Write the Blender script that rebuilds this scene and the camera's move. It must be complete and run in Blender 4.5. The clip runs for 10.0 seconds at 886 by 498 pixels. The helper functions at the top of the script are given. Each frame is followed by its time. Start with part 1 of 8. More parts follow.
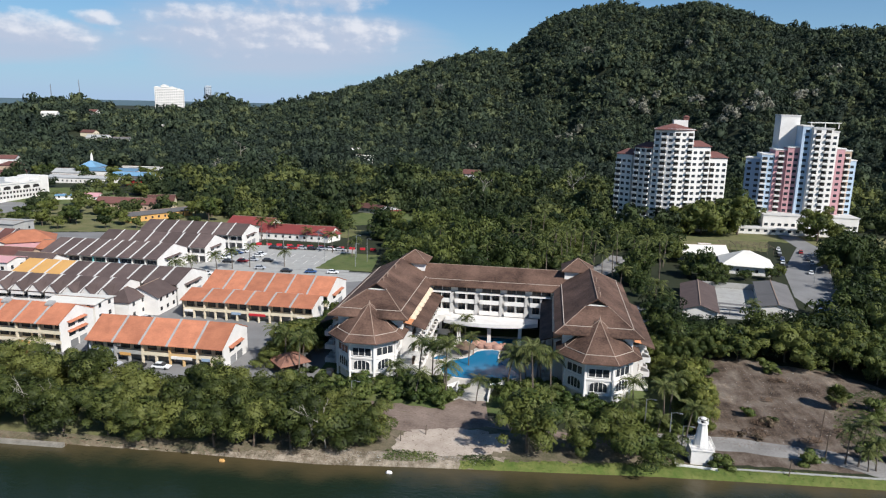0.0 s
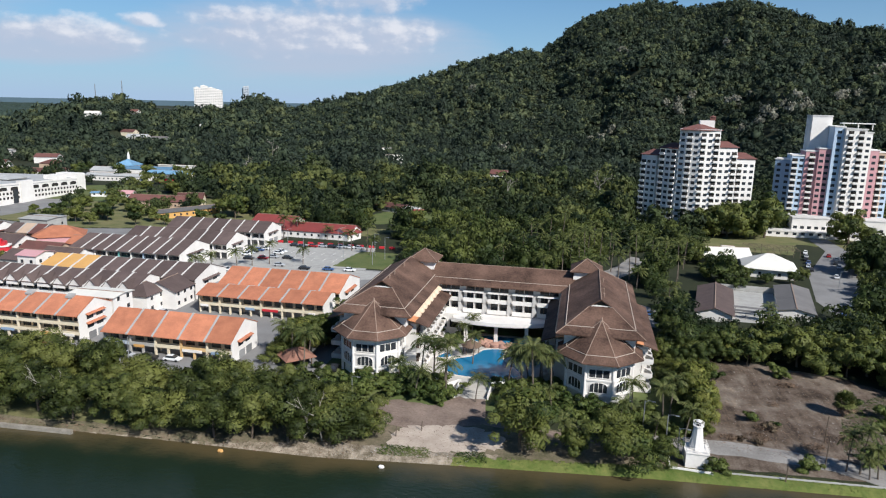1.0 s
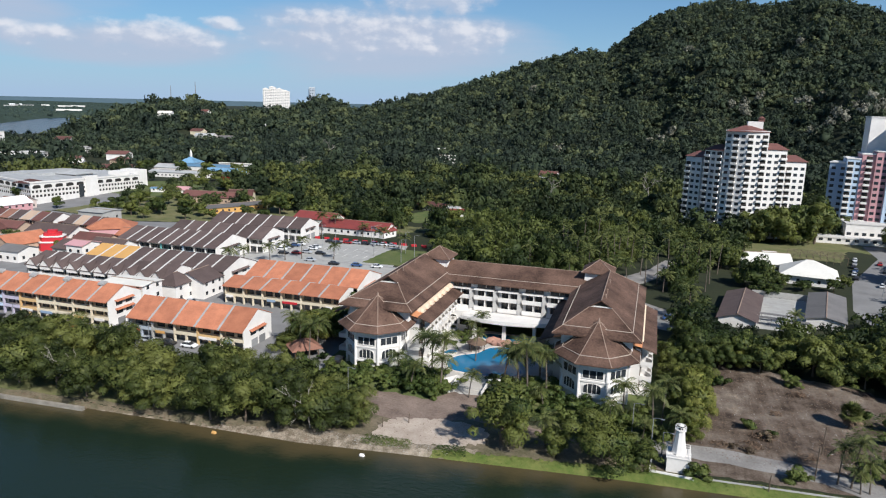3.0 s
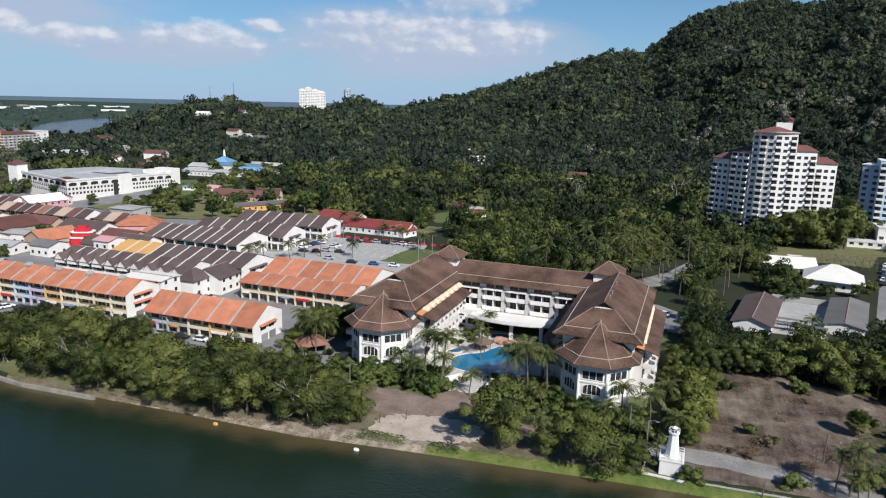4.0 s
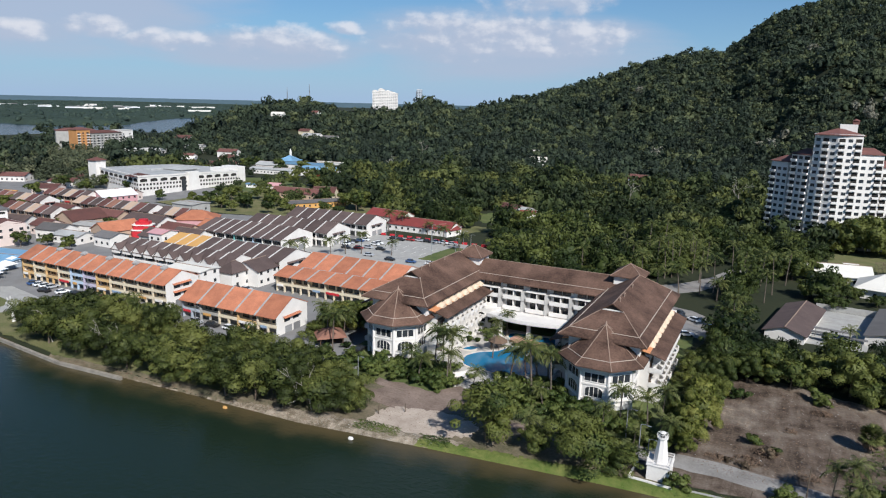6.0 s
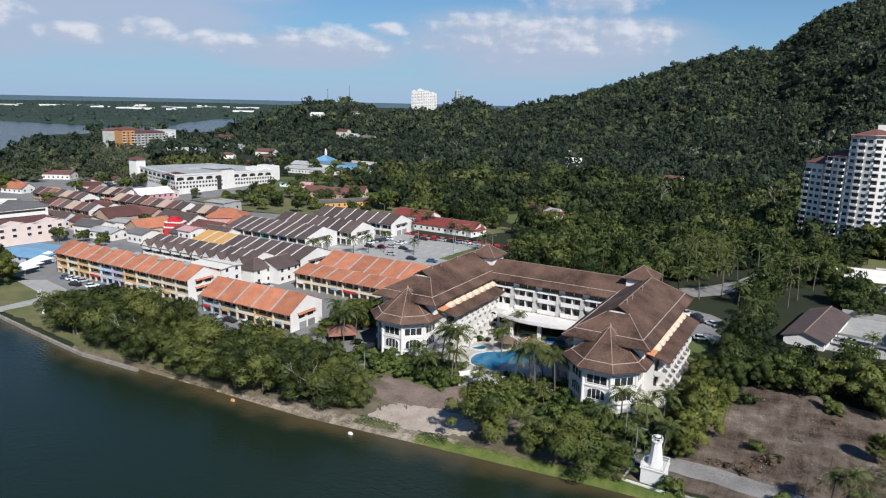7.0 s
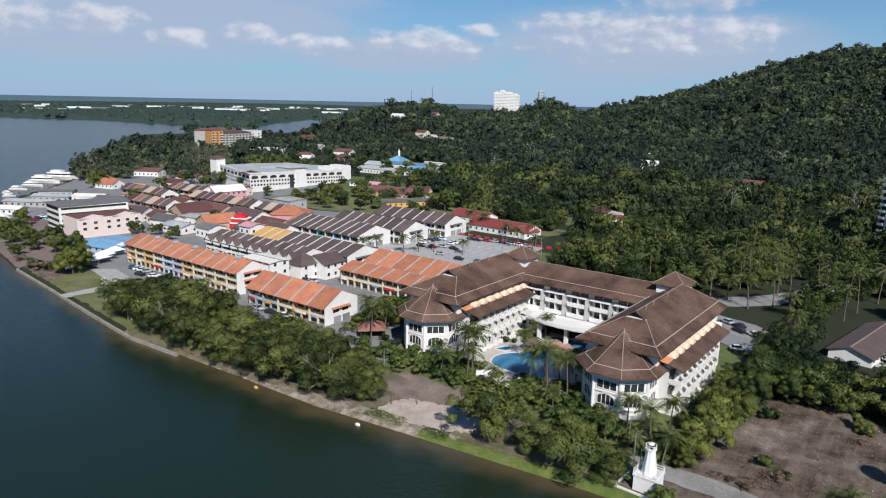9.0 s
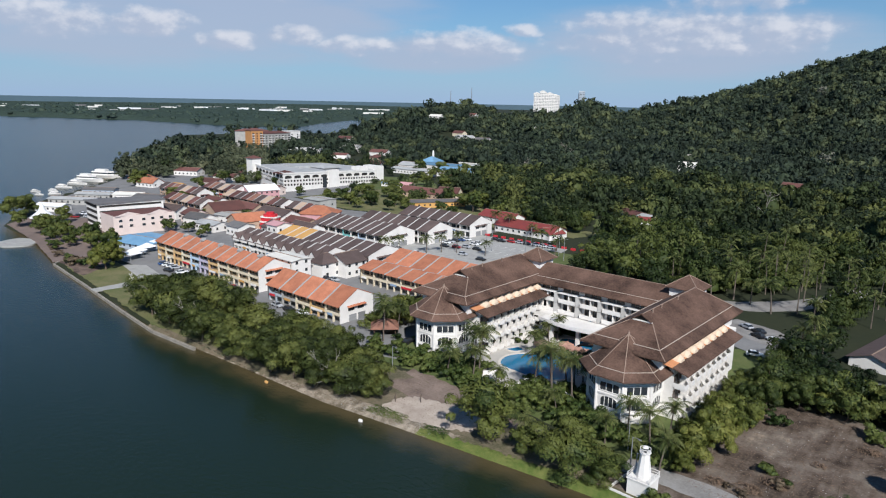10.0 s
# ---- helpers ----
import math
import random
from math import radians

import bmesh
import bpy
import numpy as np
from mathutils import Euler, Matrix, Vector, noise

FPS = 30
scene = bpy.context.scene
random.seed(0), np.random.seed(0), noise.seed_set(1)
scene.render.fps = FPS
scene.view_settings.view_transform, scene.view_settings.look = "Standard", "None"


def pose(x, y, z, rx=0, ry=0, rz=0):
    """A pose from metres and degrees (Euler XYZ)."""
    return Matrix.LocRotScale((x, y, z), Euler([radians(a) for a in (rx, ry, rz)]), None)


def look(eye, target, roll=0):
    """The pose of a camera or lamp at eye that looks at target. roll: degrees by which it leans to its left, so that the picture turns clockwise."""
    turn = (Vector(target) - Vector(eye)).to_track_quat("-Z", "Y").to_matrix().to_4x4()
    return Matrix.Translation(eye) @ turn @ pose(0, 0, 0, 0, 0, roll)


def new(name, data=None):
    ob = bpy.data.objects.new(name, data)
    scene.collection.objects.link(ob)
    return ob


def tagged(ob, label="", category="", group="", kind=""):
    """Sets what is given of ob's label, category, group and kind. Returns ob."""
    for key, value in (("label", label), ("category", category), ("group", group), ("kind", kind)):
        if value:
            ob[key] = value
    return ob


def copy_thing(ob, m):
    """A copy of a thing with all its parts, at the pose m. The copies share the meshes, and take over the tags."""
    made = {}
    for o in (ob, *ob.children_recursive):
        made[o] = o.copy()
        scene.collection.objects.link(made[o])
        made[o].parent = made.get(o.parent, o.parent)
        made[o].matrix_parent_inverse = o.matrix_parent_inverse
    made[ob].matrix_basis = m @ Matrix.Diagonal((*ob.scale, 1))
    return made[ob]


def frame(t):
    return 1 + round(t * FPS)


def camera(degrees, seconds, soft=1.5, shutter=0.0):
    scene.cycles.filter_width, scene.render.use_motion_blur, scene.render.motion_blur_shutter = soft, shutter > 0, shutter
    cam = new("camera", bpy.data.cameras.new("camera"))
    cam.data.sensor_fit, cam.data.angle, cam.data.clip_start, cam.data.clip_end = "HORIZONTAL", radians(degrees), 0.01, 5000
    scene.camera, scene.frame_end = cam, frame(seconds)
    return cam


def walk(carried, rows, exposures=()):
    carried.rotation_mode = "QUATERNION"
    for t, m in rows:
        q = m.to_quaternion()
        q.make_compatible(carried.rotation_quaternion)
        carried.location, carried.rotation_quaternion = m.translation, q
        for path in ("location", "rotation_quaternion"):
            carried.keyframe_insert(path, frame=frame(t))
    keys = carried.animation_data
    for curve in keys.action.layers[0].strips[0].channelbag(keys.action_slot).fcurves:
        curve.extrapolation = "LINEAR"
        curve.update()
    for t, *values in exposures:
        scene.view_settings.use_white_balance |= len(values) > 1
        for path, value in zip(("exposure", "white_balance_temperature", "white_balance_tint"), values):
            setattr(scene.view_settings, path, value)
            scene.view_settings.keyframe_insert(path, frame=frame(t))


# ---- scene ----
cam = camera(65.9, 10.0, soft=1.15)
METRES, EYE, TILT, LEAN, TURN = 74.63, 62.0, -1.43, 0.0, 8.4
ROWS = [
    (0.0, 0.0, 0.0, 0.0, 0.24, -10.64, -1.3),
    (0.5, 0.0487, -0.0068, -0.0001, 1.84, -10.67, -1.34),
    (1.0, 0.0972, -0.0127, -0.0004, 3.28, -10.68, -1.39),
    (1.5, 0.1462, -0.0171, -0.0009, 4.7, -10.7, -1.45),
    (2.0, 0.1953, -0.0201, -0.0012, 6.09, -10.71, -1.5),
    (2.5, 0.245, -0.0221, -0.0016, 7.46, -10.73, -1.55),
    (4.0, 0.3929, -0.0206, -0.002, 11.95, -10.76, -1.71),
    (4.5, 0.4428, -0.0176, -0.0019, 13.56, -10.79, -1.75),
    (5.0, 0.4928, -0.0134, -0.0011, 15.18, -10.82, -1.78),
    (5.5, 0.5393, -0.0088, -0.0006, 16.69, -10.84, -1.83),
    (7.0, 0.6902, 0.0169, 0.0051, 21.74, -10.96, -1.87),
    (7.5, 0.7396, 0.0283, 0.0076, 23.54, -11.01, -1.89),
    (8.0, 0.7887, 0.0405, 0.0098, 25.4, -11.05, -1.91),
    (8.5, 0.8374, 0.0546, 0.0125, 27.23, -11.08, -1.92),
    (9.0, 0.8861, 0.07, 0.0152, 29.02, -11.11, -1.93),
    (9.5, 0.9342, 0.0871, 0.0178, 30.74, -11.14, -1.93),
    (10.0, 0.982, 0.1057, 0.0205, 32.51, -11.17, -1.92),
]
walk(cam, [(t, pose(0, 0, EYE, TILT, LEAN, TURN) @ pose(METRES * x, METRES * y, METRES * z, 90 + pitch, roll, yaw)) for t, x, y, z, yaw, pitch, roll in ROWS],
     [(0.0, 0.33, 6150, 10), (2.5, 0.29, 6130, 10), (5.0, 0.22, 6080, 10), (7.5, 0.18, 6030, 10), (10.0, 0.14, 5980, 10)])
# ---- world, sun ----
SUN_DIR = Vector((0.77, -0.64, 0.84)).normalized()      # towards the sun
sun = new("sun", bpy.data.lights.new("sun", "SUN"))
sun.data.energy, sun.data.angle, sun.data.color = 5.0, radians(0.53), (1.0, 0.95, 0.87)
sun.matrix_world = look(SUN_DIR * 900 + Vector((0, 150, 0)), (0, 150, 0))
world = bpy.data.worlds.new("sky")
scene.world = world
world.use_nodes = True
wn, wl = world.node_tree.nodes, world.node_tree.links
wn.clear()
sky = wn.new("ShaderNodeTexSky")
sky.sky_type, sky.sun_disc = "NISHITA", False
sky.sun_elevation, sky.sun_rotation = math.asin(SUN_DIR.z), math.atan2(SUN_DIR.x, SUN_DIR.y)
sky.air_density, sky.dust_density, sky.ozone_density = 1.0, 0.0, 2.0


def wmath(op, a, b=None, c=None):
    n = wn.new("ShaderNodeMath")
    n.operation = op
    for k, v in enumerate((a, b, c)):
        if v is None:
            continue
        if isinstance(v, (int, float)):
            n.inputs[k].default_value = v
        else:
            wl.new(v, n.inputs[k])
    return n.outputs[0]


def wmix(fac, a, b):
    n = wn.new("ShaderNodeMix")
    n.data_type = "RGBA"
    for key, v in (("Factor", fac), ("A", a), ("B", b)):
        if isinstance(v, tuple):
            n.inputs[key].default_value = (*v, 1)
        elif isinstance(v, float):
            n.inputs[key].default_value = v
        else:
            wl.new(v, n.inputs[key])
    return n.outputs["Result"]


def wrange(v, a, b):
    n = wn.new("ShaderNodeMapRange")
    n.interpolation_type = "SMOOTHSTEP"
    n.inputs["From Min"].default_value, n.inputs["From Max"].default_value = a, b
    wl.new(v, n.inputs["Value"])
    return n.outputs[0]


tc = wn.new("ShaderNodeTexCoord")
sep = wn.new("ShaderNodeSeparateXYZ")
wl.new(tc.outputs["Generated"], sep.inputs[0])
EL = wmath("MULTIPLY", wmath("ARCSINE", sep.outputs[2]), 57.2958)
AZ = wmath("MULTIPLY", wmath("ARCTAN2", sep.outputs[0], sep.outputs[1]), 57.2958)


def wnoise(sx, sy, detail, rough, off=0.0):
    c = wn.new("ShaderNodeCombineXYZ")
    wl.new(wmath("MULTIPLY", AZ, sx), c.inputs[0])
    wl.new(wmath("MULTIPLY", EL, sy), c.inputs[1])
    c.inputs[2].default_value = off
    n = wn.new("ShaderNodeTexNoise")
    n.inputs["Scale"].default_value, n.inputs["Detail"].default_value, n.inputs["Roughness"].default_value = 1.0, detail, rough
    wl.new(c.outputs[0], n.inputs["Vector"])
    return n.outputs["Fac"]


# clouds by bearing, height above the horizon, half width, half height (degrees), weight
CLOUDS = ((-22, 5.2, 10.0, 2.0, 0.85), (-15.2, 5.1, 3.2, 1.5, 0.95), (-18.5, 8.3, 6.0, 1.8, 0.9), (-27, 6.0, 3.6, 1.3, 0.8), (-20, 4.2, 8.0, 0.8, 0.8),
          (-39, 4.3, 6.0, 1.3, 0.85), (-34.6, 5.4, 1.8, 0.6, 0.7), (-48, 4.0, 4.0, 0.8, 0.75), (-52.5, 4.6, 2.6, 0.9, 0.85), (-58.0, 4.0, 2.4, 0.9, 0.85), (-63.5, 5.2, 3.4, 1.1, 0.85), (-70, 5.0, 5.0, 1.5, 0.9), (-60, 9.6, 15, 2.2, 0.6),
          (-80, 6, 9, 3, 0.9), (20, 14, 25, 5, 0.8), (70, 9, 18, 4, 0.9), (140, 12, 25, 5, 0.8), (-130, 12, 30, 5, 0.9), (-20, 26, 30, 6, 0.7))
VEILS = ((-60, 7.6, 16, 3.4, 1.0), (-51, 5.6, 6.0, 2.4, 0.9), (-22, 4.4, 12, 2.6, 1.0), (-40, 3.6, 9, 1.4, 0.9), (-64, 4.2, 14, 2.0, 0.9))


def heap_of(shapes, az, el):
    out = None
    for a, e, w, h, k in shapes:
        q = wmath("ADD", wmath("POWER", wmath("DIVIDE", wmath("SUBTRACT", az, a), w), 2.0), wmath("POWER", wmath("DIVIDE", wmath("SUBTRACT", el, e), h), 2.0))
        d = wmath("MULTIPLY", wmath("SUBTRACT", 1.0, q), k)
        out = d if out is None else wmath("MAXIMUM", out, d)
    return wmath("MAXIMUM", out, -0.9)


def billow(az, el):
    """How thick the cloud is in a direction: the heap with a ragged, puffy edge."""
    c = wn.new("ShaderNodeCombineXYZ")
    wl.new(wmath("MULTIPLY", az, 0.52), c.inputs[0])
    wl.new(wmath("MULTIPLY", el, 0.80), c.inputs[1])
    n = wn.new("ShaderNodeTexNoise")
    n.inputs["Scale"].default_value, n.inputs["Detail"].default_value, n.inputs["Roughness"].default_value = 1.0, 6, 0.52
    wl.new(c.outputs[0], n.inputs["Vector"])
    return wmath("ADD", wmath("MULTIPLY", heap_of(CLOUDS, az, el), 1.0), wmath("MULTIPLY_ADD", n.outputs["Fac"], 2.4, -1.2))


soft_ = wnoise(0.10, 0.5, 5, 0.55, 4.0)
thick = billow(AZ, EL)
sunward = billow(wmath("ADD", AZ, 0.55), wmath("ADD", EL, 0.42))
cover = wrange(thick, -0.15, 0.85)
lit = wrange(wmath("SUBTRACT", thick, sunward), -0.25, 0.75)
veil = wmath("MULTIPLY", wrange(wmath("ADD", heap_of(VEILS, AZ, EL), wmath("MULTIPLY_ADD", soft_, 2.0, -0.75)), -0.6, 1.1), 0.8)
haze = wmath("MULTIPLY", wmath("EXPONENT", wmath("MULTIPLY", wmath("MAXIMUM", EL, 0.0), -0.155)), 0.95)
skyc = wn.new("ShaderNodeVectorMath")
skyc.operation = "MULTIPLY"
wl.new(sky.outputs[0], skyc.inputs[0])
skyc.inputs[1].default_value = (0.030, 0.052, 0.067)
col = wmix(haze, skyc.outputs[0], (0.325, 0.43, 0.57))
col = wmix(veil, col, (0.40, 0.44, 0.53))
col = wmix(wmath("MULTIPLY", cover, 0.80), col, wmix(lit, (0.42, 0.46, 0.545), (0.69, 0.675, 0.685)))
bg = wn.new("ShaderNodeBackground")
bg.inputs["Strength"].default_value = 1.0
wout = wn.new("ShaderNodeOutputWorld")
wl.new(col, bg.inputs["Color"])
wl.new(bg.outputs[0], wout.inputs["Surface"])


# ---- small helpers ----


def thing(name, label, category, group="", at=(0, 0, 0), turn=0.0):
    """An Empty at the base of a thing of several parts."""
    ob = new(name)
    ob.empty_display_size = 0.5
    ob.matrix_world = pose(at[0], at[1], at[2], 0, 0, turn)
    return tagged(ob, label, category, group)


def mesh_of(name, bm, material, smooth=False):
    me = bpy.data.meshes.new(name)
    bmesh.ops.recalc_face_normals(bm, faces=bm.faces[:])
    bm.to_mesh(me)
    bm.free()
    me.materials.append(material)
    if smooth:
        me.shade_smooth()
    return me


def part(name, bm, material, parent, label="", smooth=False):
    ob = new(name, mesh_of(name, bm, material, smooth))
    ob.parent = parent
    return tagged(ob, label)


def shared(name, me, parent, m, label=""):
    """One more piece on a mesh that others use too."""
    ob = new(name, me)
    ob.parent = parent
    ob.matrix_local = m
    return tagged(ob, label)


def solid(name, bm, material, label, category, group="", kind="", smooth=False):
    return tagged(new(name, mesh_of(name, bm, material, smooth)), label, category, group, kind)


def quad_mesh(name, verts, faces, material, smooth=False, normals=None):
    """A mesh from numpy arrays of vertices and of faces with a fixed number of corners; normals: one for each vertex."""
    me = bpy.data.meshes.new(name)
    n, k = faces.shape
    me.vertices.add(len(verts))
    me.vertices.foreach_set("co", np.ascontiguousarray(verts, dtype=np.float32).ravel())
    me.loops.add(n * k)
    me.loops.foreach_set("vertex_index", np.ascontiguousarray(faces, dtype=np.int32).ravel())
    me.polygons.add(n)
    me.polygons.foreach_set("loop_start", np.arange(0, n * k, k, dtype=np.int32))
    me.update(calc_edges=True)
    me.materials.append(material)
    if smooth or normals is not None:
        me.shade_smooth()
    if normals is not None:
        me.attributes.new("custom_normal", "FLOAT_VECTOR", "POINT").data.foreach_set("vector", np.ascontiguousarray(normals, dtype=np.float32).ravel())
    return me


def box(bm, x0, x1, y0, y1, z0, z1):
    v = [bm.verts.new((x, y, z)) for z in (z0, z1) for x, y in ((x0, y0), (x1, y0), (x1, y1), (x0, y1))]
    for f in ((3, 2, 1, 0), (4, 5, 6, 7), (0, 1, 5, 4), (1, 2, 6, 5), (2, 3, 7, 6), (3, 0, 4, 7)):
        bm.faces.new([v[i] for i in f])
    return v


def prism(bm, outline, z0, z1, tops=None):
    """A standing prism over an outline in x and y; tops: a height for each corner."""
    n = len(outline)
    a = [bm.verts.new((x, y, z0)) for x, y in outline]
    b = [bm.verts.new((x, y, tops[i] if tops else z1)) for i, (x, y) in enumerate(outline)]
    bm.faces.new(a[::-1])
    bm.faces.new(b)
    for i in range(n):
        bm.faces.new((a[i], a[(i + 1) % n], b[(i + 1) % n], b[i]))


def slab(bm, pts, thick):
    """A flat or sloping plate: the corners of its top, and how thick it is downwards."""
    a = [bm.verts.new(p) for p in pts]
    b = [bm.verts.new((p[0], p[1], p[2] - thick)) for p in pts]
    n = len(pts)
    bm.faces.new(a)
    bm.faces.new(b[::-1])
    for i in range(n):
        bm.faces.new((a[i], b[i], b[(i + 1) % n], a[(i + 1) % n]))


def bar(bm, a, b, w, h=None, up=(0, 0, 1)):
    """A square bar from a to b."""
    a, b = Vector(a), Vector(b)
    d = (b - a).normalized()
    s = d.cross(Vector(up))
    s = (s if s.length > 1e-4 else d.cross(Vector((1, 0, 0)))).normalized() * w / 2
    u = s.cross(d).normalized() * (h or w) / 2
    v = [bm.verts.new(p + i * s + j * u) for p in (a, b) for i, j in ((-1, -1), (1, -1), (1, 1), (-1, 1))]
    for f in ((3, 2, 1, 0), (4, 5, 6, 7), (0, 1, 5, 4), (1, 2, 6, 5), (2, 3, 7, 6), (3, 0, 4, 7)):
        bm.faces.new([v[i] for i in f])


def tube(bm, path, radii, sides=8):
    """A round, tapering, bent rod along a path."""
    rings = []
    for i, p in enumerate(path):
        p = Vector(p)
        d = (Vector(path[min(i + 1, len(path) - 1)]) - Vector(path[max(i - 1, 0)])).normalized()
        s = d.cross(Vector((0.3, 0.9, 0.1))).normalized()
        u = s.cross(d)
        rings.append([bm.verts.new(p + radii[i] * (math.cos(2 * math.pi * k / sides) * s + math.sin(2 * math.pi * k / sides) * u)) for k in range(sides)])
    for a, b in zip(rings, rings[1:]):
        for k in range(sides):
            bm.faces.new((a[k], a[(k + 1) % sides], b[(k + 1) % sides], b[k]))
    bm.faces.new(rings[0][::-1])
    bm.faces.new(rings[-1])


def inside(px, py, poly):
    """Which of the points lie in a polygon."""
    r = np.zeros(px.shape, bool)
    n = len(poly)
    for i in range(n):
        (x0, y0), (x1, y1) = poly[i], poly[(i + 1) % n]
        c = (y0 > py) != (y1 > py)
        with np.errstate(divide="ignore", invalid="ignore"):
            r ^= c & (px < (x1 - x0) * (py - y0) / (y1 - y0 + 1e-12) + x0)
    return r


def edge_distance(px, py, poly):
    d = np.full(px.shape, 1e9)
    n = len(poly)
    for i in range(n):
        (x0, y0), (x1, y1) = poly[i], poly[(i + 1) % n]
        dx, dy = x1 - x0, y1 - y0
        u = np.clip(((px - x0) * dx + (py - y0) * dy) / (dx * dx + dy * dy), 0, 1)
        d = np.minimum(d, np.hypot(px - x0 - u * dx, py - y0 - u * dy))
    return d


# ---- materials ----
def material(name, c1, c2, scale=0.4, rough=0.8, bump=0.15, fine=None, third=None, metal=0.0, per="", amount=0.25, spec=0.3, stretch=(1, 1, 1), contrast=0.25):
    """Two colours mixed by broad stains and a fine grain, in metres of the world; per: 'island' or 'object' varies each piece."""
    m = bpy.data.materials.new(name)
    m.use_nodes = True
    n, l = m.node_tree.nodes, m.node_tree.links
    p = n["Principled BSDF"]
    p.inputs["Roughness"].default_value, p.inputs["Metallic"].default_value = rough, metal
    p.inputs["Specular IOR Level"].default_value = spec
    g = n.new("ShaderNodeNewGeometry")
    mp = n.new("ShaderNodeMapping")
    mp.inputs["Scale"].default_value = stretch
    l.new(g.outputs["Position"], mp.inputs["Vector"])
    a = n.new("ShaderNodeTexNoise")
    a.inputs["Scale"].default_value, a.inputs["Detail"].default_value, a.inputs["Roughness"].default_value = scale, 4, 0.6
    b = n.new("ShaderNodeTexNoise")
    b.inputs["Scale"].default_value, b.inputs["Detail"].default_value = fine or scale * 9, 3
    for t in (a, b):
        l.new(mp.outputs[0], t.inputs["Vector"])
    mixf = n.new("ShaderNodeMath")
    mixf.operation = "MULTIPLY_ADD"
    l.new(b.outputs["Fac"], mixf.inputs[0])
    mixf.inputs[1].default_value = 0.45
    l.new(a.outputs["Fac"], mixf.inputs[2])
    ramp = n.new("ShaderNodeMapRange")
    ramp.inputs["From Min"].default_value, ramp.inputs["From Max"].default_value = 0.72 - contrast, 0.72 + contrast
    l.new(mixf.outputs[0], ramp.inputs["Value"])
    mix = n.new("ShaderNodeMix")
    mix.data_type = "RGBA"
    mix.inputs["A"].default_value, mix.inputs["B"].default_value = (*c1, 1), (*c2, 1)
    l.new(ramp.outputs[0], mix.inputs["Factor"])
    colour = mix.outputs["Result"]
    if per:
        src = n.new("ShaderNodeObjectInfo").outputs["Random"] if per == "object" else g.outputs["Random Per Island"]
        hsv = n.new("ShaderNodeHueSaturation")
        r2 = n.new("ShaderNodeMapRange")
        r2.inputs["To Min"].default_value, r2.inputs["To Max"].default_value = 1 - amount, 1 + amount
        l.new(src, r2.inputs["Value"])
        l.new(r2.outputs[0], hsv.inputs["Value"])
        l.new(colour, hsv.inputs["Color"])
        colour = hsv.outputs["Color"]
    l.new(colour, p.inputs["Base Color"])
    if bump:
        bp = n.new("ShaderNodeBump")
        bp.inputs["Strength"].default_value, bp.inputs["Distance"].default_value = bump, 0.15
        l.new(b.outputs["Fac"], bp.inputs["Height"])
        l.new(bp.outputs[0], p.inputs["Normal"])
    return m


def foliage(name, dark, mid, light, crown=0.09, sheen=0.25, spread=0.24, leafy_=0.36):
    """Leaves: a tone for each clump, a drift of tone from crown to crown, some light through the blade."""
    m = bpy.data.materials.new(name)
    m.use_nodes = True
    n, l = m.node_tree.nodes, m.node_tree.links
    p = n["Principled BSDF"]
    p.inputs["Roughness"].default_value, p.inputs["Specular IOR Level"].default_value = 0.6, sheen
    g = n.new("ShaderNodeNewGeometry")
    a = n.new("ShaderNodeTexNoise")
    a.inputs["Scale"].default_value, a.inputs["Detail"].default_value = crown, 3
    l.new(g.outputs["Position"], a.inputs["Vector"])
    info = n.new("ShaderNodeObjectInfo")
    s1 = n.new("ShaderNodeMath")
    s1.operation = "MULTIPLY_ADD"
    l.new(g.outputs["Random Per Island"], s1.inputs[0])
    s1.inputs[1].default_value = leafy_
    w = n.new("ShaderNodeMapRange")
    w.clamp = False
    for key, q in (("From Min", 0.35), ("From Max", 0.65), ("To Min", 0.56 - spread), ("To Max", 0.56 + spread)):
        w.inputs[key].default_value = q
    l.new(a.outputs["Fac"], w.inputs["Value"])
    l.new(w.outputs[0], s1.inputs[2])
    s2 = n.new("ShaderNodeMath")
    s2.operation = "MULTIPLY_ADD"
    l.new(info.outputs["Random"], s2.inputs[0])
    s2.inputs[1].default_value = 0.25
    l.new(s1.outputs[0], s2.inputs[2])
    r = n.new("ShaderNodeValToRGB")
    e = r.color_ramp.elements
    e[0].position, e[0].color = 0.45, (*dark, 1)
    e[1].position, e[1].color = 1.15 / 1.15, (*light, 1)
    k = e.new(0.75)
    k.color = (*mid, 1)
    tone = n.new("ShaderNodeAttribute")
    tone.attribute_name = "tone"
    s3 = n.new("ShaderNodeMath")
    l.new(s2.outputs[0], s3.inputs[0])
    l.new(tone.outputs["Fac"], s3.inputs[1])
    l.new(s3.outputs[0], r.inputs["Fac"])
    l.new(r.outputs[0], p.inputs["Base Color"])
    tr = n.new("ShaderNodeBsdfTranslucent")
    l.new(r.outputs[0], tr.inputs["Color"])
    mx = n.new("ShaderNodeMixShader")
    mx.inputs[0].default_value = 0.22
    l.new(p.outputs[0], mx.inputs[1])
    l.new(tr.outputs[0], mx.inputs[2])
    l.new(mx.outputs[0], n["Material Output"].inputs["Surface"])
    return m


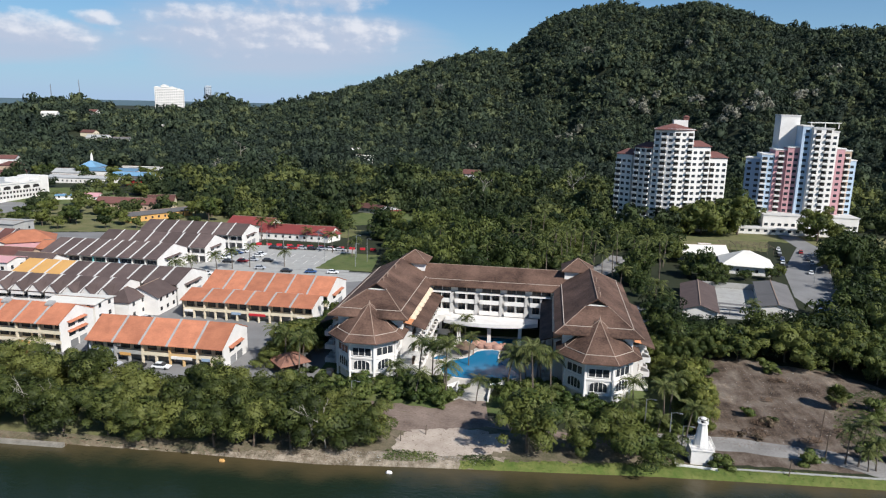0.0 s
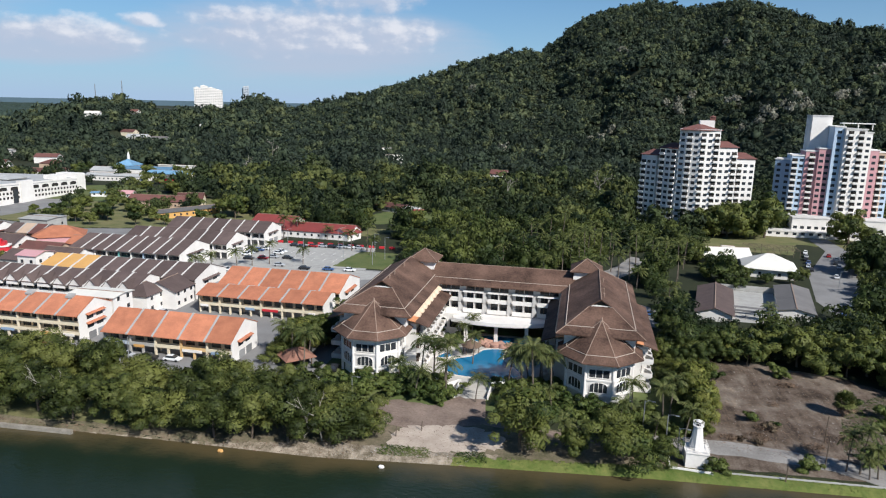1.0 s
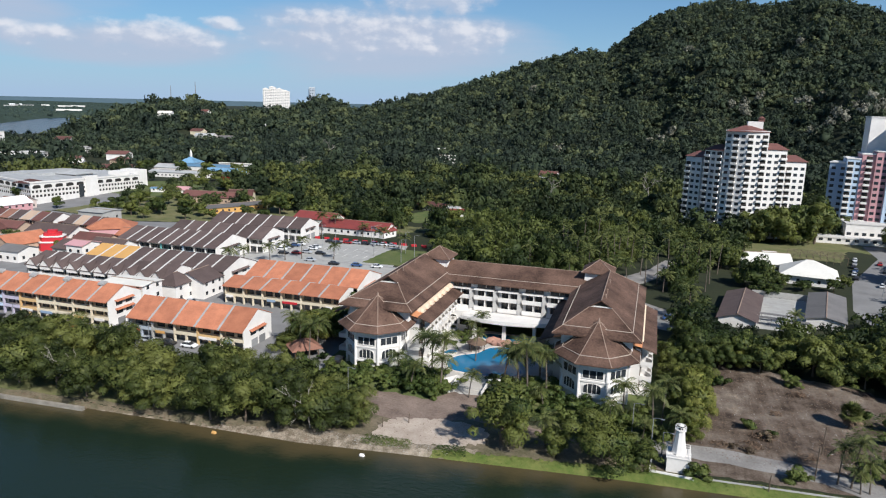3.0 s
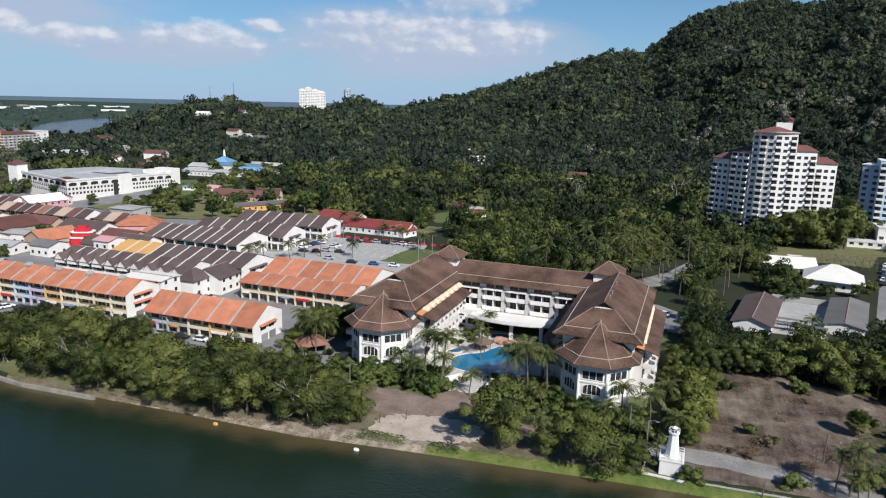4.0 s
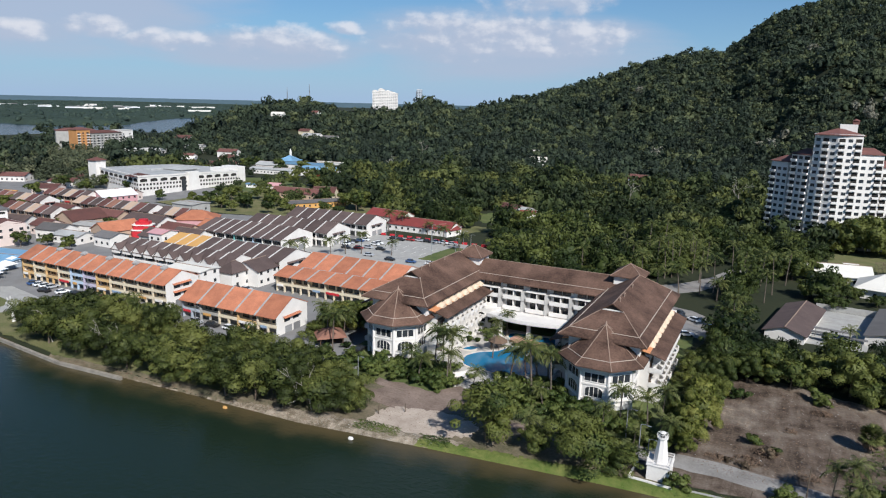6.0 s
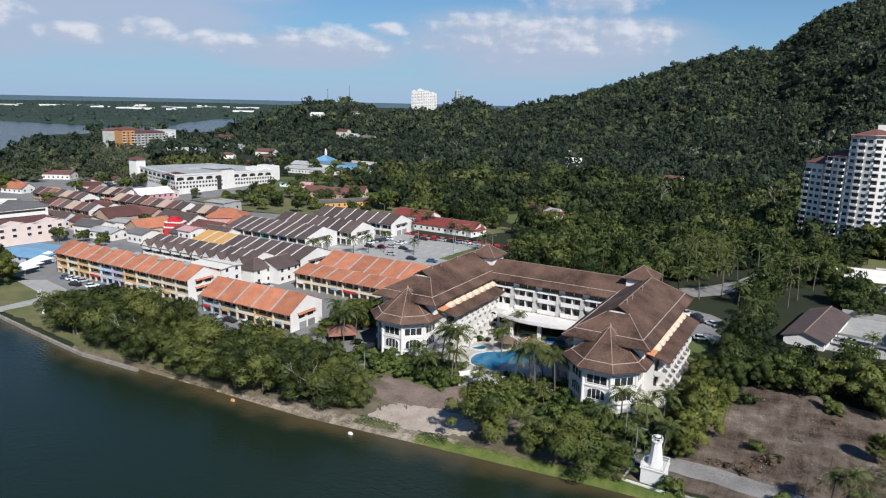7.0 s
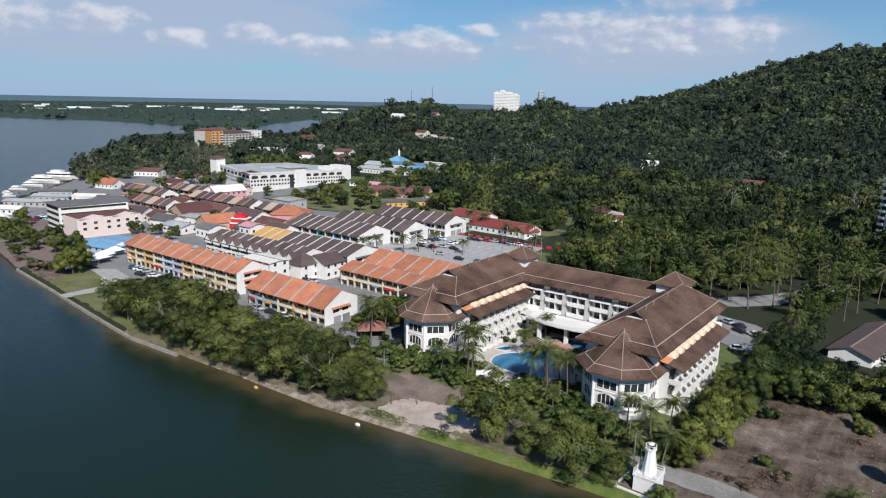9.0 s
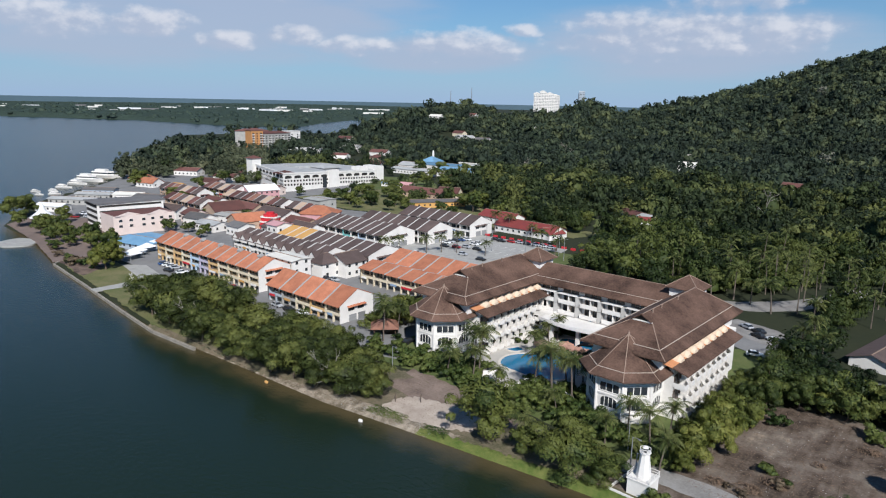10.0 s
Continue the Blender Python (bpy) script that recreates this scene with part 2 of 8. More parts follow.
M_WHITE = material("white_render", (0.78, 0.75, 0.71), (0.66, 0.625, 0.58), 0.25, 0.85, 0.05)
M_CREAM = material("cream_render", (0.70, 0.61, 0.45), (0.60, 0.52, 0.38), 0.3, 0.85, 0.05)
M_SHINGLE = material("brown_shingle", (0.046, 0.025, 0.017), (0.160, 0.094, 0.067), 0.15, 0.85, 0.7, fine=2.2, contrast=0.2)
M_RIDGE = material("ridge_cap", (0.24, 0.165, 0.125), (0.32, 0.235, 0.18), 0.8, 0.8, 0.1)
M_ORANGE = material("orange_roof_tile", (0.50, 0.195, 0.105), (0.355, 0.135, 0.075), 0.35, 0.75, 0.4, fine=3.4, per="object", amount=0.16, contrast=0.2)
M_COPPER = material("terracotta_tile", (0.62, 0.28, 0.13), (0.52, 0.22, 0.10), 0.4, 0.75, 0.3, fine=3)
M_OLDTILE = material("old_orange_tile", (0.30, 0.15, 0.10), (0.20, 0.10, 0.075), 0.5, 0.85, 0.3, fine=3, contrast=0.2)
M_DARKROOF = material("dark_brown_roof_tile", (0.085, 0.060, 0.055), (0.125, 0.090, 0.080), 0.3, 0.8, 0.3, fine=3, per="object", amount=0.22)
M_REDROOF = material("red_metal_roof", (0.25, 0.052, 0.045), (0.18, 0.045, 0.04), 0.3, 0.6, 0.1, per="object")
M_GREYSTRIP = material("grey_parapet", (0.40, 0.39, 0.37), (0.30, 0.29, 0.28), 0.6, 0.85, 0.1)
M_LIGHTSTRIP = material("pale_parapet", (0.62, 0.60, 0.57), (0.48, 0.46, 0.43), 0.6, 0.85, 0.1)
M_GLASS = material("dark_glass", (0.020, 0.024, 0.030), (0.045, 0.05, 0.055), 0.5, 0.12, 0, spec=0.6)
# near-black stands in for the shade inside openings that are not cut
M_OPENING_SHADE = material("opening_shade", (0.02, 0.018, 0.016), (0.04, 0.036, 0.032), 0.5, 0.9, 0)
M_FRAME = material("brown_frame", (0.10, 0.06, 0.04), (0.14, 0.09, 0.06), 2, 0.6, 0)
M_CONCRETE = material("concrete", (0.42, 0.41, 0.38), (0.30, 0.29, 0.27), 0.4, 0.9, 0.1)
M_ASPHALT = material("asphalt", (0.245, 0.24, 0.235), (0.17, 0.165, 0.16), 0.12, 0.92, 0.1, fine=3)
M_PAVING = material("pale_paving", (0.50, 0.47, 0.42), (0.40, 0.37, 0.33), 0.3, 0.9, 0.1, fine=3)
M_GRASS = material("grass", (0.065, 0.098, 0.026), (0.13, 0.14, 0.050), 0.16, 0.9, 0.5, fine=1.9, contrast=0.2)
M_DRYGRASS = material("dry_grass", (0.095, 0.112, 0.036), (0.185, 0.165, 0.080), 0.12, 0.95, 0.5, fine=1.9, contrast=0.2)
M_SOIL = material("bare_soil", (0.225, 0.160, 0.124), (0.058, 0.041, 0.034), 0.16, 0.95, 0.8, fine=2.4, contrast=0.17)
M_SAND = material("pale_sand", (0.50, 0.42, 0.345), (0.33, 0.265, 0.21), 0.25, 0.95, 0.4, fine=2.2, contrast=0.24)
M_SHORE = material("shore_gravel", (0.36, 0.30, 0.23), (0.115, 0.092, 0.060), 0.45, 0.95, 0.9, fine=3.1, contrast=0.17)
M_TROD = material("trodden_earth", (0.27, 0.205, 0.165), (0.135, 0.098, 0.078), 0.17, 0.95, 0.6, fine=2.0, contrast=0.2)
M_LANE = material("cracked_lane", (0.29, 0.275, 0.255), (0.185, 0.17, 0.155), 0.2, 0.92, 0.3, fine=2.6, contrast=0.18)
M_BANKSOIL = material("bank_soil", (0.20, 0.16, 0.11), (0.085, 0.080, 0.042), 0.22, 0.95, 0.6, fine=2.2, contrast=0.18)
M_BRICKPAVE = material("brown_paving", (0.23, 0.17, 0.14), (0.15, 0.115, 0.10), 0.15, 0.9, 0.2, fine=2.0)
# leaf litter darkened in colour so that gaps match the shade among the crowns
M_SHADED_FLOOR = material("shaded_forest_floor", (0.016, 0.022, 0.009), (0.030, 0.034, 0.014), 0.05, 0.95, 0.3, fine=0.6)
M_BARK = material("bark", (0.16, 0.12, 0.09), (0.09, 0.07, 0.05), 1.0, 0.9, 0.4)
M_PALMBARK = material("palm_bark", (0.17, 0.14, 0.11), (0.10, 0.08, 0.065), 1.5, 0.9, 0.4)
M_LEAF = foliage("leaves", (0.015, 0.027, 0.007), (0.050, 0.073, 0.017), (0.128, 0.144, 0.034))
M_BRIGHTLEAF = foliage("bright_leaves", (0.038, 0.052, 0.009), (0.105, 0.122, 0.022), (0.21, 0.21, 0.05), 0.12)
M_BANKLEAF = foliage("bank_leaves", (0.016, 0.024, 0.006), (0.058, 0.075, 0.017), (0.160, 0.172, 0.044), 0.11, 0.25, 0.24, 0.22)
M_CASUARINA = foliage("casuarina_leaves", (0.050, 0.060, 0.036), (0.090, 0.104, 0.060), (0.165, 0.172, 0.10), 0.06, 0.1, 0.14, 0.08)
M_DRYLEAF = foliage("dry_leaves", (0.050, 0.036, 0.022), (0.11, 0.08, 0.05), (0.19, 0.145, 0.095), 0.3)
M_BUSH = foliage("bush_leaves", (0.015, 0.028, 0.007), (0.046, 0.074, 0.016), (0.125, 0.150, 0.038))
M_PALM = foliage("palm_leaves", (0.018, 0.029, 0.008), (0.054, 0.074, 0.018), (0.140, 0.152, 0.048), 0.3)


def crown_material(name, tones, fine):
    """Whole crowns: each has its own tone, with a leafy grain and relief."""
    m = bpy.data.materials.new(name)
    m.use_nodes = True
    n, l = m.node_tree.nodes, m.node_tree.links
    p = n["Principled BSDF"]
    p.inputs["Roughness"].default_value, p.inputs["Specular IOR Level"].default_value = 0.7, 0.15
    g = n.new("ShaderNodeNewGeometry")
    r = n.new("ShaderNodeValToRGB")
    r.color_ramp.interpolation = "LINEAR"
    e = r.color_ramp.elements
    e[0].position, e[0].color = 0.0, (*tones[0], 1)
    e[1].position, e[1].color = 1.0, (*tones[-1], 1)
    for i, c in enumerate(tones[1:-1]):
        k = e.new((0.3, 0.6, 0.84, 0.95)[i])
        k.color = (*c, 1)
    l.new(g.outputs["Random Per Island"], r.inputs["Fac"])
    a = n.new("ShaderNodeTexNoise")
    a.inputs["Scale"].default_value, a.inputs["Detail"].default_value, a.inputs["Roughness"].default_value = fine, 5, 0.7
    l.new(g.outputs["Position"], a.inputs["Vector"])
    mr = n.new("ShaderNodeMapRange")
    mr.inputs["From Min"].default_value, mr.inputs["From Max"].default_value = 0.3, 0.7
    mr.inputs["To Min"].default_value, mr.inputs["To Max"].default_value = 0.5, 1.4
    l.new(a.outputs["Fac"], mr.inputs["Value"])
    hsv = n.new("ShaderNodeHueSaturation")
    l.new(mr.outputs[0], hsv.inputs["Value"])
    l.new(r.outputs[0], hsv.inputs["Color"])
    l.new(hsv.outputs[0], p.inputs["Base Color"])
    b = n.new("ShaderNodeBump")
    b.inputs["Strength"].default_value, b.inputs["Distance"].default_value = 1.0, 1.6
    l.new(a.outputs["Fac"], b.inputs["Height"])
    l.new(b.outputs[0], p.inputs["Normal"])
    return m


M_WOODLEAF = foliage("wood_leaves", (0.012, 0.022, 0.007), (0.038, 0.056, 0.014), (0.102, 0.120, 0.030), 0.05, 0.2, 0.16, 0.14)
# distance haze is mixed into these leaf tones: slight at the foot
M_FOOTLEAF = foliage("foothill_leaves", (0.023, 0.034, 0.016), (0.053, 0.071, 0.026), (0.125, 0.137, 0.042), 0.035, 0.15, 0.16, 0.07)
# stronger on the hill: lifted darks and a greyer green for the haze
M_HAZED_HILLLEAF = foliage("hazed_hill_leaves", (0.032, 0.044, 0.031), (0.053, 0.072, 0.043), (0.110, 0.126, 0.060), 0.03, 0.1, 0.16, 0.04)
M_PALECROWN = foliage("pale_blossom", (0.10, 0.105, 0.075), (0.19, 0.185, 0.14), (0.30, 0.29, 0.23), 0.1, 0.1)
# bluish, narrow tones carry the haze over the bay in their colour
M_HAZED_MANGROVE = crown_material("hazed_mangrove_crowns", ((0.028, 0.044, 0.036), (0.032, 0.049, 0.039), (0.036, 0.054, 0.042), (0.041, 0.060, 0.045), (0.046, 0.066, 0.048), (0.052, 0.072, 0.051)), 0.3)


def water_material(name, deep, rough, ripple, strength, shallow=None):
    m = bpy.data.materials.new(name)
    m.use_nodes = True
    n, l = m.node_tree.nodes, m.node_tree.links
    p = n["Principled BSDF"]
    p.inputs["Base Color"].default_value, p.inputs["Roughness"].default_value, p.inputs["IOR"].default_value = (*deep, 1), rough, 1.33
    g = n.new("ShaderNodeNewGeometry")
    mp = n.new("ShaderNodeMapping")
    mp.inputs["Scale"].default_value = (1.0, 1.6, 1.0)
    a = n.new("ShaderNodeTexNoise")
    a.inputs["Scale"].default_value, a.inputs["Detail"].default_value = ripple, 4
    b = n.new("ShaderNodeBump")
    b.inputs["Strength"].default_value, b.inputs["Distance"].default_value = strength, 0.2
    l.new(g.outputs["Position"], mp.inputs[0])
    l.new(mp.outputs[0], a.inputs["Vector"])
    l.new(a.outputs["Fac"], b.inputs["Height"])
    l.new(b.outputs[0], p.inputs["Normal"])
    if shallow:                                # sand seen through shoal water
        at = n.new("ShaderNodeAttribute")
        at.attribute_name = "offshore"
        c = n.new("ShaderNodeTexNoise")
        c.inputs["Scale"].default_value, c.inputs["Detail"].default_value = 0.12, 4
        l.new(g.outputs["Position"], c.inputs["Vector"])
        q = n.new("ShaderNodeMath")
        q.operation = "MULTIPLY_ADD"
        l.new(c.outputs["Fac"], q.inputs[0])
        q.inputs[1].default_value = -9.0
        l.new(at.outputs["Fac"], q.inputs[2])
        r = n.new("ShaderNodeMapRange")
        r.interpolation_type = "SMOOTHSTEP"
        r.inputs["From Min"].default_value, r.inputs["From Max"].default_value = -5.5, 2.5
        l.new(q.outputs[0], r.inputs["Value"])
        mx = n.new("ShaderNodeMix")
        mx.data_type = "RGBA"
        mx.inputs["A"].default_value, mx.inputs["B"].default_value = (*shallow, 1), (*deep, 1)
        l.new(r.outputs[0], mx.inputs["Factor"])
        l.new(mx.outputs["Result"], p.inputs["Base Color"])
    return m


def lot_material(name, tones, scale, streak):
    """Bare ground of several earths: patches, wheel-worn streaks and a stony grain."""
    m = bpy.data.materials.new(name)
    m.use_nodes = True
    n, l = m.node_tree.nodes, m.node_tree.links
    p = n["Principled BSDF"]
    p.inputs["Roughness"].default_value, p.inputs["Specular IOR Level"].default_value = 0.95, 0.2
    g = n.new("ShaderNodeNewGeometry")

    def grain(sc, detail, stretch=(1, 1, 1), turn=0.0):
        mp = n.new("ShaderNodeMapping")
        mp.inputs["Scale"].default_value, mp.inputs["Rotation"].default_value = stretch, (0, 0, turn)
        t = n.new("ShaderNodeTexNoise")
        t.inputs["Scale"].default_value, t.inputs["Detail"].default_value, t.inputs["Roughness"].default_value = sc, detail, 0.62
        l.new(g.outputs["Position"], mp.inputs["Vector"])
        l.new(mp.outputs[0], t.inputs["Vector"])
        return t.outputs["Fac"]

    def calc(op, a, b, c=0.0):
        q = n.new("ShaderNodeMath")
        q.operation = op
        for k, v in enumerate((a, b, c)):
            if isinstance(v, float):
                q.inputs[k].default_value = v
            else:
                l.new(v, q.inputs[k])
        return q.outputs[0]

    stones = grain(2.6, 4)
    f = calc("MULTIPLY_ADD", grain(scale * 4.2, 5), 0.5, grain(scale, 4))
    f = calc("MULTIPLY_ADD", grain(0.55, 3, (1.0, 0.12, 1.0), streak), 0.45, f)
    f = calc("MULTIPLY_ADD", stones, 0.35, f)
    r = n.new("ShaderNodeValToRGB")
    e = r.color_ramp.elements
    e[0].position, e[0].color = 0.42, (*tones[0], 1)
    e[1].position, e[1].color = 0.65, (*tones[-1], 1)
    for i, c in enumerate(tones[1:-1]):
        k = e.new(0.42 + 0.23 * (i + 1) / (len(tones) - 1))
        k.color = (*c, 1)
    l.new(calc("MULTIPLY", f, 0.46), r.inputs["Fac"])
    l.new(r.outputs[0], p.inputs["Base Color"])
    b = n.new("ShaderNodeBump")
    b.inputs["Strength"].default_value, b.inputs["Distance"].default_value = 0.9, 0.2
    l.new(stones, b.inputs["Height"])
    l.new(b.outputs[0], p.inputs["Normal"])
    return m


M_LOT = lot_material("lot_earth", ((0.034, 0.024, 0.017), (0.080, 0.058, 0.043), (0.138, 0.105, 0.080), (0.185, 0.152, 0.123), (0.31, 0.245, 0.18)), 0.085, 0.35)
M_WATER = water_material("lake_water", (0.012, 0.022, 0.013), 0.22, 0.9, 0.5, (0.080, 0.062, 0.030))
M_POOL = water_material("pool_water", (0.020, 0.16, 0.30), 0.06, 1.2, 0.12)
# blue-grey here is aerial haze painted into the base colour
M_HAZED_COUNTRY = material("hazed_country", (0.082, 0.125, 0.155), (0.068, 0.108, 0.135), 0.004, 1.0, 0, fine=0.05)
# ---- terrain ----
WATER = -0.8
# the lake: near shore from east to west, the headland, the inlet behind it, the far shore
LAKE = [(5200, 330), (600, 150), (60, 115), (21, 112), (-9, 108.5), (-37, 105), (-67, 104), (-104, 102), (-141, 106), (-202, 112),
        (-250, 122), (-302, 125), (-367, 161), (-440, 232), (-501, 266), (-620, 335), (-749, 424), (-949, 564), (-967, 683),
        (-926, 780), (-880, 815), (-1010, 989), (-1165, 1175), (-1300, 1378), (-1390, 1470), (-1450, 1420), (-1437, 1358), (-1275, 1104), (-1155, 960), (-1190, 890), (-1155, 815), (-1235, 840), (-1597, 800), (-1946, 620), (-5200, 300), (-5200, -5200), (5200, -5200)]
# the hill: bearing in degrees, rise of the crest above the eye per metre, how far off the crest and the foot are
CREST = [(-90, -0.06, 1200, 800), (-46, -0.06, 1200, 760), (-44, -0.044, 1250, 760), (-40, -0.022, 1300, 760), (-36, -0.010, 1400, 800), (-33, -0.030, 1500, 900), (-29, -0.022, 1500, 900), (-26.3, -0.006, 1450, 900), (-23.5, -0.022, 1450, 900),
         (-21.6, -0.014, 1400, 860), (-17, 0.007, 1450, 860), (-13, 0.027, 1500, 830), (-8, 0.057, 1600, 800), (-3.3, 0.070, 1700, 770),
         (-0.9, 0.105, 1750, 750), (0.8, 0.118, 1750, 740), (4.4, 0.133, 1700, 700), (7.8, 0.124, 1650, 670), (11.1, 0.129, 1600, 650),
         (14.1, 0.117, 1550, 630), (16.4, 0.099, 1500, 610), (19, 0.093, 1450, 600), (22.8, 0.089, 1400, 580), (30, 0.07, 1400, 560), (60, 0.03, 1400, 700)]


def hill(x, y):
    az = np.degrees(np.arctan2(x, y))
    r = np.hypot(x, y)
    c = np.array(CREST)
    rise, far, foot = (np.interp(az, c[:, 0], c[:, i]) for i in (1, 2, 3))
    top = np.maximum(62 + rise * far, 0)
    u = np.clip((r - foot) / (far - foot), 0, 1)
    h = top * (0.35 * u * u * (3 - 2 * u) + 0.65 * np.clip((u - 0.03) / 0.97, 0, 1))
    h = h * np.clip(1 - (r - far) / 900, 0, 1)
    wave = np.sin(x * 0.021 + 1.3 * np.sin(y * 0.011)) * np.cos(y * 0.017 + x * 0.006) + 0.6 * np.sin(x * 0.047 + 2) * np.sin(y * 0.039)
    h = h + wave * np.clip(u * (1 - u) * 4, 0, 1) * np.clip(top / 12, 0, 9)
    q = np.radians(az)
    spurs = np.sin(34 * q + 1.4 * np.sin(r / 190)) + 0.55 * np.sin(67 * q + 2.0 + 1.2 * np.sin(r / 120)) + 0.4 * np.sin(r / 55 + 9 * q)
    h = h + spurs * np.clip(u * (1 - u) * 4, 0, 1) * np.clip(top * 0.05, 0, 13)
    return np.where(np.abs(az) < 90, np.maximum(h, 0), 0)


def spaced(lo, hi, step, far, grow=1.13):
    mid = list(np.arange(lo, hi + step, step))
    a, s = [], step
    v = lo
    while v > -far:
        s *= grow
        s = min(s, 160)
        v -= s
        a.append(v)
    b, s = [], step
    v = mid[-1]
    while v < far:
        s *= grow
        s = min(s, 160)
        v += s
        b.append(v)
    return np.array(a[::-1] + mid + b)


def ground_height(x, y):
    x, y = np.asarray(x, float), np.asarray(y, float)
    sd = edge_distance(x, y, LAKE)
    sd = np.where(inside(x, y, LAKE), -sd, sd)
    s = np.clip((sd + 3.0) / 5.5, 0, 1)
    return -3.0 + 3.0 * s * s * (3 - 2 * s) + hill(x, y)


gx, gy = spaced(-330, 150, 3.0, 4900), spaced(84, 330, 3.0, 4900)
gx = np.unique(np.concatenate([gx, np.arange(-1500, -860, 24.0)]))
gy = np.unique(np.concatenate([gy, np.arange(560, 1480, 28.0)]))
GX, GY = np.meshgrid(gx, gy)
GZ = ground_height(GX, GY)
idx = np.arange(GX.size).reshape(GX.shape)
gf = np.stack([idx[:-1, :-1], idx[:-1, 1:], idx[1:, 1:], idx[1:, :-1]], -1).reshape(-1, 4)
ground = new("ground", quad_mesh("ground", np.stack([GX, GY, GZ], -1).reshape(-1, 3), gf, M_SHADED_FLOOR, True))
tagged(ground, "green forest floor with crown shade in its colour, and low wooded hills", "ground", kind="structure")

sd = edge_distance(GX, GY, LAKE)
sd = np.where(inside(GX, GY, LAKE), sd, -sd)
wet = sd > -9
near_ = wet[:-1, :-1] | wet[1:, :-1] | wet[1:, 1:] | wet[:-1, 1:]
wf = gf.reshape(*near_.shape, 4)[near_]
used, wf = np.unique(wf, return_inverse=True)
wm_ = quad_mesh("water", np.stack([GX, GY, np.full(GX.shape, WATER)], -1).reshape(-1, 3)[used], wf.reshape(-1, 4), M_WATER, True)
wm_.attributes.new("offshore", "FLOAT", "POINT").data.foreach_set("value", np.clip(sd, -9, 60).ravel()[used].astype(np.float32))
water = tagged(new("water", wm_), "calm dark green lake water, murky at the edge", "water", kind="structure")


def sheet(name, outline, z, mat_, label, category, ragged=0.0, seed=1, kind="structure"):
    """A thin covering of the ground, with a straight or a ragged edge."""
    rg = np.random.default_rng(seed)
    pts = []
    n = len(outline)
    for i in range(n):
        (x0, y0), (x1, y1) = outline[i], outline[(i + 1) % n]
        k = max(1, int(math.hypot(x1 - x0, y1 - y0) / 2.0)) if ragged else 1
        for j in range(k):
            u = j / k
            dx, dy = rg.normal(0, ragged, 2) if ragged else (0, 0)
            pts.append((x0 + (x1 - x0) * u + dx, y0 + (y1 - y0) * u + dy, z))
    b = bmesh.new()
    slab(b, pts, 0.3)
    return solid(name, b, mat_, label, category, kind=kind)


def drape(name, outline, lift, mat_, label, category, step=1.0, kind="structure"):
    """A covering that follows the slope of the ground."""
    xs, ys = ([q[k] for q in outline] for k in (0, 1))
    X, Y = np.meshgrid(np.arange(min(xs), max(xs) + step, step), np.arange(min(ys), max(ys) + step, step))
    X = X + 0.35 * step * np.sin(Y * 2.1 + X * 0.7)
    Y = Y + 0.35 * step * np.sin(X * 1.7)
    ok = inside(X, Y, outline)
    i = np.arange(X.size).reshape(X.shape)
    q = ok[:-1, :-1] & ok[1:, :-1] & ok[1:, 1:] & ok[:-1, 1:]
    f = np.stack([i[:-1, :-1][q], i[:-1, 1:][q], i[1:, 1:][q], i[1:, :-1][q]], 1)
    used, f = np.unique(f, return_inverse=True)
    v = np.stack([X, Y, ground_height(X, Y) + lift], -1).reshape(-1, 3)[used]
    ob = new(name, quad_mesh(name, v, f.reshape(-1, 4), mat_, True))
    return tagged(ob, label, category, kind=kind)


sheet("pavement_town", [(-58, 128), (-58, 238), (-124, 238), (-124, 288), (-180, 290), (-225, 276), (-285, 285), (-275, 345), (-300, 375), (-350, 370), (-400, 400), (-440, 380), (-430, 320), (-490, 275), (-440, 240), (-362, 168), (-300, 133), (-222, 126), (-200, 132), (-110, 132)], 0.03, M_ASPHALT, "worn grey asphalt of the town streets", "pavement")
sheet("lawn_school", [(-124, 288), (-90, 300), (-80, 320), (-150, 322), (-200, 378), (-262, 400), (-278, 350), (-285, 287), (-225, 278), (-180, 292)], 0.04, M_DRYGRASS, "worn grass about the school sheds", "lawn", 0.6, 33)
sheet("lawn_park", [(-108, 104), (-141, 108), (-200, 114.5), (-205, 128), (-112, 134), (-60, 128), (-60, 108)], 0.05, M_DRYGRASS, "mown green lawn of the waterside park", "lawn", 0.3)
sheet("dirt_lot", [(31, 124), (47, 122), (90, 124), (90, 150), (72, 168), (58, 172), (44, 176), (34, 166), (33, 145)], 0.04, M_LOT, "bare brown dirt lot with dry litter", "dirt", 0.5)
drape("sandy_bank", [(-26, 110.5), (-25, 119.5), (-19, 121.5), (-14, 123), (-4, 122), (-3, 115), (-8, 112.2), (-18, 110.2)], 0.07, M_SAND, "pale trodden sand of the little beach", "sand")
drape("shore_gravel", [(-62, 102.6), (-35, 103.4), (-26, 104.0), (-9, 106.4), (-3, 108.6), (-4, 113), (-9, 113.2), (-18, 111.2), (-27, 111.4), (-36, 110), (-50, 107), (-62, 105)], 0.045, M_SHORE, "brown gravel and driftwood at the waterline", "gravel", 0.7)
drape("bank_soil", [(-36, 103), (-60, 102.4), (-84, 102), (-112, 101), (-112, 118), (-60, 127), (-38, 129), (-14, 131), (10, 125), (34, 124), (34, 112.5), (12, 109), (-9, 106)], 0.02, M_BANKSOIL, "brown leaf-strewn soil under the bank trees", "dirt")
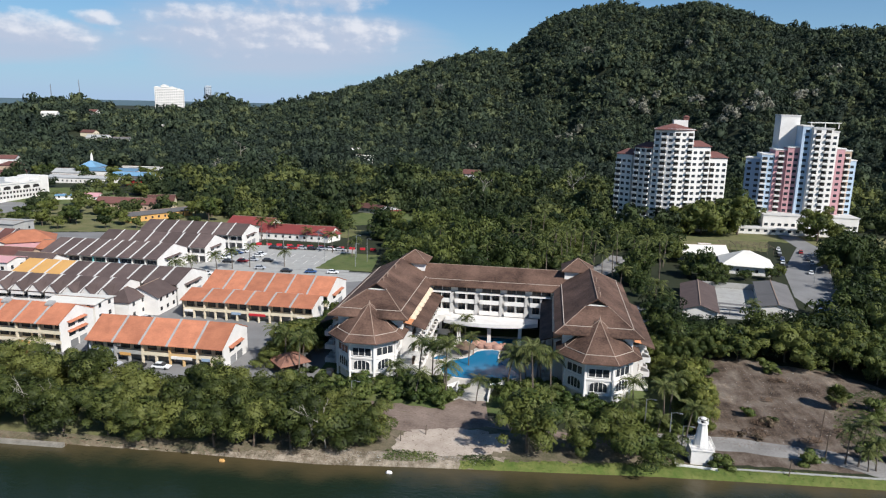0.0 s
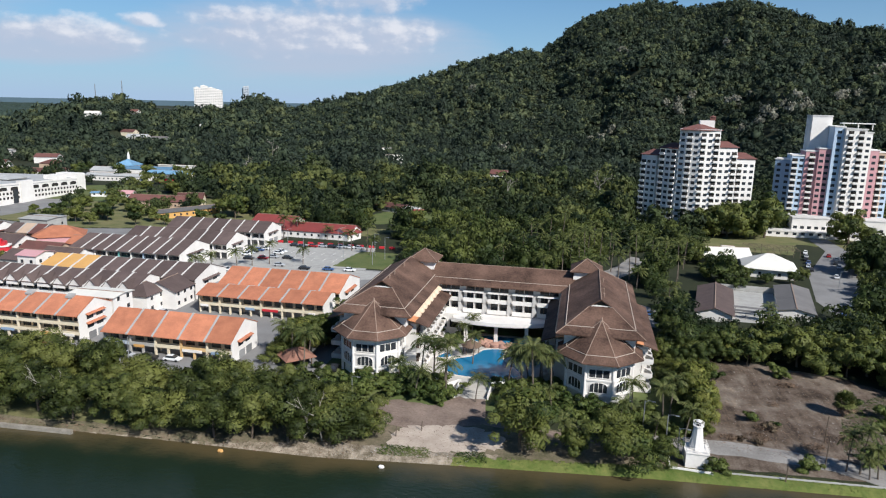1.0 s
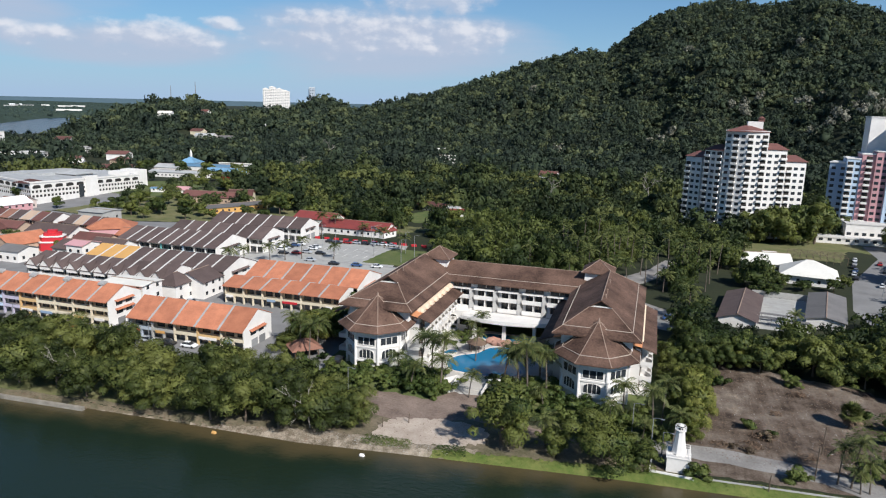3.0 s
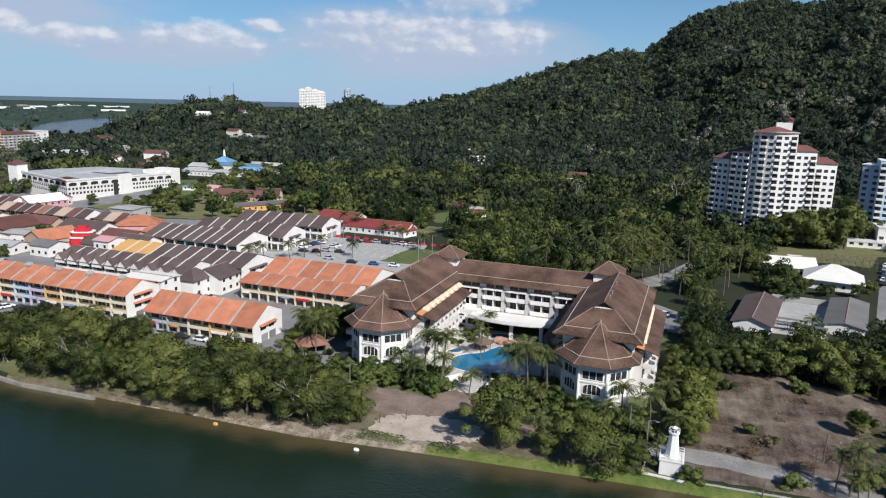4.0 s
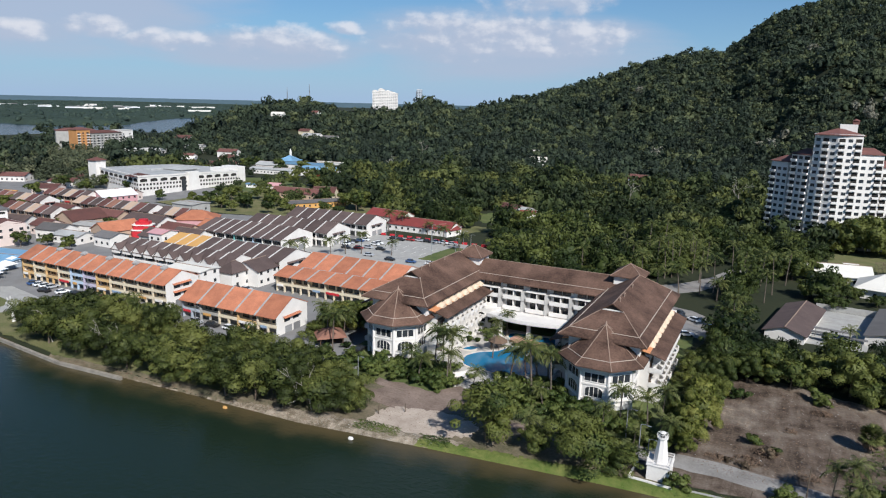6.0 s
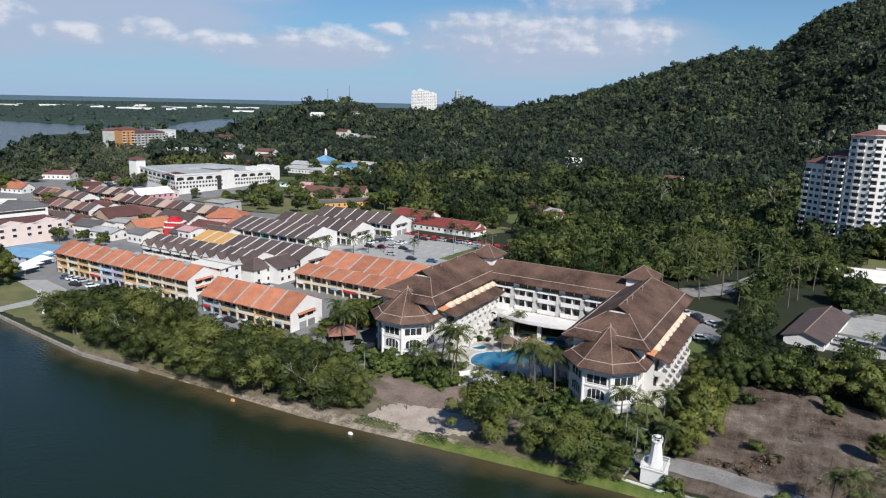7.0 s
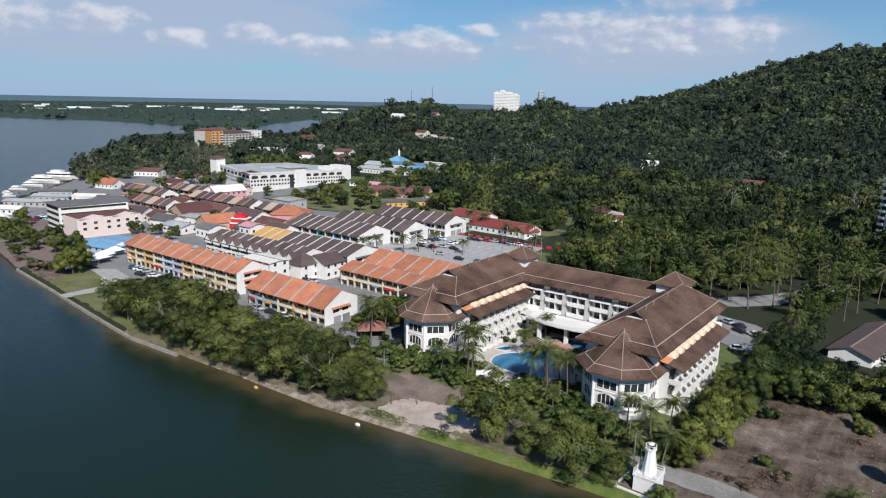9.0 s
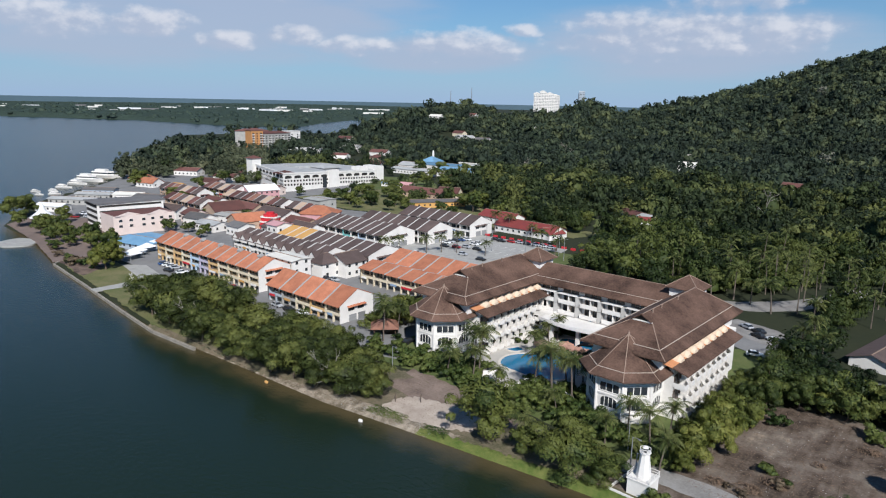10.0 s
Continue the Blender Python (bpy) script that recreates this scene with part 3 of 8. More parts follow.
drape("shore_sand", [(-104, 101.0), (-67, 102.8), (-33, 103.4), (-30, 107.6), (-42, 106.0), (-52, 106.2), (-62, 104.9), (-78, 104.6), (-88, 103.4), (-104, 103.0)], 0.08, M_SHORE, "narrow strip of brown sand and driftwood at the waterline", "sand", 0.7)
sheet("road_hotel", [(-59, 215), (-59, 232), (-10, 232), (30, 205), (45, 200), (80, 200), (80, 192), (45, 192), (26, 198), (-10, 215)], 0.05, M_ASPHALT, "grey asphalt road behind the hotel", "road")

sheet("hotel_lane", [(-12, 231), (2, 235), (12, 239), (22, 250), (30, 268), (36, 290), (29, 292), (23, 273), (15, 258), (4, 246), (-12, 240)], 0.07, M_LANE, "grey lane curving into the woods behind the hotel", "road", 0.15, 51)
sheet("back_yard", [(6, 216), (30, 206), (34, 214), (22, 224), (10, 227)], 0.065, M_LANE, "pale yard with parked cars behind the hotel", "yard", 0.15, 52)
# pale strip of distant country at the rim of the ground, haze put into its colour
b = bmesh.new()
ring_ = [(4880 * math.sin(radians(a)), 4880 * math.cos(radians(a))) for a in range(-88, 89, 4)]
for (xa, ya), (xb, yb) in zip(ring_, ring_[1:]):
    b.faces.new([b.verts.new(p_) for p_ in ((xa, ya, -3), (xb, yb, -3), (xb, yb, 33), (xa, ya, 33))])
backdrop = solid("backdrop", b, M_HAZED_COUNTRY, "flat country at the horizon with blue-green haze in its colour", "distance", kind="structure")
# ---- windows and doors, built once and shared ----
def window_mesh(w, h, cols, rows_=1, arch=False, frame_w=0.12, depth=0.14):
    """Frame and pane, standing on z = 0 in the plane y = 0, outwards along -y."""
    f, g = bmesh.new(), bmesh.new()
    if arch:
        n = 8
        rise = h * 0.38
        pts = [(-w / 2, 0), (w / 2, 0)] + [(w / 2 * math.cos(math.pi * i / n), h - rise + rise * math.sin(math.pi * i / n)) for i in range(n + 1)]
        va = [g.verts.new((x, -0.03, z)) for x, z in pts]
        g.faces.new(va)
        for i in range(len(pts)):
            (x0, z0), (x1, z1) = pts[i], pts[(i + 1) % len(pts)]
            if (x0, z0) != (x1, z1):
                bar(f, (x0, -depth / 2, z0), (x1, -depth / 2, z1), depth, frame_w, (1, 0, 0.01))
    else:
        box(g, -w / 2, w / 2, -0.03, 0.0, 0, h)
        for z in (0, h):
            box(f, -w / 2 - frame_w, w / 2 + frame_w, -depth, 0, z - frame_w / 2, z + frame_w / 2)
        for x in (-w / 2, w / 2):
            box(f, x - frame_w / 2, x + frame_w / 2, -depth, 0, 0, h)
    for i in range(1, cols):
        x = -w / 2 + w * i / cols
        top = h if not arch else h * 0.62 + h * 0.38 * math.sqrt(max(0, 1 - (2 * x / w) ** 2))
        box(f, x - frame_w / 2, x + frame_w / 2, -depth * 0.7, 0, 0, top)
    for i in range(1, rows_):
        z = h * i / rows_
        box(f, -w / 2, w / 2, -depth * 0.7, 0, z - 0.04, z + 0.04)
    return f, g


class Window:
    def __init__(self, w, h, cols, rows_=1, arch=False, mat_=None, frame_w=0.12, pane=None):
        f, g = window_mesh(w, h, cols, rows_, arch, frame_w)
        self.f, self.g = mesh_of("window", f, mat_ or M_WHITE), mesh_of("pane", g, pane or M_GLASS)
        f = bmesh.new()                        # the same in one piece, for buildings farther off
        m = 8
        pts = [(-w / 2, 0), (w / 2, 0)] + ([(w / 2 * math.cos(math.pi * k / m), h * 0.62 + h * 0.38 * math.sin(math.pi * k / m)) for k in range(m + 1)] if arch else [(w / 2, h), (-w / 2, h)])
        a, c = ([f.verts.new((x, y, z)) for x, z in pts] for y in (-0.1, 0.0))
        face = f.faces.new(a)
        for k in range(len(pts)):
            f.faces.new((a[k], c[k], c[(k + 1) % len(pts)], a[(k + 1) % len(pts)]))
        bmesh.ops.inset_region(f, faces=[face], thickness=frame_w, depth=-0.06)
        face.material_index = 1
        self.one = mesh_of("window", f, mat_ or M_WHITE)
        self.one.materials.append(pane or M_GLASS)

    def put(self, parent, x, y, z, facing=0.0):
        """facing: degrees by which the outward side turns from -y, counter-clockwise from above."""
        if parent is not hotel:
            return shared("window", self.one, parent, pose(x, y, z, 0, 0, facing))
        o = shared("window", self.f, parent, pose(x, y, z, 0, 0, facing))
        return shared("pane", self.g, o, Matrix())


hotel = thing("hotel", "white resort hotel with brown shingle roofs and octagonal corner towers", "hotel")
W_ARCH = Window(3.7, 2.3, 4, arch=True, mat_=M_WHITE)
W_TRIPLE = Window(4.3, 1.9, 3, mat_=M_WHITE, frame_w=0.16)
W_STRIP = Window(5.0, 0.75, 3, mat_=M_FRAME)
W_DOOR = Window(1.78, 2.45, 2, mat_=M_FRAME, frame_w=0.1)
W_SMALL = Window(1.0, 1.1, 2, mat_=M_FRAME, frame_w=0.08)
W_SHOP = Window(2.3, 1.45, 3, mat_=M_FRAME, frame_w=0.09)
W_CLER = Window(3.0, 0.9, 3, mat_=M_WHITE, frame_w=0.1)


# ---- hotel ----
CX_L, CX_R = -38.4, 13.1


def cap(name, a, b, w=0.2, h=0.12, mat_=None):
    q = bmesh.new()
    bar(q, a, b, w, h)
    part(name, q, mat_ or M_RIDGE, hotel)


def plate(name, pts, t, mat_, parent=None, label=""):
    q = bmesh.new()
    slab(q, pts, t)
    return part(name, q, mat_, parent or hotel, label)


def hotel_wing(cx, yf, yb):
    """One of the two long wings: yf the front eave, yb the back."""
    hw, ze, zk, zr = 9.4, 14.0, 15.3, 19.7
    ki = 2.0                                   # how far in the pitch changes
    yg = yf + 9.2                              # face of the small gable at the ridge end
    b = bmesh.new()
    box(b, cx - 7.6, cx + 7.6, yf + 2.6, yb - 2, 10.6, ze - 0.1)
    box(b, cx - 9.4, cx + 9.4, yf + 5.5, yb - 4, 0, 10.7)
    part("wall", b, M_WHITE, hotel)
    e = {s: [(cx + s * hw, yf, ze), (cx + s * hw, yb, ze)] for s in (-1, 1)}
    k = {s: [(cx + s * (hw - ki), yf + ki * 0.9, zk), (cx + s * (hw - ki), yb - ki * 0.9, zk)] for s in (-1, 1)}
    g = {s: (cx + s * 2.3, yg, 18.1) for s in (-1, 1)}
    top, back = (cx, yg - 0.5, zr), (cx, yb - 8, zr)
    for s in (-1, 1):
        plate("roof", [e[s][0], e[s][1], k[s][1], k[s][0]], 0.3, M_SHINGLE, hotel)
        plate("roof", [k[s][0], k[s][1], back, top, g[s]], 0.25, M_SHINGLE, hotel)
        cap("roof_band", Vector(k[s][0]) + Vector((0, 0, .06)), Vector(k[s][1]) + Vector((0, 0, .06)), 0.16, 0.1, M_BAND)
        cap("ridge_cap", k[s][0], g[s], 0.17)
        cap("ridge_cap", e[s][0], k[s][0], 0.17)
        cap("ridge_cap", k[s][1], back, 0.3)
    plate("roof", [e[-1][0], e[1][0], k[1][0], k[-1][0]], 0.3, M_SHINGLE, hotel)
    plate("roof", [k[-1][0], k[1][0], g[1], g[-1]], 0.25, M_SHINGLE, hotel)
    plate("roof", [e[-1][1], e[1][1], k[1][1], k[-1][1]], 0.3, M_SHINGLE, hotel)
    plate("roof", [k[-1][1], k[1][1], back], 0.25, M_SHINGLE, hotel)
    cap("roof_band", Vector(k[-1][0]) + Vector((0, 0, .06)), Vector(k[1][0]) + Vector((0, 0, .06)), 0.16, 0.1, M_BAND)
    cap("ridge_cap", top, back)
    b = bmesh.new()                            # the small gable
    v = [b.verts.new(p) for p in (g[-1], g[1], (cx, yg, zr - 0.1))]
    b.faces.new(v)
    part("gable_louvre", b, M_OPENING_SHADE, hotel)
    cap("gable_ledge", Vector(g[-1]) + Vector((0, -.15, .05)), Vector(g[1]) + Vector((0, -.15, .05)), 0.5, 0.2, M_WHITE)
    for s in (-1, 1):
        cap("verge", Vector(g[s]) + Vector((0, -.3, .1)), top, 0.5, 0.22, M_SHINGLE)
    for yy in (yg + 3.5, yg + 8, yg + 17):     # vents on the ridge
        b = bmesh.new()
        tube(b, [(cx + 0.7, yy, zr - 0.7), (cx + 0.7, yy, zr + 0.35)], (0.13, 0.13), 8)
        tube(b, [(cx + 0.7, yy, zr + 0.35), (cx + 0.7, yy, zr + 0.6)], (0.26, 0.1), 8)
        part("roof_vent", b, M_RIDGE, hotel)
    ya, yz = yf + 4.0, yb - 9.0                # lower roofs along both sides
    n = 8
    bay = (yz - ya - 4) / n
    for s in (-1, 1):
        b = bmesh.new()
        slab(b, [(cx + s * 9.4, ya, 11.75), (cx + s * 12.6, ya + 0.5, 10.5), (cx + s * 12.6, yz, 10.5), (cx + s * 9.4, yz, 11.75)], 0.25)
        part("lower_roof", b, M_SHINGLE, hotel)
        b = bmesh.new()
        slab(b, [(cx + s * 7.5, ya - 0.6, 12.4), (cx + s * 9.5, ya, 11.75), (cx + s * 9.5, yz, 11.75), (cx + s * 7.5, yz, 12.4)], 0.25)
        part("lower_roof", b, M_COPPER, hotel, "terracotta tiled upper strip")
        b = bmesh.new()
        box(b, cx + s * 12.3 - 0.05, cx + s * 12.3 + 0.05, ya + 0.6, yz, 10.15, 10.45)
        part("fascia", b, M_FRAME, hotel)
        for i in range(n):
            yc = ya + 4.5 + bay * i
            q = bmesh.new()                    # cream barrel over each bay
            m = 8
            rings = []
            for xx, r, zz in ((7.55, 1.5, 12.1), (9.1, 1.35, 11.95), (9.75, 0.95, 11.7)):
                rings.append([q.verts.new((cx + s * xx, yc + r * 1.05 * math.cos(math.pi * j / m), zz + r * 0.75 * math.sin(math.pi * j / m))) for j in range(m + 1)])
            for ra, rb in zip(rings, rings[1:]):
                for j in range(m):
                    q.faces.new((ra[j], ra[j + 1], rb[j + 1], rb[j]))
            q.faces.new(rings[-1])
            part("barrel_vault", q, M_VAULT, hotel)
            W_CLER.put(hotel, cx + s * 7.6, yc, 12.75, 90 * s)
        for fl, zf in enumerate((0.3, 3.7, 7.0)):
            for i in range(n + 1):
                yc = ya + 3.4 + (yz - ya - 5) / (n + 1) * i
                q = bmesh.new()                # saw-tooth balcony
                o = [(cx + s * 9.3, yc - 1.9), (cx + s * 11.9, yc - 1.9), (cx + s * 11.9, yc - 0.4), (cx + s * 10.4, yc + 1.7), (cx + s * 9.3, yc + 1.7)]
                o = o if s > 0 else o[::-1]
                prism(q, o, zf - 0.25, zf)
                for (x0, y0), (x1, y1) in ((o[0], o[1]), (o[1], o[2]), (o[2], o[3])) if s > 0 else ((o[4], o[3]), (o[3], o[2]), (o[2], o[1])):
                    bar(q, (x0, y0, zf + 0.45), (x1, y1, zf + 0.45), 0.14, 0.95)
                part("balcony", q, M_WHITE, hotel)
                W_DOOR.put(hotel, cx + s * 9.4, yc - 0.98, zf, 90 * s)
                W_DOOR.put(hotel, cx + s * 9.4, yc + 0.86, zf, 90 * s)
                q = bmesh.new()
                box(q, *sorted((cx + s * 9.3, cx + s * 11.0)), yc + 1.72, yc + 1.9, zf - 0.2, zf + 3.2)
                part("fin_wall", q, M_WHITE, hotel)


M_BAND = material("pale_roof_band", (0.50, 0.42, 0.35), (0.40, 0.33, 0.27), 0.6, 0.85, 0.1)
M_VAULT = material("cream_vault", (0.68, 0.54, 0.40), (0.60, 0.46, 0.33), 0.4, 0.8, 0.1)


def hotel_tower(cx, cy, apex, R):
    """An octagonal corner tower of radius R."""
    def ring(r, z):
        return [(cx + r * math.cos(radians(22.5 + 45 * k)), cy + r * math.sin(radians(22.5 + 45 * k)), z) for k in range(8)]

    def band(r, z0, z1, mat_, name):
        b = bmesh.new()
        prism(b, [(x, y) for x, y, _ in ring(r, 0)], z0, z1)
        part(name, b, mat_, hotel)

    band(R - 0.5, 0.0, 2.3, M_WHITE, "wall")
    band(R, 2.3, 9.2, M_WHITE, "wall")
    band(R - 0.35, 9.2, 10.5, M_WHITE, "wall")
    band(R + 0.22, 2.25, 2.6, M_WHITE, "moulding")
    band(R + 0.22, 5.55, 5.9, M_WHITE, "moulding")
    band(R + 0.22, 8.9, 9.25, M_WHITE, "moulding")
    a = R * math.cos(radians(22.5))
    for k in range(8):
        q = radians(45 * k)
        if math.sin(q) > 0.75:
            continue
        for dist, z, win in ((a, 3.0, W_ARCH), (a, 6.3, W_TRIPLE), (a - 0.35, 9.5, W_STRIP), (a - 0.5, 0.3, W_BASE)):
            win.put(hotel, cx + dist * math.cos(q), cy + dist * math.sin(q), z, 45 * k + 90)
    for k in range(8):                         # corner piers
        x, y, _ = ring(R, 0)[k]
        b = bmesh.new()
        tube(b, [(x, y, 0), (x, y, 9.2)], (0.32, 0.32), 8)
        tube(b, [(x, y, 9.2), (x, y, 10.4)], (0.18, 0.18), 8)
        part("pier", b, M_WHITE, hotel)
    o, m = ring(R * 1.3, 10.0), ring(R * 1.025, 11.15)
    for k in range(8):
        j = (k + 1) % 8
        plate("roof", [o[k], o[j], m[j], m[k]], 0.22, M_SHINGLE, hotel)
        plate("roof", [m[k], m[j], (cx, cy, apex)], 0.2, M_SHINGLE, hotel)
        cap("roof_band", Vector(m[k]) + Vector((0, 0, .08)), Vector(m[j]) + Vector((0, 0, .08)), 0.16, 0.1, M_BAND)
        cap("ridge_cap", m[k], (cx, cy, apex), 0.16)
        cap("ridge_cap", o[k], m[k], 0.16)
    b = bmesh.new()
    tube(b, [(cx, cy, apex - 0.4), (cx, cy, apex + 0.2), (cx, cy, apex + 0.7)], (0.35, 0.2, 0.05), 8)
    part("finial", b, M_RIDGE, hotel)


# the dark pane paints the shade of the arcade under the tower
W_BASE = Window(3.6, 1.8, 3, mat_=M_WHITE, frame_w=0.3, pane=M_OPENING_SHADE)
hotel_wing(CX_L, 144.6, 189)
hotel_wing(CX_R, 142.6, 189)
hotel_tower(-38.5, 147.0, 16.6, 7.3)
hotel_tower(13.3, 145.4, 16.8, 7.55)

# back wing
XA, XB, YF = CX_L + 9.0, CX_R - 9.0, 178.6
b = bmesh.new()
box(b, XA - 2, XB + 2, YF, 190, 5.8, 13.7)
box(b, XA - 2, XB + 2, 186, 190, 0, 5.8)
part("wall", b, M_WHITE, hotel)
ek = [(CX_L + 7, 176.6, 13.8), (CX_R - 7, 176.6, 13.8), (CX_R - 4, 178.6, 15.0), (CX_L + 4, 178.6, 15.0)]
plate("roof", ek, 0.3, M_SHINGLE)
plate("roof", [ek[3], ek[2], (CX_R, 185, 17.7), (CX_L, 185, 17.7)], 0.25, M_SHINGLE)
plate("roof", [(CX_L, 185, 17.7), (CX_R, 185, 17.7), (CX_R, 192, 14), (CX_L, 192, 14)], 0.25, M_SHINGLE)
cap("roof_band", Vector(ek[3]) + Vector((0, 0, .08)), Vector(ek[2]) + Vector((0, 0, .08)), 0.16, 0.1, M_BAND)
cap("ridge_cap", (CX_L + 3, 185, 17.75), (CX_R - 3, 185, 17.75))
for cx, s in ((CX_L, 1), (CX_R, -1)):
    cap("valley", (cx + s * 9.2, 177, 13.95), (cx + s * 2.6, 184, 17.9), 0.3, 0.16, M_BAND)
    px, py = cx + s * 3.2, 185.0               # look-out pavilion over the corner
    b = bmesh.new()
    box(b, px - 3.4, px + 3.4, py - 3.4, py + 3.4, 14.0, 18.75)
    part("wall", b, M_WHITE, hotel)
    for k in range(4):
        c = [(px + 4.3 * u, py + 4.3 * w, 18.6) for u, w in ((-1, -1), (1, -1), (1, 1), (-1, 1))]
        plate("roof", [c[k], c[(k + 1) % 4], (px, py, 21.5)], 0.2, M_SHINGLE)
    for u, w in ((-1, -1), (1, -1), (1, 1), (-1, 1)):
        cap("ridge_cap", (px + 4.3 * u, py + 4.3 * w, 18.65), (px, py, 21.55), 0.16)
W_ROOM = Window(1.75, 2.15, 2, mat_=M_FRAME, frame_w=0.1)
W_TOP = Window(2.2, 1.15, 2, mat_=M_FRAME, frame_w=0.1)
nb = 5
bw = (XB - XA) / nb
for i in range(nb):
    x0 = XA + bw * i
    for j in (0.28, 0.66):
        xc = x0 + bw * j
        W_TOP.put(hotel, xc, YF, 12.1)
        for zf in (6.4, 9.4):
            W_ROOM.put(hotel, xc, YF, zf)
    for zf in (6.4, 9.4):
        b = bmesh.new()
        prism(b, [(x0 + 0.2, YF - 1.7), (x0 + bw - 1.2, YF - 1.7), (x0 + bw - 0.6, YF + 0.05), (x0 + 0.2, YF + 0.05)], zf - 0.3, zf)
        bar(b, (x0 + 0.2, YF - 1.65, zf + 0.4), (x0 + bw - 1.2, YF - 1.65, zf + 0.4), 0.14, 0.95)
        part("balcony", b, M_WHITE, hotel)
        b = bmesh.new()
        box(b, x0 + bw * 0.47 - 0.12, x0 + bw * 0.47 + 0.12, YF - 1.5, YF, zf, zf + 2.6)
        part("fin_wall", b, M_WHITE, hotel)
    b = bmesh.new()
    box(b, x0 + 0.1, x0 + bw - 1.1, YF - 1.8, YF, 11.75, 12.0)
    part("sun_shade", b, M_WHITE, hotel)
    b = bmesh.new()                            # slanting grey pier between the bays
    v = [(x0 + bw - 1.1, YF, 6.2), (x0 + bw + 0.15, YF, 6.2), (x0 + bw + 0.15, YF, 11.7), (x0 + bw - 1.1, YF, 11.7)]
    for z0, z1 in ((6.0, 8.9), (9.0, 11.75)):
        prism(b, [(x0 + bw - 1.15, YF - 1.9), (x0 + bw - 0.3, YF - 1.1), (x0 + bw + 0.15, YF + 0.02), (x0 + bw - 1.15, YF + 0.02)], z0, z1)
    part("pier", b, M_GREYSTRIP, hotel, "grey rough-cast pier")
# canopy over the lobby terrace
b = bmesh.new()
front = [(-24.5 + 24.5 * u, 171.6 - 3.2 * math.sin(math.pi * min(1, u * 0.9 + 0.1)) ** 0.8, 0) for u in np.linspace(0, 1, 11)]
o = [(x, y) for x, y, _ in front] + [(0.0, YF), (-24.5, YF)]
prism(b, o, 5.35, 5.85)
part("canopy", b, M_WHITE, hotel, "white flat canopy with a curved edge")
b = bmesh.new()
for (xa, ya, _), (xb, yb, _) in zip(front, front[1:]):
    bar(b, (xa, ya, 5.95), (xb, yb, 5.95), 0.2, 0.9)
part("canopy_edge", b, M_WHITE, hotel)
for x in (-20.5, -12.5, -4.5):
    b = bmesh.new()
    box(b, x - 0.45, x + 0.45, 170.6, 171.5, 0, 5.4)
    part("column", b, M_WHITE, hotel)
for x in (-20, -14, -8, -2):
    W_LOBBY = Window(5.2, 4.2, 4, mat_=M_FRAME) if x == -20 else W_LOBBY
    W_LOBBY.put(hotel, x, 185.98, 0.2)
# arched gallery at the inner corner
b = bmesh.new()
box(b, CX_L + 9.3, CX_L + 15.5, 174.0, 178.6, 0, 6.3)
part("wall", b, M_WHITE, hotel)
for x in (CX_L + 11.0, CX_L + 14.0):
    # black pane for the shade within the arch, the wall behind is solid
    W_GAL = Window(2.4, 2.8, 1, arch=True, mat_=M_WHITE, pane=M_OPENING_SHADE) if x < CX_L + 12 else W_GAL
    W_GAL.put(hotel, x, 174.0, 2.4)

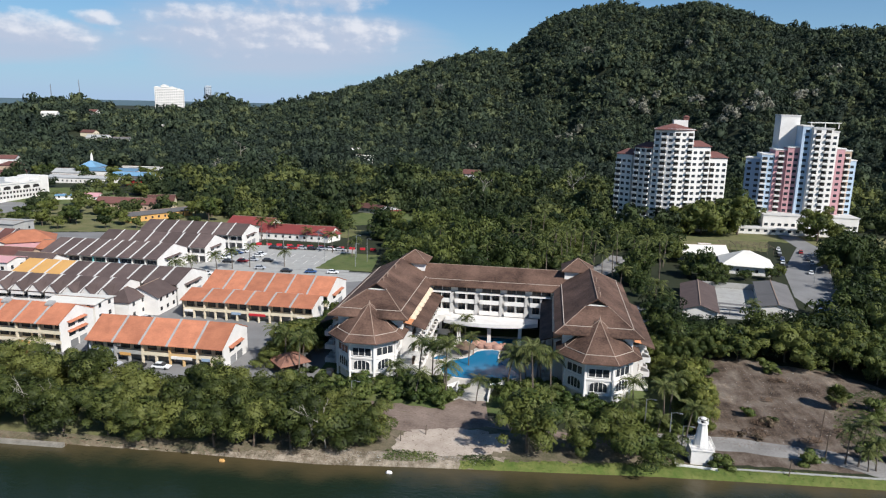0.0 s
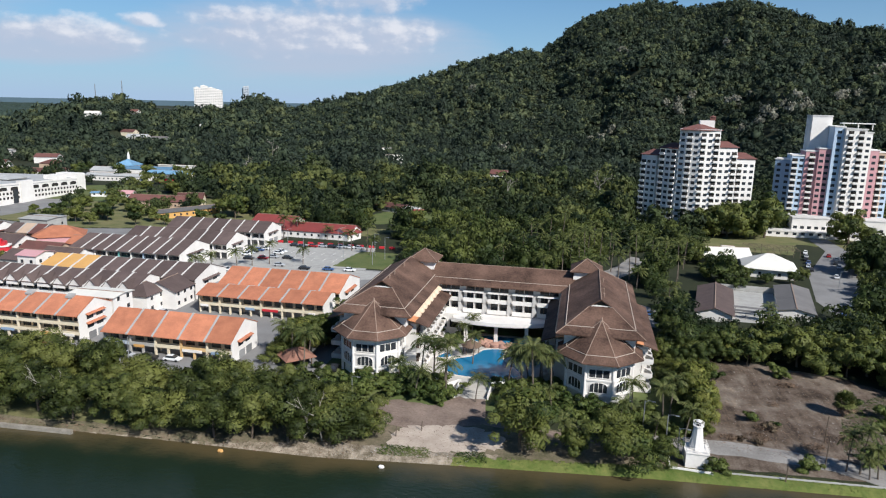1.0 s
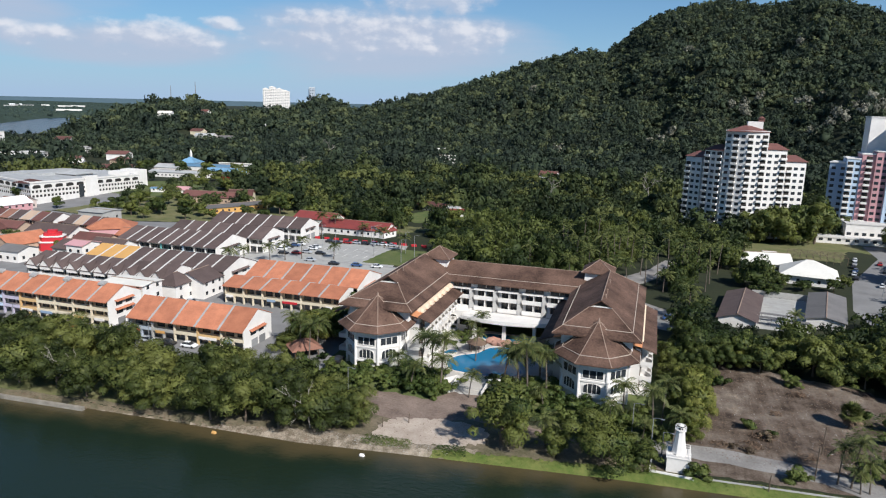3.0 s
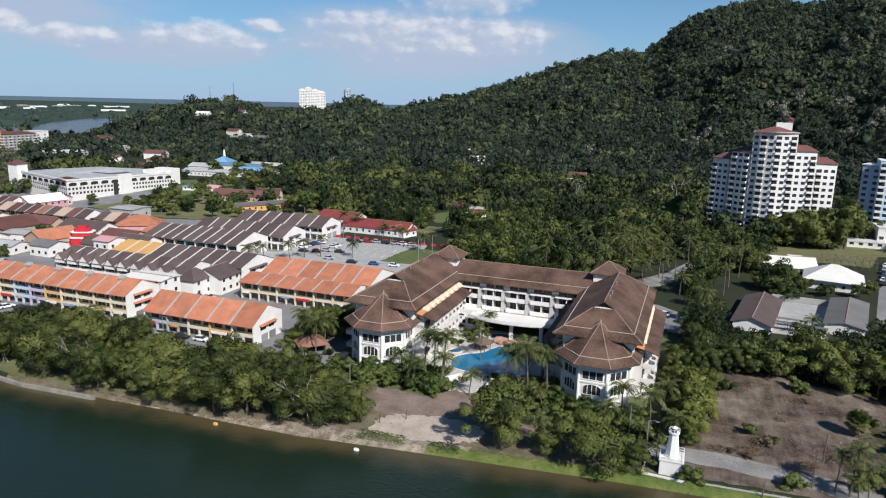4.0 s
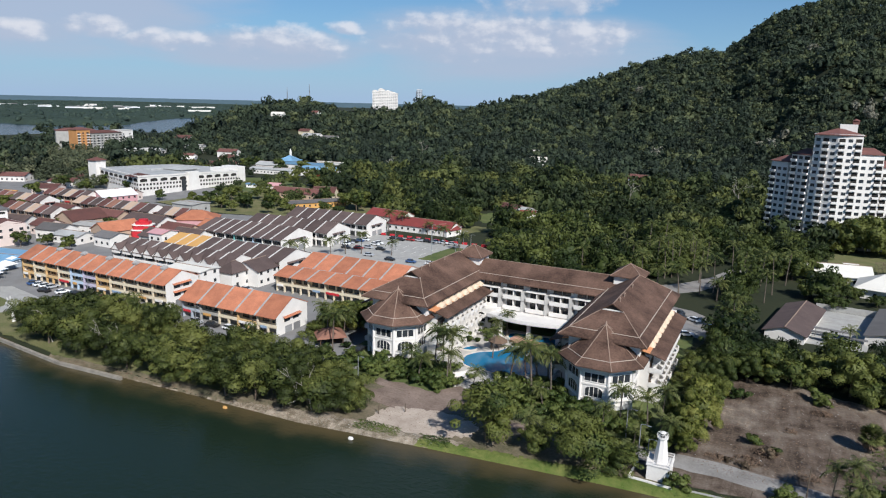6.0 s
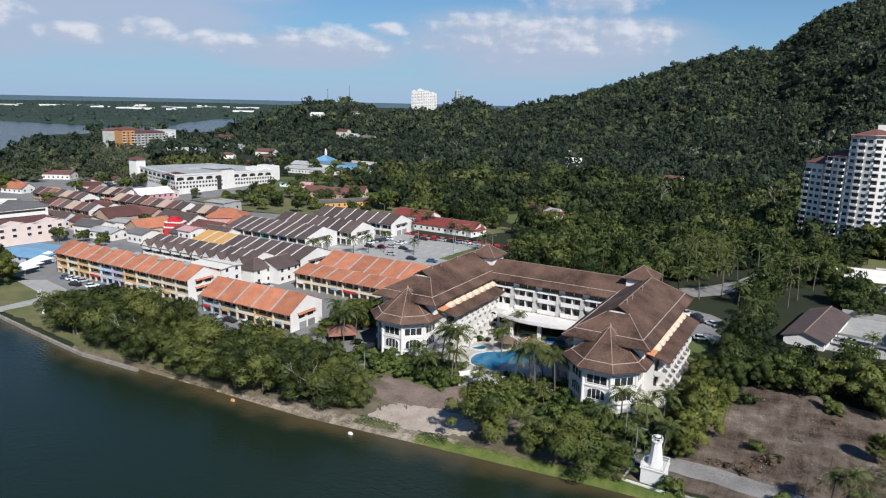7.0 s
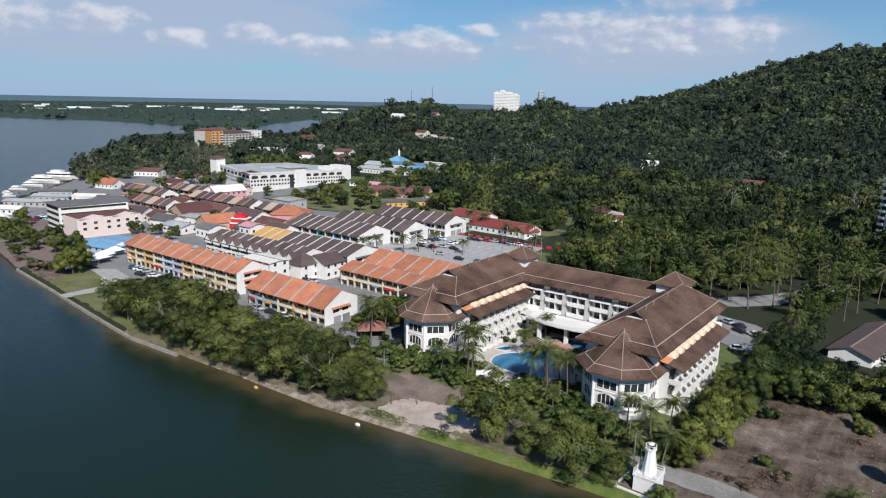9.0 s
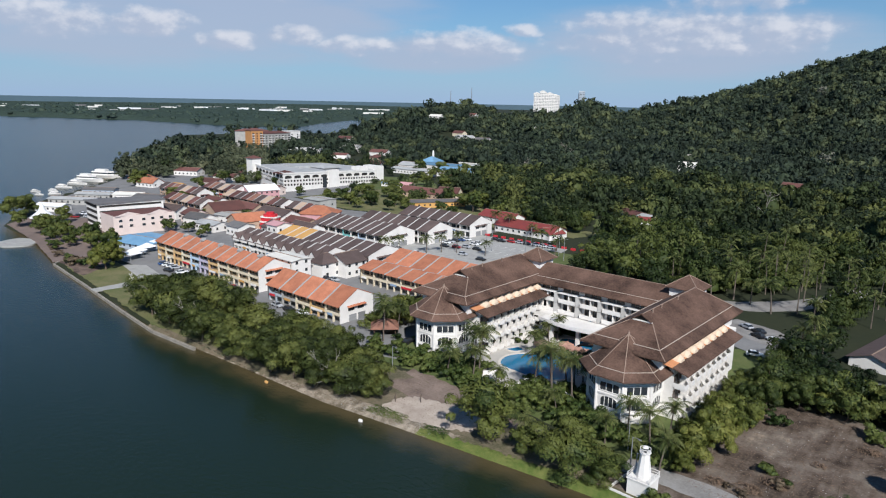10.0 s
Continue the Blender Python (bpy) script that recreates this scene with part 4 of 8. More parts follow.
# ---- town rows ----
def row(x0, x1, y0, yr, y1, ze, zr, zb, units, roof, front, strip, label, storeys=2, gables=False, trim=None, vents=0, side=None, end_w=True, tints=(), roofs=()):
    """A terrace of shophouses, its front towards the lake: arcade below, windows above, tiled roof by units."""
    th = thing("shophouse_row", label, "shophouse row", "shophouse rows", (x0, y0, 0))
    X, Y = x1 - x0, y1 - y0
    side = side or M_WHITE
    trim = trim or M_CREAM
    w = X / units
    h = (ze - 0.1) / storeys
    r = yr - y0
    b = bmesh.new()
    box(b, 0.3, X - 0.3, 3.2, Y - 0.4, 0, h)
    box(b, 0.3, X - 0.3, 2.5, Y - 0.4, h, ze - 0.1)
    part("wall", b, front, th)
    tints = dict(tints)
    for x in (0, X - 0.3):
        b = bmesh.new()
        v = [b.verts.new((x + dx, yy, z)) for dx in (0, 0.3) for yy, z in ((0.9, 0), (Y - 0.3, 0), (Y - 0.3, zb - 0.1), (r, zr - 0.05), (0.9, ze + 0.05))]
        b.faces.new(v[:5])
        b.faces.new(v[5:])
        for i in range(5):
            j = (i + 1) % 5
            b.faces.new((v[i], v[j], v[5 + j], v[5 + i]))
        part("gable_wall", b, side, th, "white rendered gable wall")
    for i in range(units):
        xa, xb = i * w + (0.4 if i else -0.15), (i + 1) * w + (0.15 if i == units - 1 else 0)
        plate("roof", [(xa, 0, ze), (xb, 0, ze), (xb, r, zr), (xa, r, zr)], 0.16, dict(roofs).get(i, roof), th)
        plate("roof", [(xa, r, zr), (xb, r, zr), (xb, Y, zb), (xa, Y, zb)], 0.16, dict(roofs).get(i, roof), th)
        if i:
            b = bmesh.new()
            q = i * w
            slab(b, [(q - 0.1, -0.05, ze + 0.14), (q + 0.42, -0.05, ze + 0.14), (q + 0.42, r, zr + 0.14), (q - 0.1, r, zr + 0.14)], 0.3)
            slab(b, [(q - 0.1, r, zr + 0.14), (q + 0.42, r, zr + 0.14), (q + 0.42, Y, zb + 0.14), (q - 0.1, Y, zb + 0.14)], 0.3)
            part("parapet", b, strip, th)
        for q in (i * w, i * w + w / 2):
            b = bmesh.new()
            box(b, q, q + 0.45, 0.9, 1.45, 0, h if q != i * w else ze - 0.2)
            part("pier", b, tints.get(i, trim), th)
        b = bmesh.new()
        box(b, i * w + 0.5, (i + 1) * w - 0.05, 3.1, 3.19, 0.1, h - 0.5)
        part("shutter", b, M_SHUTTER, th, "closed grey roller shutter")
        for s in range(1, storeys):
            b = bmesh.new()
            box(b, i * w + 0.46, (i + 1) * w - 0.02, 0.85, 1.05, s * h - 0.35, s * h + 0.5)
            box(b, i * w + 0.46, (i + 1) * w - 0.02, 1.05, 2.49, s * h - 0.30, s * h - 0.05)
            part("balcony", b, tints.get(i, trim if (i + s) % 3 else front), th)
            for q in (0.28, 0.76):
                W_SHOP.put(th, (i + q) * w, 2.5, s * h + 0.45)
            if s == 1 and (i * 7 + units) % 3 != 1:
                b = bmesh.new()
                box(b, i * w + 0.7 + w * 0.1 * (i % 3), i * w + w * (0.5 + 0.12 * (i % 4)), 0.72, 0.84, h - 0.75, h - 0.05)
                part("sign_board", b, (M_RED, M_WHITE, M_BLUE2, M_YELLOWROOF, M_WHITE)[(i * 3 + units) % 5], th)
        if gables:
            gx, gh, gw = (i + 0.5) * w, 2.1, w * 0.36
            yb_ = r * 0.62
            zt = ze + 0.25 + gh
            b = bmesh.new()
            prism_t = [(gx - gw, 0.15, ze + 0.05), (gx + gw, 0.15, ze + 0.05), (gx, 0.15, zt - 0.1)]
            va = [b.verts.new(p_) for p_ in prism_t]
            vb = [b.verts.new((p_[0], 0.45, p_[2])) for p_ in prism_t]
            b.faces.new(va)
            b.faces.new(vb[::-1])
            for k in range(3):
                b.faces.new((va[k], va[(k + 1) % 3], vb[(k + 1) % 3], vb[k]))
            box(b, gx - gw, gx + gw, 0.15, 1.35, ze - 1.2, ze + 0.06)
            part("gable_wall", b, M_WHITE, th)
            for s in (-1, 1):
                b = bmesh.new()
                slab(b, [(gx + s * (gw + 0.3), -0.1, ze - 0.1), (gx, -0.1, zt), (gx, yb_, zt), (gx + s * (gw + 0.3), 0.9, ze + 0.25)], 0.15)
                part("roof", b, roof, th)
    for i in range(vents):
        q = (i + 1) * X / (vents + 0.6)
        b = bmesh.new()
        slab(b, [(q, r - 1.6, zr + 0.05), (q + 2.0, r - 1.6, zr + 0.05), (q + 2.0, r - 0.1, zr + 0.5), (q, r - 0.1, zr + 0.5)], 0.5)
        part("roof_vent", b, M_GREYSTRIP, th)
    if end_w:                                  # the end that faces east
        for s in range(1, storeys):
            for q in (0.36, 0.62):
                W_SHOP.put(th, X, Y * q, s * h + 0.7, 90)
            b = bmesh.new()
            slab(b, [(X, Y * 0.24, s * h + 2.3), (X + 0.9, Y * 0.24, s * h + 2.0), (X + 0.9, Y * 0.74, s * h + 2.0), (X, Y * 0.74, s * h + 2.3)], 0.08)
            part("awning", b, roof, th, "tiled awning")
        for q in (0.3, 0.55):
            b = bmesh.new()
            box(b, X, X + 0.05, Y * q, Y * q + Y * 0.2, 0.05, h * 0.8)
            part("shutter", b, M_SHUTTER, th, "closed grey roller shutter")
    return th


M_SHUTTER = material("grey_shutter", (0.30, 0.30, 0.30), (0.22, 0.22, 0.22), 0.5, 0.6, 0.1, stretch=(1, 1, 12), per="object", amount=0.3)
M_GREYBLUE = material("grey_blue_paint", (0.42, 0.47, 0.52), (0.36, 0.40, 0.45), 0.4, 0.8, 0.05)
M_OCHRE = material("ochre_render", (0.62, 0.42, 0.20), (0.55, 0.36, 0.17), 0.4, 0.85, 0.05)
M_PINK = material("pale_pink_render", (0.70, 0.58, 0.52), (0.62, 0.51, 0.46), 0.3, 0.85, 0.05)
M_BLUE2 = material("blue_render", (0.24, 0.32, 0.44), (0.27, 0.36, 0.47), 0.3, 0.85, 0.02)
M_LBLUE = material("light_blue_render", (0.42, 0.52, 0.63), (0.47, 0.57, 0.68), 0.3, 0.85, 0.02)
M_YELLOWROOF = material("ochre_tile", (0.60, 0.34, 0.11), (0.52, 0.29, 0.10), 0.3, 0.8, 0.2)
M_RED = material("red_paint", (0.55, 0.03, 0.04), (0.45, 0.03, 0.04), 0.4, 0.5, 0.0)
M_LILAC = material("lilac_render", (0.50, 0.46, 0.56), (0.43, 0.39, 0.48), 0.3, 0.85, 0.02)
M_TEAL = material("teal_paint", (0.20, 0.52, 0.50), (0.17, 0.45, 0.43), 0.3, 0.8, 0.02)
row(-106, -71.5, 139.6, 147, 153.6, 5.2, 9.4, 6.5, 5, M_ORANGE, M_CREAM, M_GREYSTRIP, "two-storey shophouses with orange tiled roof, cream arcade and white gable end", tints=((0, M_GREYBLUE), (1, M_CONCRETE), (3, M_OCHRE)))
row(-183, -115, 142.3, 149.3, 156, 7.3, 10.6, 7.6, 11, M_ORANGE, M_CREAM, M_GREYSTRIP, "three-storey shophouses with orange tiled roof, cream balconies and white gable end", 3, trim=M_CREAM, vents=5, tints=((0, M_OCHRE), (2, M_OCHRE), (4, M_LBLUE), (5, M_LILAC), (6, M_OCHRE)))
row(-101, -62, 174, 181, 184.5, 5.5, 7.4, 6.4, 6, M_ORANGE, M_CREAM, M_GREYSTRIP, "two-storey shophouses with orange tiled roof before a taller back part", end_w=False)
row(-100, -61, 184.6, 194, 204, 6.2, 9.7, 6.2, 6, M_ORANGE, M_CREAM, M_GREYSTRIP, "two-storey shophouses with a high orange tiled roof")
row(-175, -120, 171, 180, 185, 6, 9.0, 7, 10, M_DARKROOF, M_WHITE, M_LIGHTSTRIP, "white shophouses with dark brown roof and pointed front gables", gables=True, trim=M_WHITE)
row(-165, -108.5, 185.1, 195, 205, 6.5, 9.5, 6, 10, M_DARKROOF, M_WHITE, M_LIGHTSTRIP, "white shophouses with a long dark brown tiled roof", trim=M_WHITE, tints=((3, M_PINK), (6, M_LBLUE)), roofs=((0, M_YELLOWROOF), (1, M_YELLOWROOF), (2, M_YELLOWROOF)))
row(-179, -133.5, 216, 228, 237.6, 6, 9.5, 6, 9, M_DARKROOF, M_WHITE, M_LIGHTSTRIP, "white shophouses with dark brown tiled roof beside the car park", trim=M_WHITE, tints=((1, M_PINK), (4, M_TEAL), (6, M_LBLUE)))
row(-172, -127, 238, 247, 256, 6, 9.5, 6, 7, M_DARKROOF, M_WHITE, M_LIGHTSTRIP, "white shophouses with dark brown tiled roof, back to back", trim=M_WHITE)
row(-170, -124, 264, 273, 282, 6, 9.5, 6, 7, M_DARKROOF, M_WHITE, M_LIGHTSTRIP, "white shophouses with dark brown tiled roof by the red-roofed houses", trim=M_WHITE)
# ---- more materials ----
M_TILEPOOL = material("pool_coping", (0.66, 0.62, 0.55), (0.55, 0.50, 0.44), 0.6, 0.8, 0.05)
M_ROCK = material("pink_rock", (0.46, 0.27, 0.20), (0.32, 0.18, 0.14), 0.7, 0.9, 0.6)
M_THATCH = material("thatch", (0.19, 0.13, 0.09), (0.12, 0.08, 0.055), 1.2, 0.95, 0.6)
M_GREYROOF = material("grey_sheet_roof", (0.115, 0.11, 0.105), (0.16, 0.15, 0.145), 0.2, 0.7, 0.1, per="object")
M_WHITEROOF = material("cream_white_roof", (0.72, 0.69, 0.62), (0.62, 0.59, 0.53), 0.15, 0.8, 0.1)
M_BLUEROOF = material("blue_sheet_roof", (0.12, 0.25, 0.38), (0.19, 0.33, 0.46), 0.3, 0.6, 0.05, per="object")
M_TAN = material("tan_render", (0.50, 0.36, 0.26), (0.42, 0.31, 0.23), 0.3, 0.85, 0.05)
M_PINK2 = material("rose_render", (0.56, 0.31, 0.32), (0.50, 0.27, 0.28), 0.3, 0.85, 0.02)
M_RUST = material("maroon_tile", (0.155, 0.066, 0.054), (0.105, 0.050, 0.043), 0.3, 0.8, 0.2, per="object", amount=0.3)
M_TENT = material("white_tent_cloth", (0.80, 0.80, 0.79), (0.72, 0.72, 0.71), 0.5, 0.7, 0.0)
M_CAR = [material("car_" + n_, c, c, 1, 0.3, 0, spec=0.5) for n_, c in (("white", (0.75, 0.75, 0.75)), ("black", (0.02, 0.02, 0.022)), ("silver", (0.42, 0.43, 0.45)), ("red", (0.35, 0.02, 0.02)), ("blue", (0.04, 0.09, 0.22)))]
M_TYRE = material("tyre", (0.015, 0.015, 0.015), (0.03, 0.03, 0.03), 3, 0.9, 0)
M_STEEL = material("galvanised_steel", (0.40, 0.41, 0.42), (0.33, 0.34, 0.35), 2, 0.5, 0, metal=0.6)
M_SEAWALL = material("stained_concrete", (0.34, 0.31, 0.26), (0.19, 0.17, 0.14), 0.4, 0.9, 0.3, contrast=0.2)
M_LITTER = material("dry_brush", (0.22, 0.15, 0.10), (0.12, 0.08, 0.055), 1.0, 0.95, 0.6, per="island", amount=0.4)
M_ALGAE = material("bright_creeper", (0.070, 0.110, 0.018), (0.155, 0.165, 0.046), 0.3, 0.9, 0.6, fine=1.6, contrast=0.2)

M_LIGHTROOF = material("weathered_sheet_roof", (0.46, 0.46, 0.45), (0.32, 0.32, 0.31), 0.2, 0.7, 0.1)
# ---- grounds of the hotel ----
sheet("shore_soil", [(24, 117.0), (36, 118.0), (62, 119.6), (110, 122.0), (110, 127), (24, 128)], 0.036, M_LOT, "brown earth and sparse grass by the shore road", "dirt", 0.3, 19)
sheet("pavement_hotel", [(-29, 178), (-29, 143), (-21, 141), (-16.5, 134.5), (-10, 134.5), (-9, 142), (3, 147), (3, 178)], 0.06, M_PAVING, "pale stone paving of the pool terrace", "pavement", 0.15, 4)
sheet("garden_lawn", [(-58, 128), (-34, 130), (-12, 131), (30, 126), (31, 142), (27, 178), (26, 200), (-50, 200), (-58, 190)], 0.035, M_GRASS, "shaded garden lawn round the hotel", "lawn", 0.3, 5)
sheet("beach_path", [(-16.2, 135.2), (-10.5, 135.2), (-8, 124), (-20, 118), (-33, 121), (-30, 127), (-20, 129)], 0.065, M_TROD, "trodden sandy path down to the beach", "path", 0.4, 6)
sheet("trodden_soil", [(-34, 131), (-17, 130), (-10, 126), (10, 124), (24, 124), (24, 121), (8, 121.5), (-8, 123.5), (-20, 127), (-34, 128)], 0.075, M_TROD, "dark trodden soil above the beach", "dirt", 0.4, 7)
sheet("hotel_drive", [(-58, 128), (-40, 133), (-50, 141), (-50, 200), (-58, 205)], 0.055, M_ASPHALT, "grey asphalt drive beside the hotel", "road", 0.0)
sheet("shore_road", [(24, 122.5), (24, 127.5), (39, 128.5), (55, 126.5), (70, 122), (110, 121), (110, 117), (62, 117.5), (54, 121.5), (37, 123)], 0.07, M_LANE, "cracked concrete road along the shore", "road", 0.15, 8)
drape("creeper_bank", [(-14, 108.0), (0, 109.0), (21, 111.2), (60, 114.2), (110, 117.5), (110, 121), (62, 118.3), (40, 117.4), (21, 115.6), (6, 113.4), (-12, 111.0)], 0.10, M_ALGAE, "bright green creeper along the water's edge", "grass", 0.8)
sheet("lawn_east", [(64, 350), (64, 320), (100, 318), (108, 345), (160, 330), (190, 340), (190, 375), (165, 366), (110, 366), (96, 372)], 0.05, M_DRYGRASS, "sunny lawn before the apartment blocks", "lawn", 0.5, 10)
sheet("road_east", [(88, 212), (97, 220), (107, 262), (127, 330), (127, 362), (118, 362), (117, 332), (95, 280), (86, 240)], 0.06, M_ASPHALT, "worn grey asphalt lane with parked cars", "road", 0.0)
sheet("yard_east", [(50, 209), (68, 209), (74, 246), (58, 247)], 0.06, M_CONCRETE, "stained concrete yard between two sheds", "yard", 0.0)
sheet("car_park", [(-128, 237), (-70, 237), (-78, 276), (-128, 274)], 0.055, M_CONCRETE, "pale grey car park with white bays", "car park", 0.0)
sheet("verge_town", [(-84, 240), (-62, 240), (-66, 268), (-82, 268)], 0.08, M_GRASS, "grass verge beside the car park", "lawn", 0.2, 11)
sheet("main_road", [(-235, 205.5), (-104, 205.5), (-62, 226), (-40, 226), (-40, 236), (-128, 237), (-200, 213.5), (-235, 213.5)], 0.05, M_CONCRETE, "grey main road through the town", "road", 0.0)
sheet("lawn_town", [(-262, 352), (-330, 352), (-345, 405), (-300, 430), (-262, 400)], 0.06, M_GRASS, "open green field beyond the shopping centre", "lawn", 0.6, 12)
sheet("lawn_glade", [(-64, 345), (-96, 332), (-108, 356), (-98, 380), (-64, 372)], 0.06, M_GRASS, "bright grassy clearing below the woods", "lawn", 0.6, 13)
sheet("park_path", [(-157, 107), (-153, 107), (-151, 122), (-154, 131), (-176, 135), (-183, 129), (-162, 125), (-157, 121)], 0.09, M_CONCRETE, "pale concrete path through the park", "path", 0.05, 14)
sheet("promenade", [(-205, 113), (-250, 122), (-300, 127), (-320, 150), (-280, 165), (-225, 140), (-205, 130)], 0.06, M_BRICKPAVE, "brown brick promenade by the jetty", "pavement", 0.1, 15)
sheet("park_soil", [(-176, 112), (-204, 115), (-206, 128), (-186, 126)], 0.07, M_SOIL, "bare brown earth under the park trees", "dirt", 0.3, 16)

# sea wall along the park
wall_pts = [(-84, 102.6), (-104, 101.6), (-130, 104.2), (-164, 108.2), (-202, 112.2), (-207, 117), (-250, 122.5)]
for i, ((xa, ya), (xb, yb)) in enumerate(zip(wall_pts, wall_pts[1:])):
    b = bmesh.new()
    bar(b, (xa, ya, -0.9), (xb, yb, -0.9), 0.7, 1.7)
    solid("sea_wall", b, M_SEAWALL, "low weathered concrete sea wall", "sea wall", "sea walls", "structure")
b = bmesh.new()
bar(b, (34, 116.0, -0.1), (110, 120.5, -0.1), 0.4, 0.7)
solid("sea_wall", b, M_CONCRETE, "low concrete kerb wall along the shore", "sea wall", "sea walls", "structure")

# ---- pool ----
def blob_outline(pts, n=48):
    """A smooth closed curve through a few points."""
    k = len(pts)
    out = []
    for i in range(n):
        t = i / n * k
        j, u = int(t), t - int(t)
        p0, p1, p2, p3 = (Vector(pts[(j + d) % k]) for d in (-1, 0, 1, 2))
        out.append(tuple(0.5 * (2 * p1 + (p2 - p0) * u + (2 * p0 - 5 * p1 + 4 * p2 - p3) * u * u + (3 * p1 - p0 - 3 * p2 + p3) * u ** 3)))
    return out


pool = thing("swimming_pool", "curved blue swimming pool with a pale stone edge", "pool")
for pts in ([(-20.5, 147.5), (-22.6, 152.5), (-21, 157), (-17, 160.5), (-14.5, 165.5), (-9.5, 166.5), (-9, 160), (-5.5, 155), (-3.5, 150), (-9, 146.5), (-15, 146.3)],
            [(-18, 175.5), (-8, 176.5), (-3.5, 174), (-7, 170.5), (-14, 169.5), (-18.5, 171.5)], [(-25.5, 157), (-24, 160.5), (-21.8, 160), (-22.5, 157.3)]):
    o = blob_outline(pts)
    b = bmesh.new()
    slab(b, [(x, y, 0.16) for x, y in o], 0.1)
    part("water", b, M_POOL, pool)
    b = bmesh.new()                            # a rim round the water
    mid = sum((Vector(q) for q in o), Vector((0, 0))) / len(o)
    rings = []
    for k, z in ((1.0, 0.0), (1.0, 0.27), (-1.0, 0.27), (-1.0, 0.0)):
        rings.append([b.verts.new((*(Vector(q) + (Vector(q) - mid).normalized() * 0.32 * k), z)) for q in o])
    for a, c in zip(rings, rings[1:]):
        for i in range(len(o)):
            b.faces.new((a[i], a[(i + 1) % len(o)], c[(i + 1) % len(o)], c[i]))
    part("coping", b, M_TILEPOOL, pool)
rocks = thing("rock_waterfall", "pink boulders of the pool waterfall", "rocks")
rg = np.random.default_rng(9)
for i in range(22):
    b = bmesh.new()
    bmesh.ops.create_icosphere(b, subdivisions=2, radius=1)
    r = rg.uniform(0.6, 1.25)
    cx, cy = -15.5 + 8.5 * i / 21 + rg.normal(0, 0.35), 169.6 - 1.6 * math.sin(i / 21 * 3) + rg.normal(0, 0.4)
    for v in b.verts:
        v.co = Vector((v.co.x * r * 1.2, v.co.y * r, v.co.z * r * 0.8)) * (1 + 0.22 * noise.noise(v.co * 1.7 + Vector((i, 0, 0)))) + Vector((cx, cy, 0.35 + 0.4 * rg.random()))
    part("boulder", b, M_ROCK, rocks)


def hut(x, y, r, h, top, name, label, mat_=None, legs=6, k=8):
    th = thing(name, label, "pavilion", at=(x, y, 0))
    for i in range(k):
        b = bmesh.new()
        a, c = 2 * math.pi * i / k, 2 * math.pi * (i + 1) / k
        slab(b, [(r * math.cos(a), r * math.sin(a), h), (r * math.cos(c), r * math.sin(c), h), (0, 0, top)], 0.15)
        part("roof", b, mat_ or M_THATCH, th)
    for i in range(legs):
        b = bmesh.new()
        a = 2 * math.pi * i / legs
        tube(b, [(r * 0.75 * math.cos(a), r * 0.75 * math.sin(a), 0), (r * 0.75 * math.cos(a), r * 0.75 * math.sin(a), h)], (0.12, 0.12), 6)
        part("post", b, M_FRAME, th)
    return th


hut(-17.6, 162.3, 2.6, 2.2, 3.7, "pool_hut", "round thatched hut beside the pool")
hut(-57.0, 144.0, 5.4, 2.5, 4.4, "gazebo", "open gazebo with a worn terracotta tiled roof", M_OLDTILE, 4, 4)
for x0, y0, x1, y1 in ((-16.8, 143, -19.5, 139.5), (-16.8, 143, -16.8, 135), (-9.6, 143, -9.6, 135.5), (-9.6, 143, -4, 144.8), (-4, 144.8, 3.5, 141.5)):
    b = bmesh.new()
    bar(b, (x0, y0, 0.55), (x1, y1, 0.55), 0.3, 1.1)
    solid("garden_wall", b, M_WHITE, "low white garden wall by the terrace steps", "garden wall", "garden walls")
steps = thing("terrace_steps", "broad pale steps from the terrace to the beach", "steps")
for i in range(4):
    b = bmesh.new()
    box(b, -16.3, -10.2, 136 + i * 0.9, 137 + i * 0.9, 0, 0.12 + 0.11 * i)
    part("step", b, M_PAVING, steps)

# ---- lighthouse ----
lh = thing("lighthouse", "small white lighthouse on a square railed base", "lighthouse", at=(30.1, 118.6, 0))
b = bmesh.new()
box(b, -1.9, 1.9, -1.9, 1.9, 0, 2.7)
part("base", b, M_WHITE, lh)
b = bmesh.new()
box(b, -2.05, 2.05, -2.05, 2.05, 2.7, 2.9)
part("deck", b, M_WHITE, lh)
b = bmesh.new()
tube(b, [(0, 0, 2.9), (0, 0, 7.2)], (1.32, 0.72), 8)
part("shaft", b, M_WHITE, lh)
b = bmesh.new()
tube(b, [(0, 0, 7.2), (0, 0, 7.35)], (0.98, 0.98), 8)
for k in range(8):
    a = radians(45 * k)
    bar(b, (0.9 * math.cos(a), 0.9 * math.sin(a), 7.35), (0.9 * math.cos(a), 0.9 * math.sin(a), 8.0), 0.07)
    bar(b, (0.9 * math.cos(a), 0.9 * math.sin(a), 8.0), (0.9 * math.cos(a + radians(45)), 0.9 * math.sin(a + radians(45)), 8.0), 0.07)
part("gallery", b, M_WHITE, lh)
b = bmesh.new()
tube(b, [(0, 0, 7.35), (0, 0, 8.1)], (0.4, 0.4), 8)
part("lantern", b, M_GLASS, lh)
b = bmesh.new()
tube(b, [(0, 0, 8.1), (0, 0, 8.4)], (0.55, 0.2), 8)
part("cap", b, M_WHITE, lh)
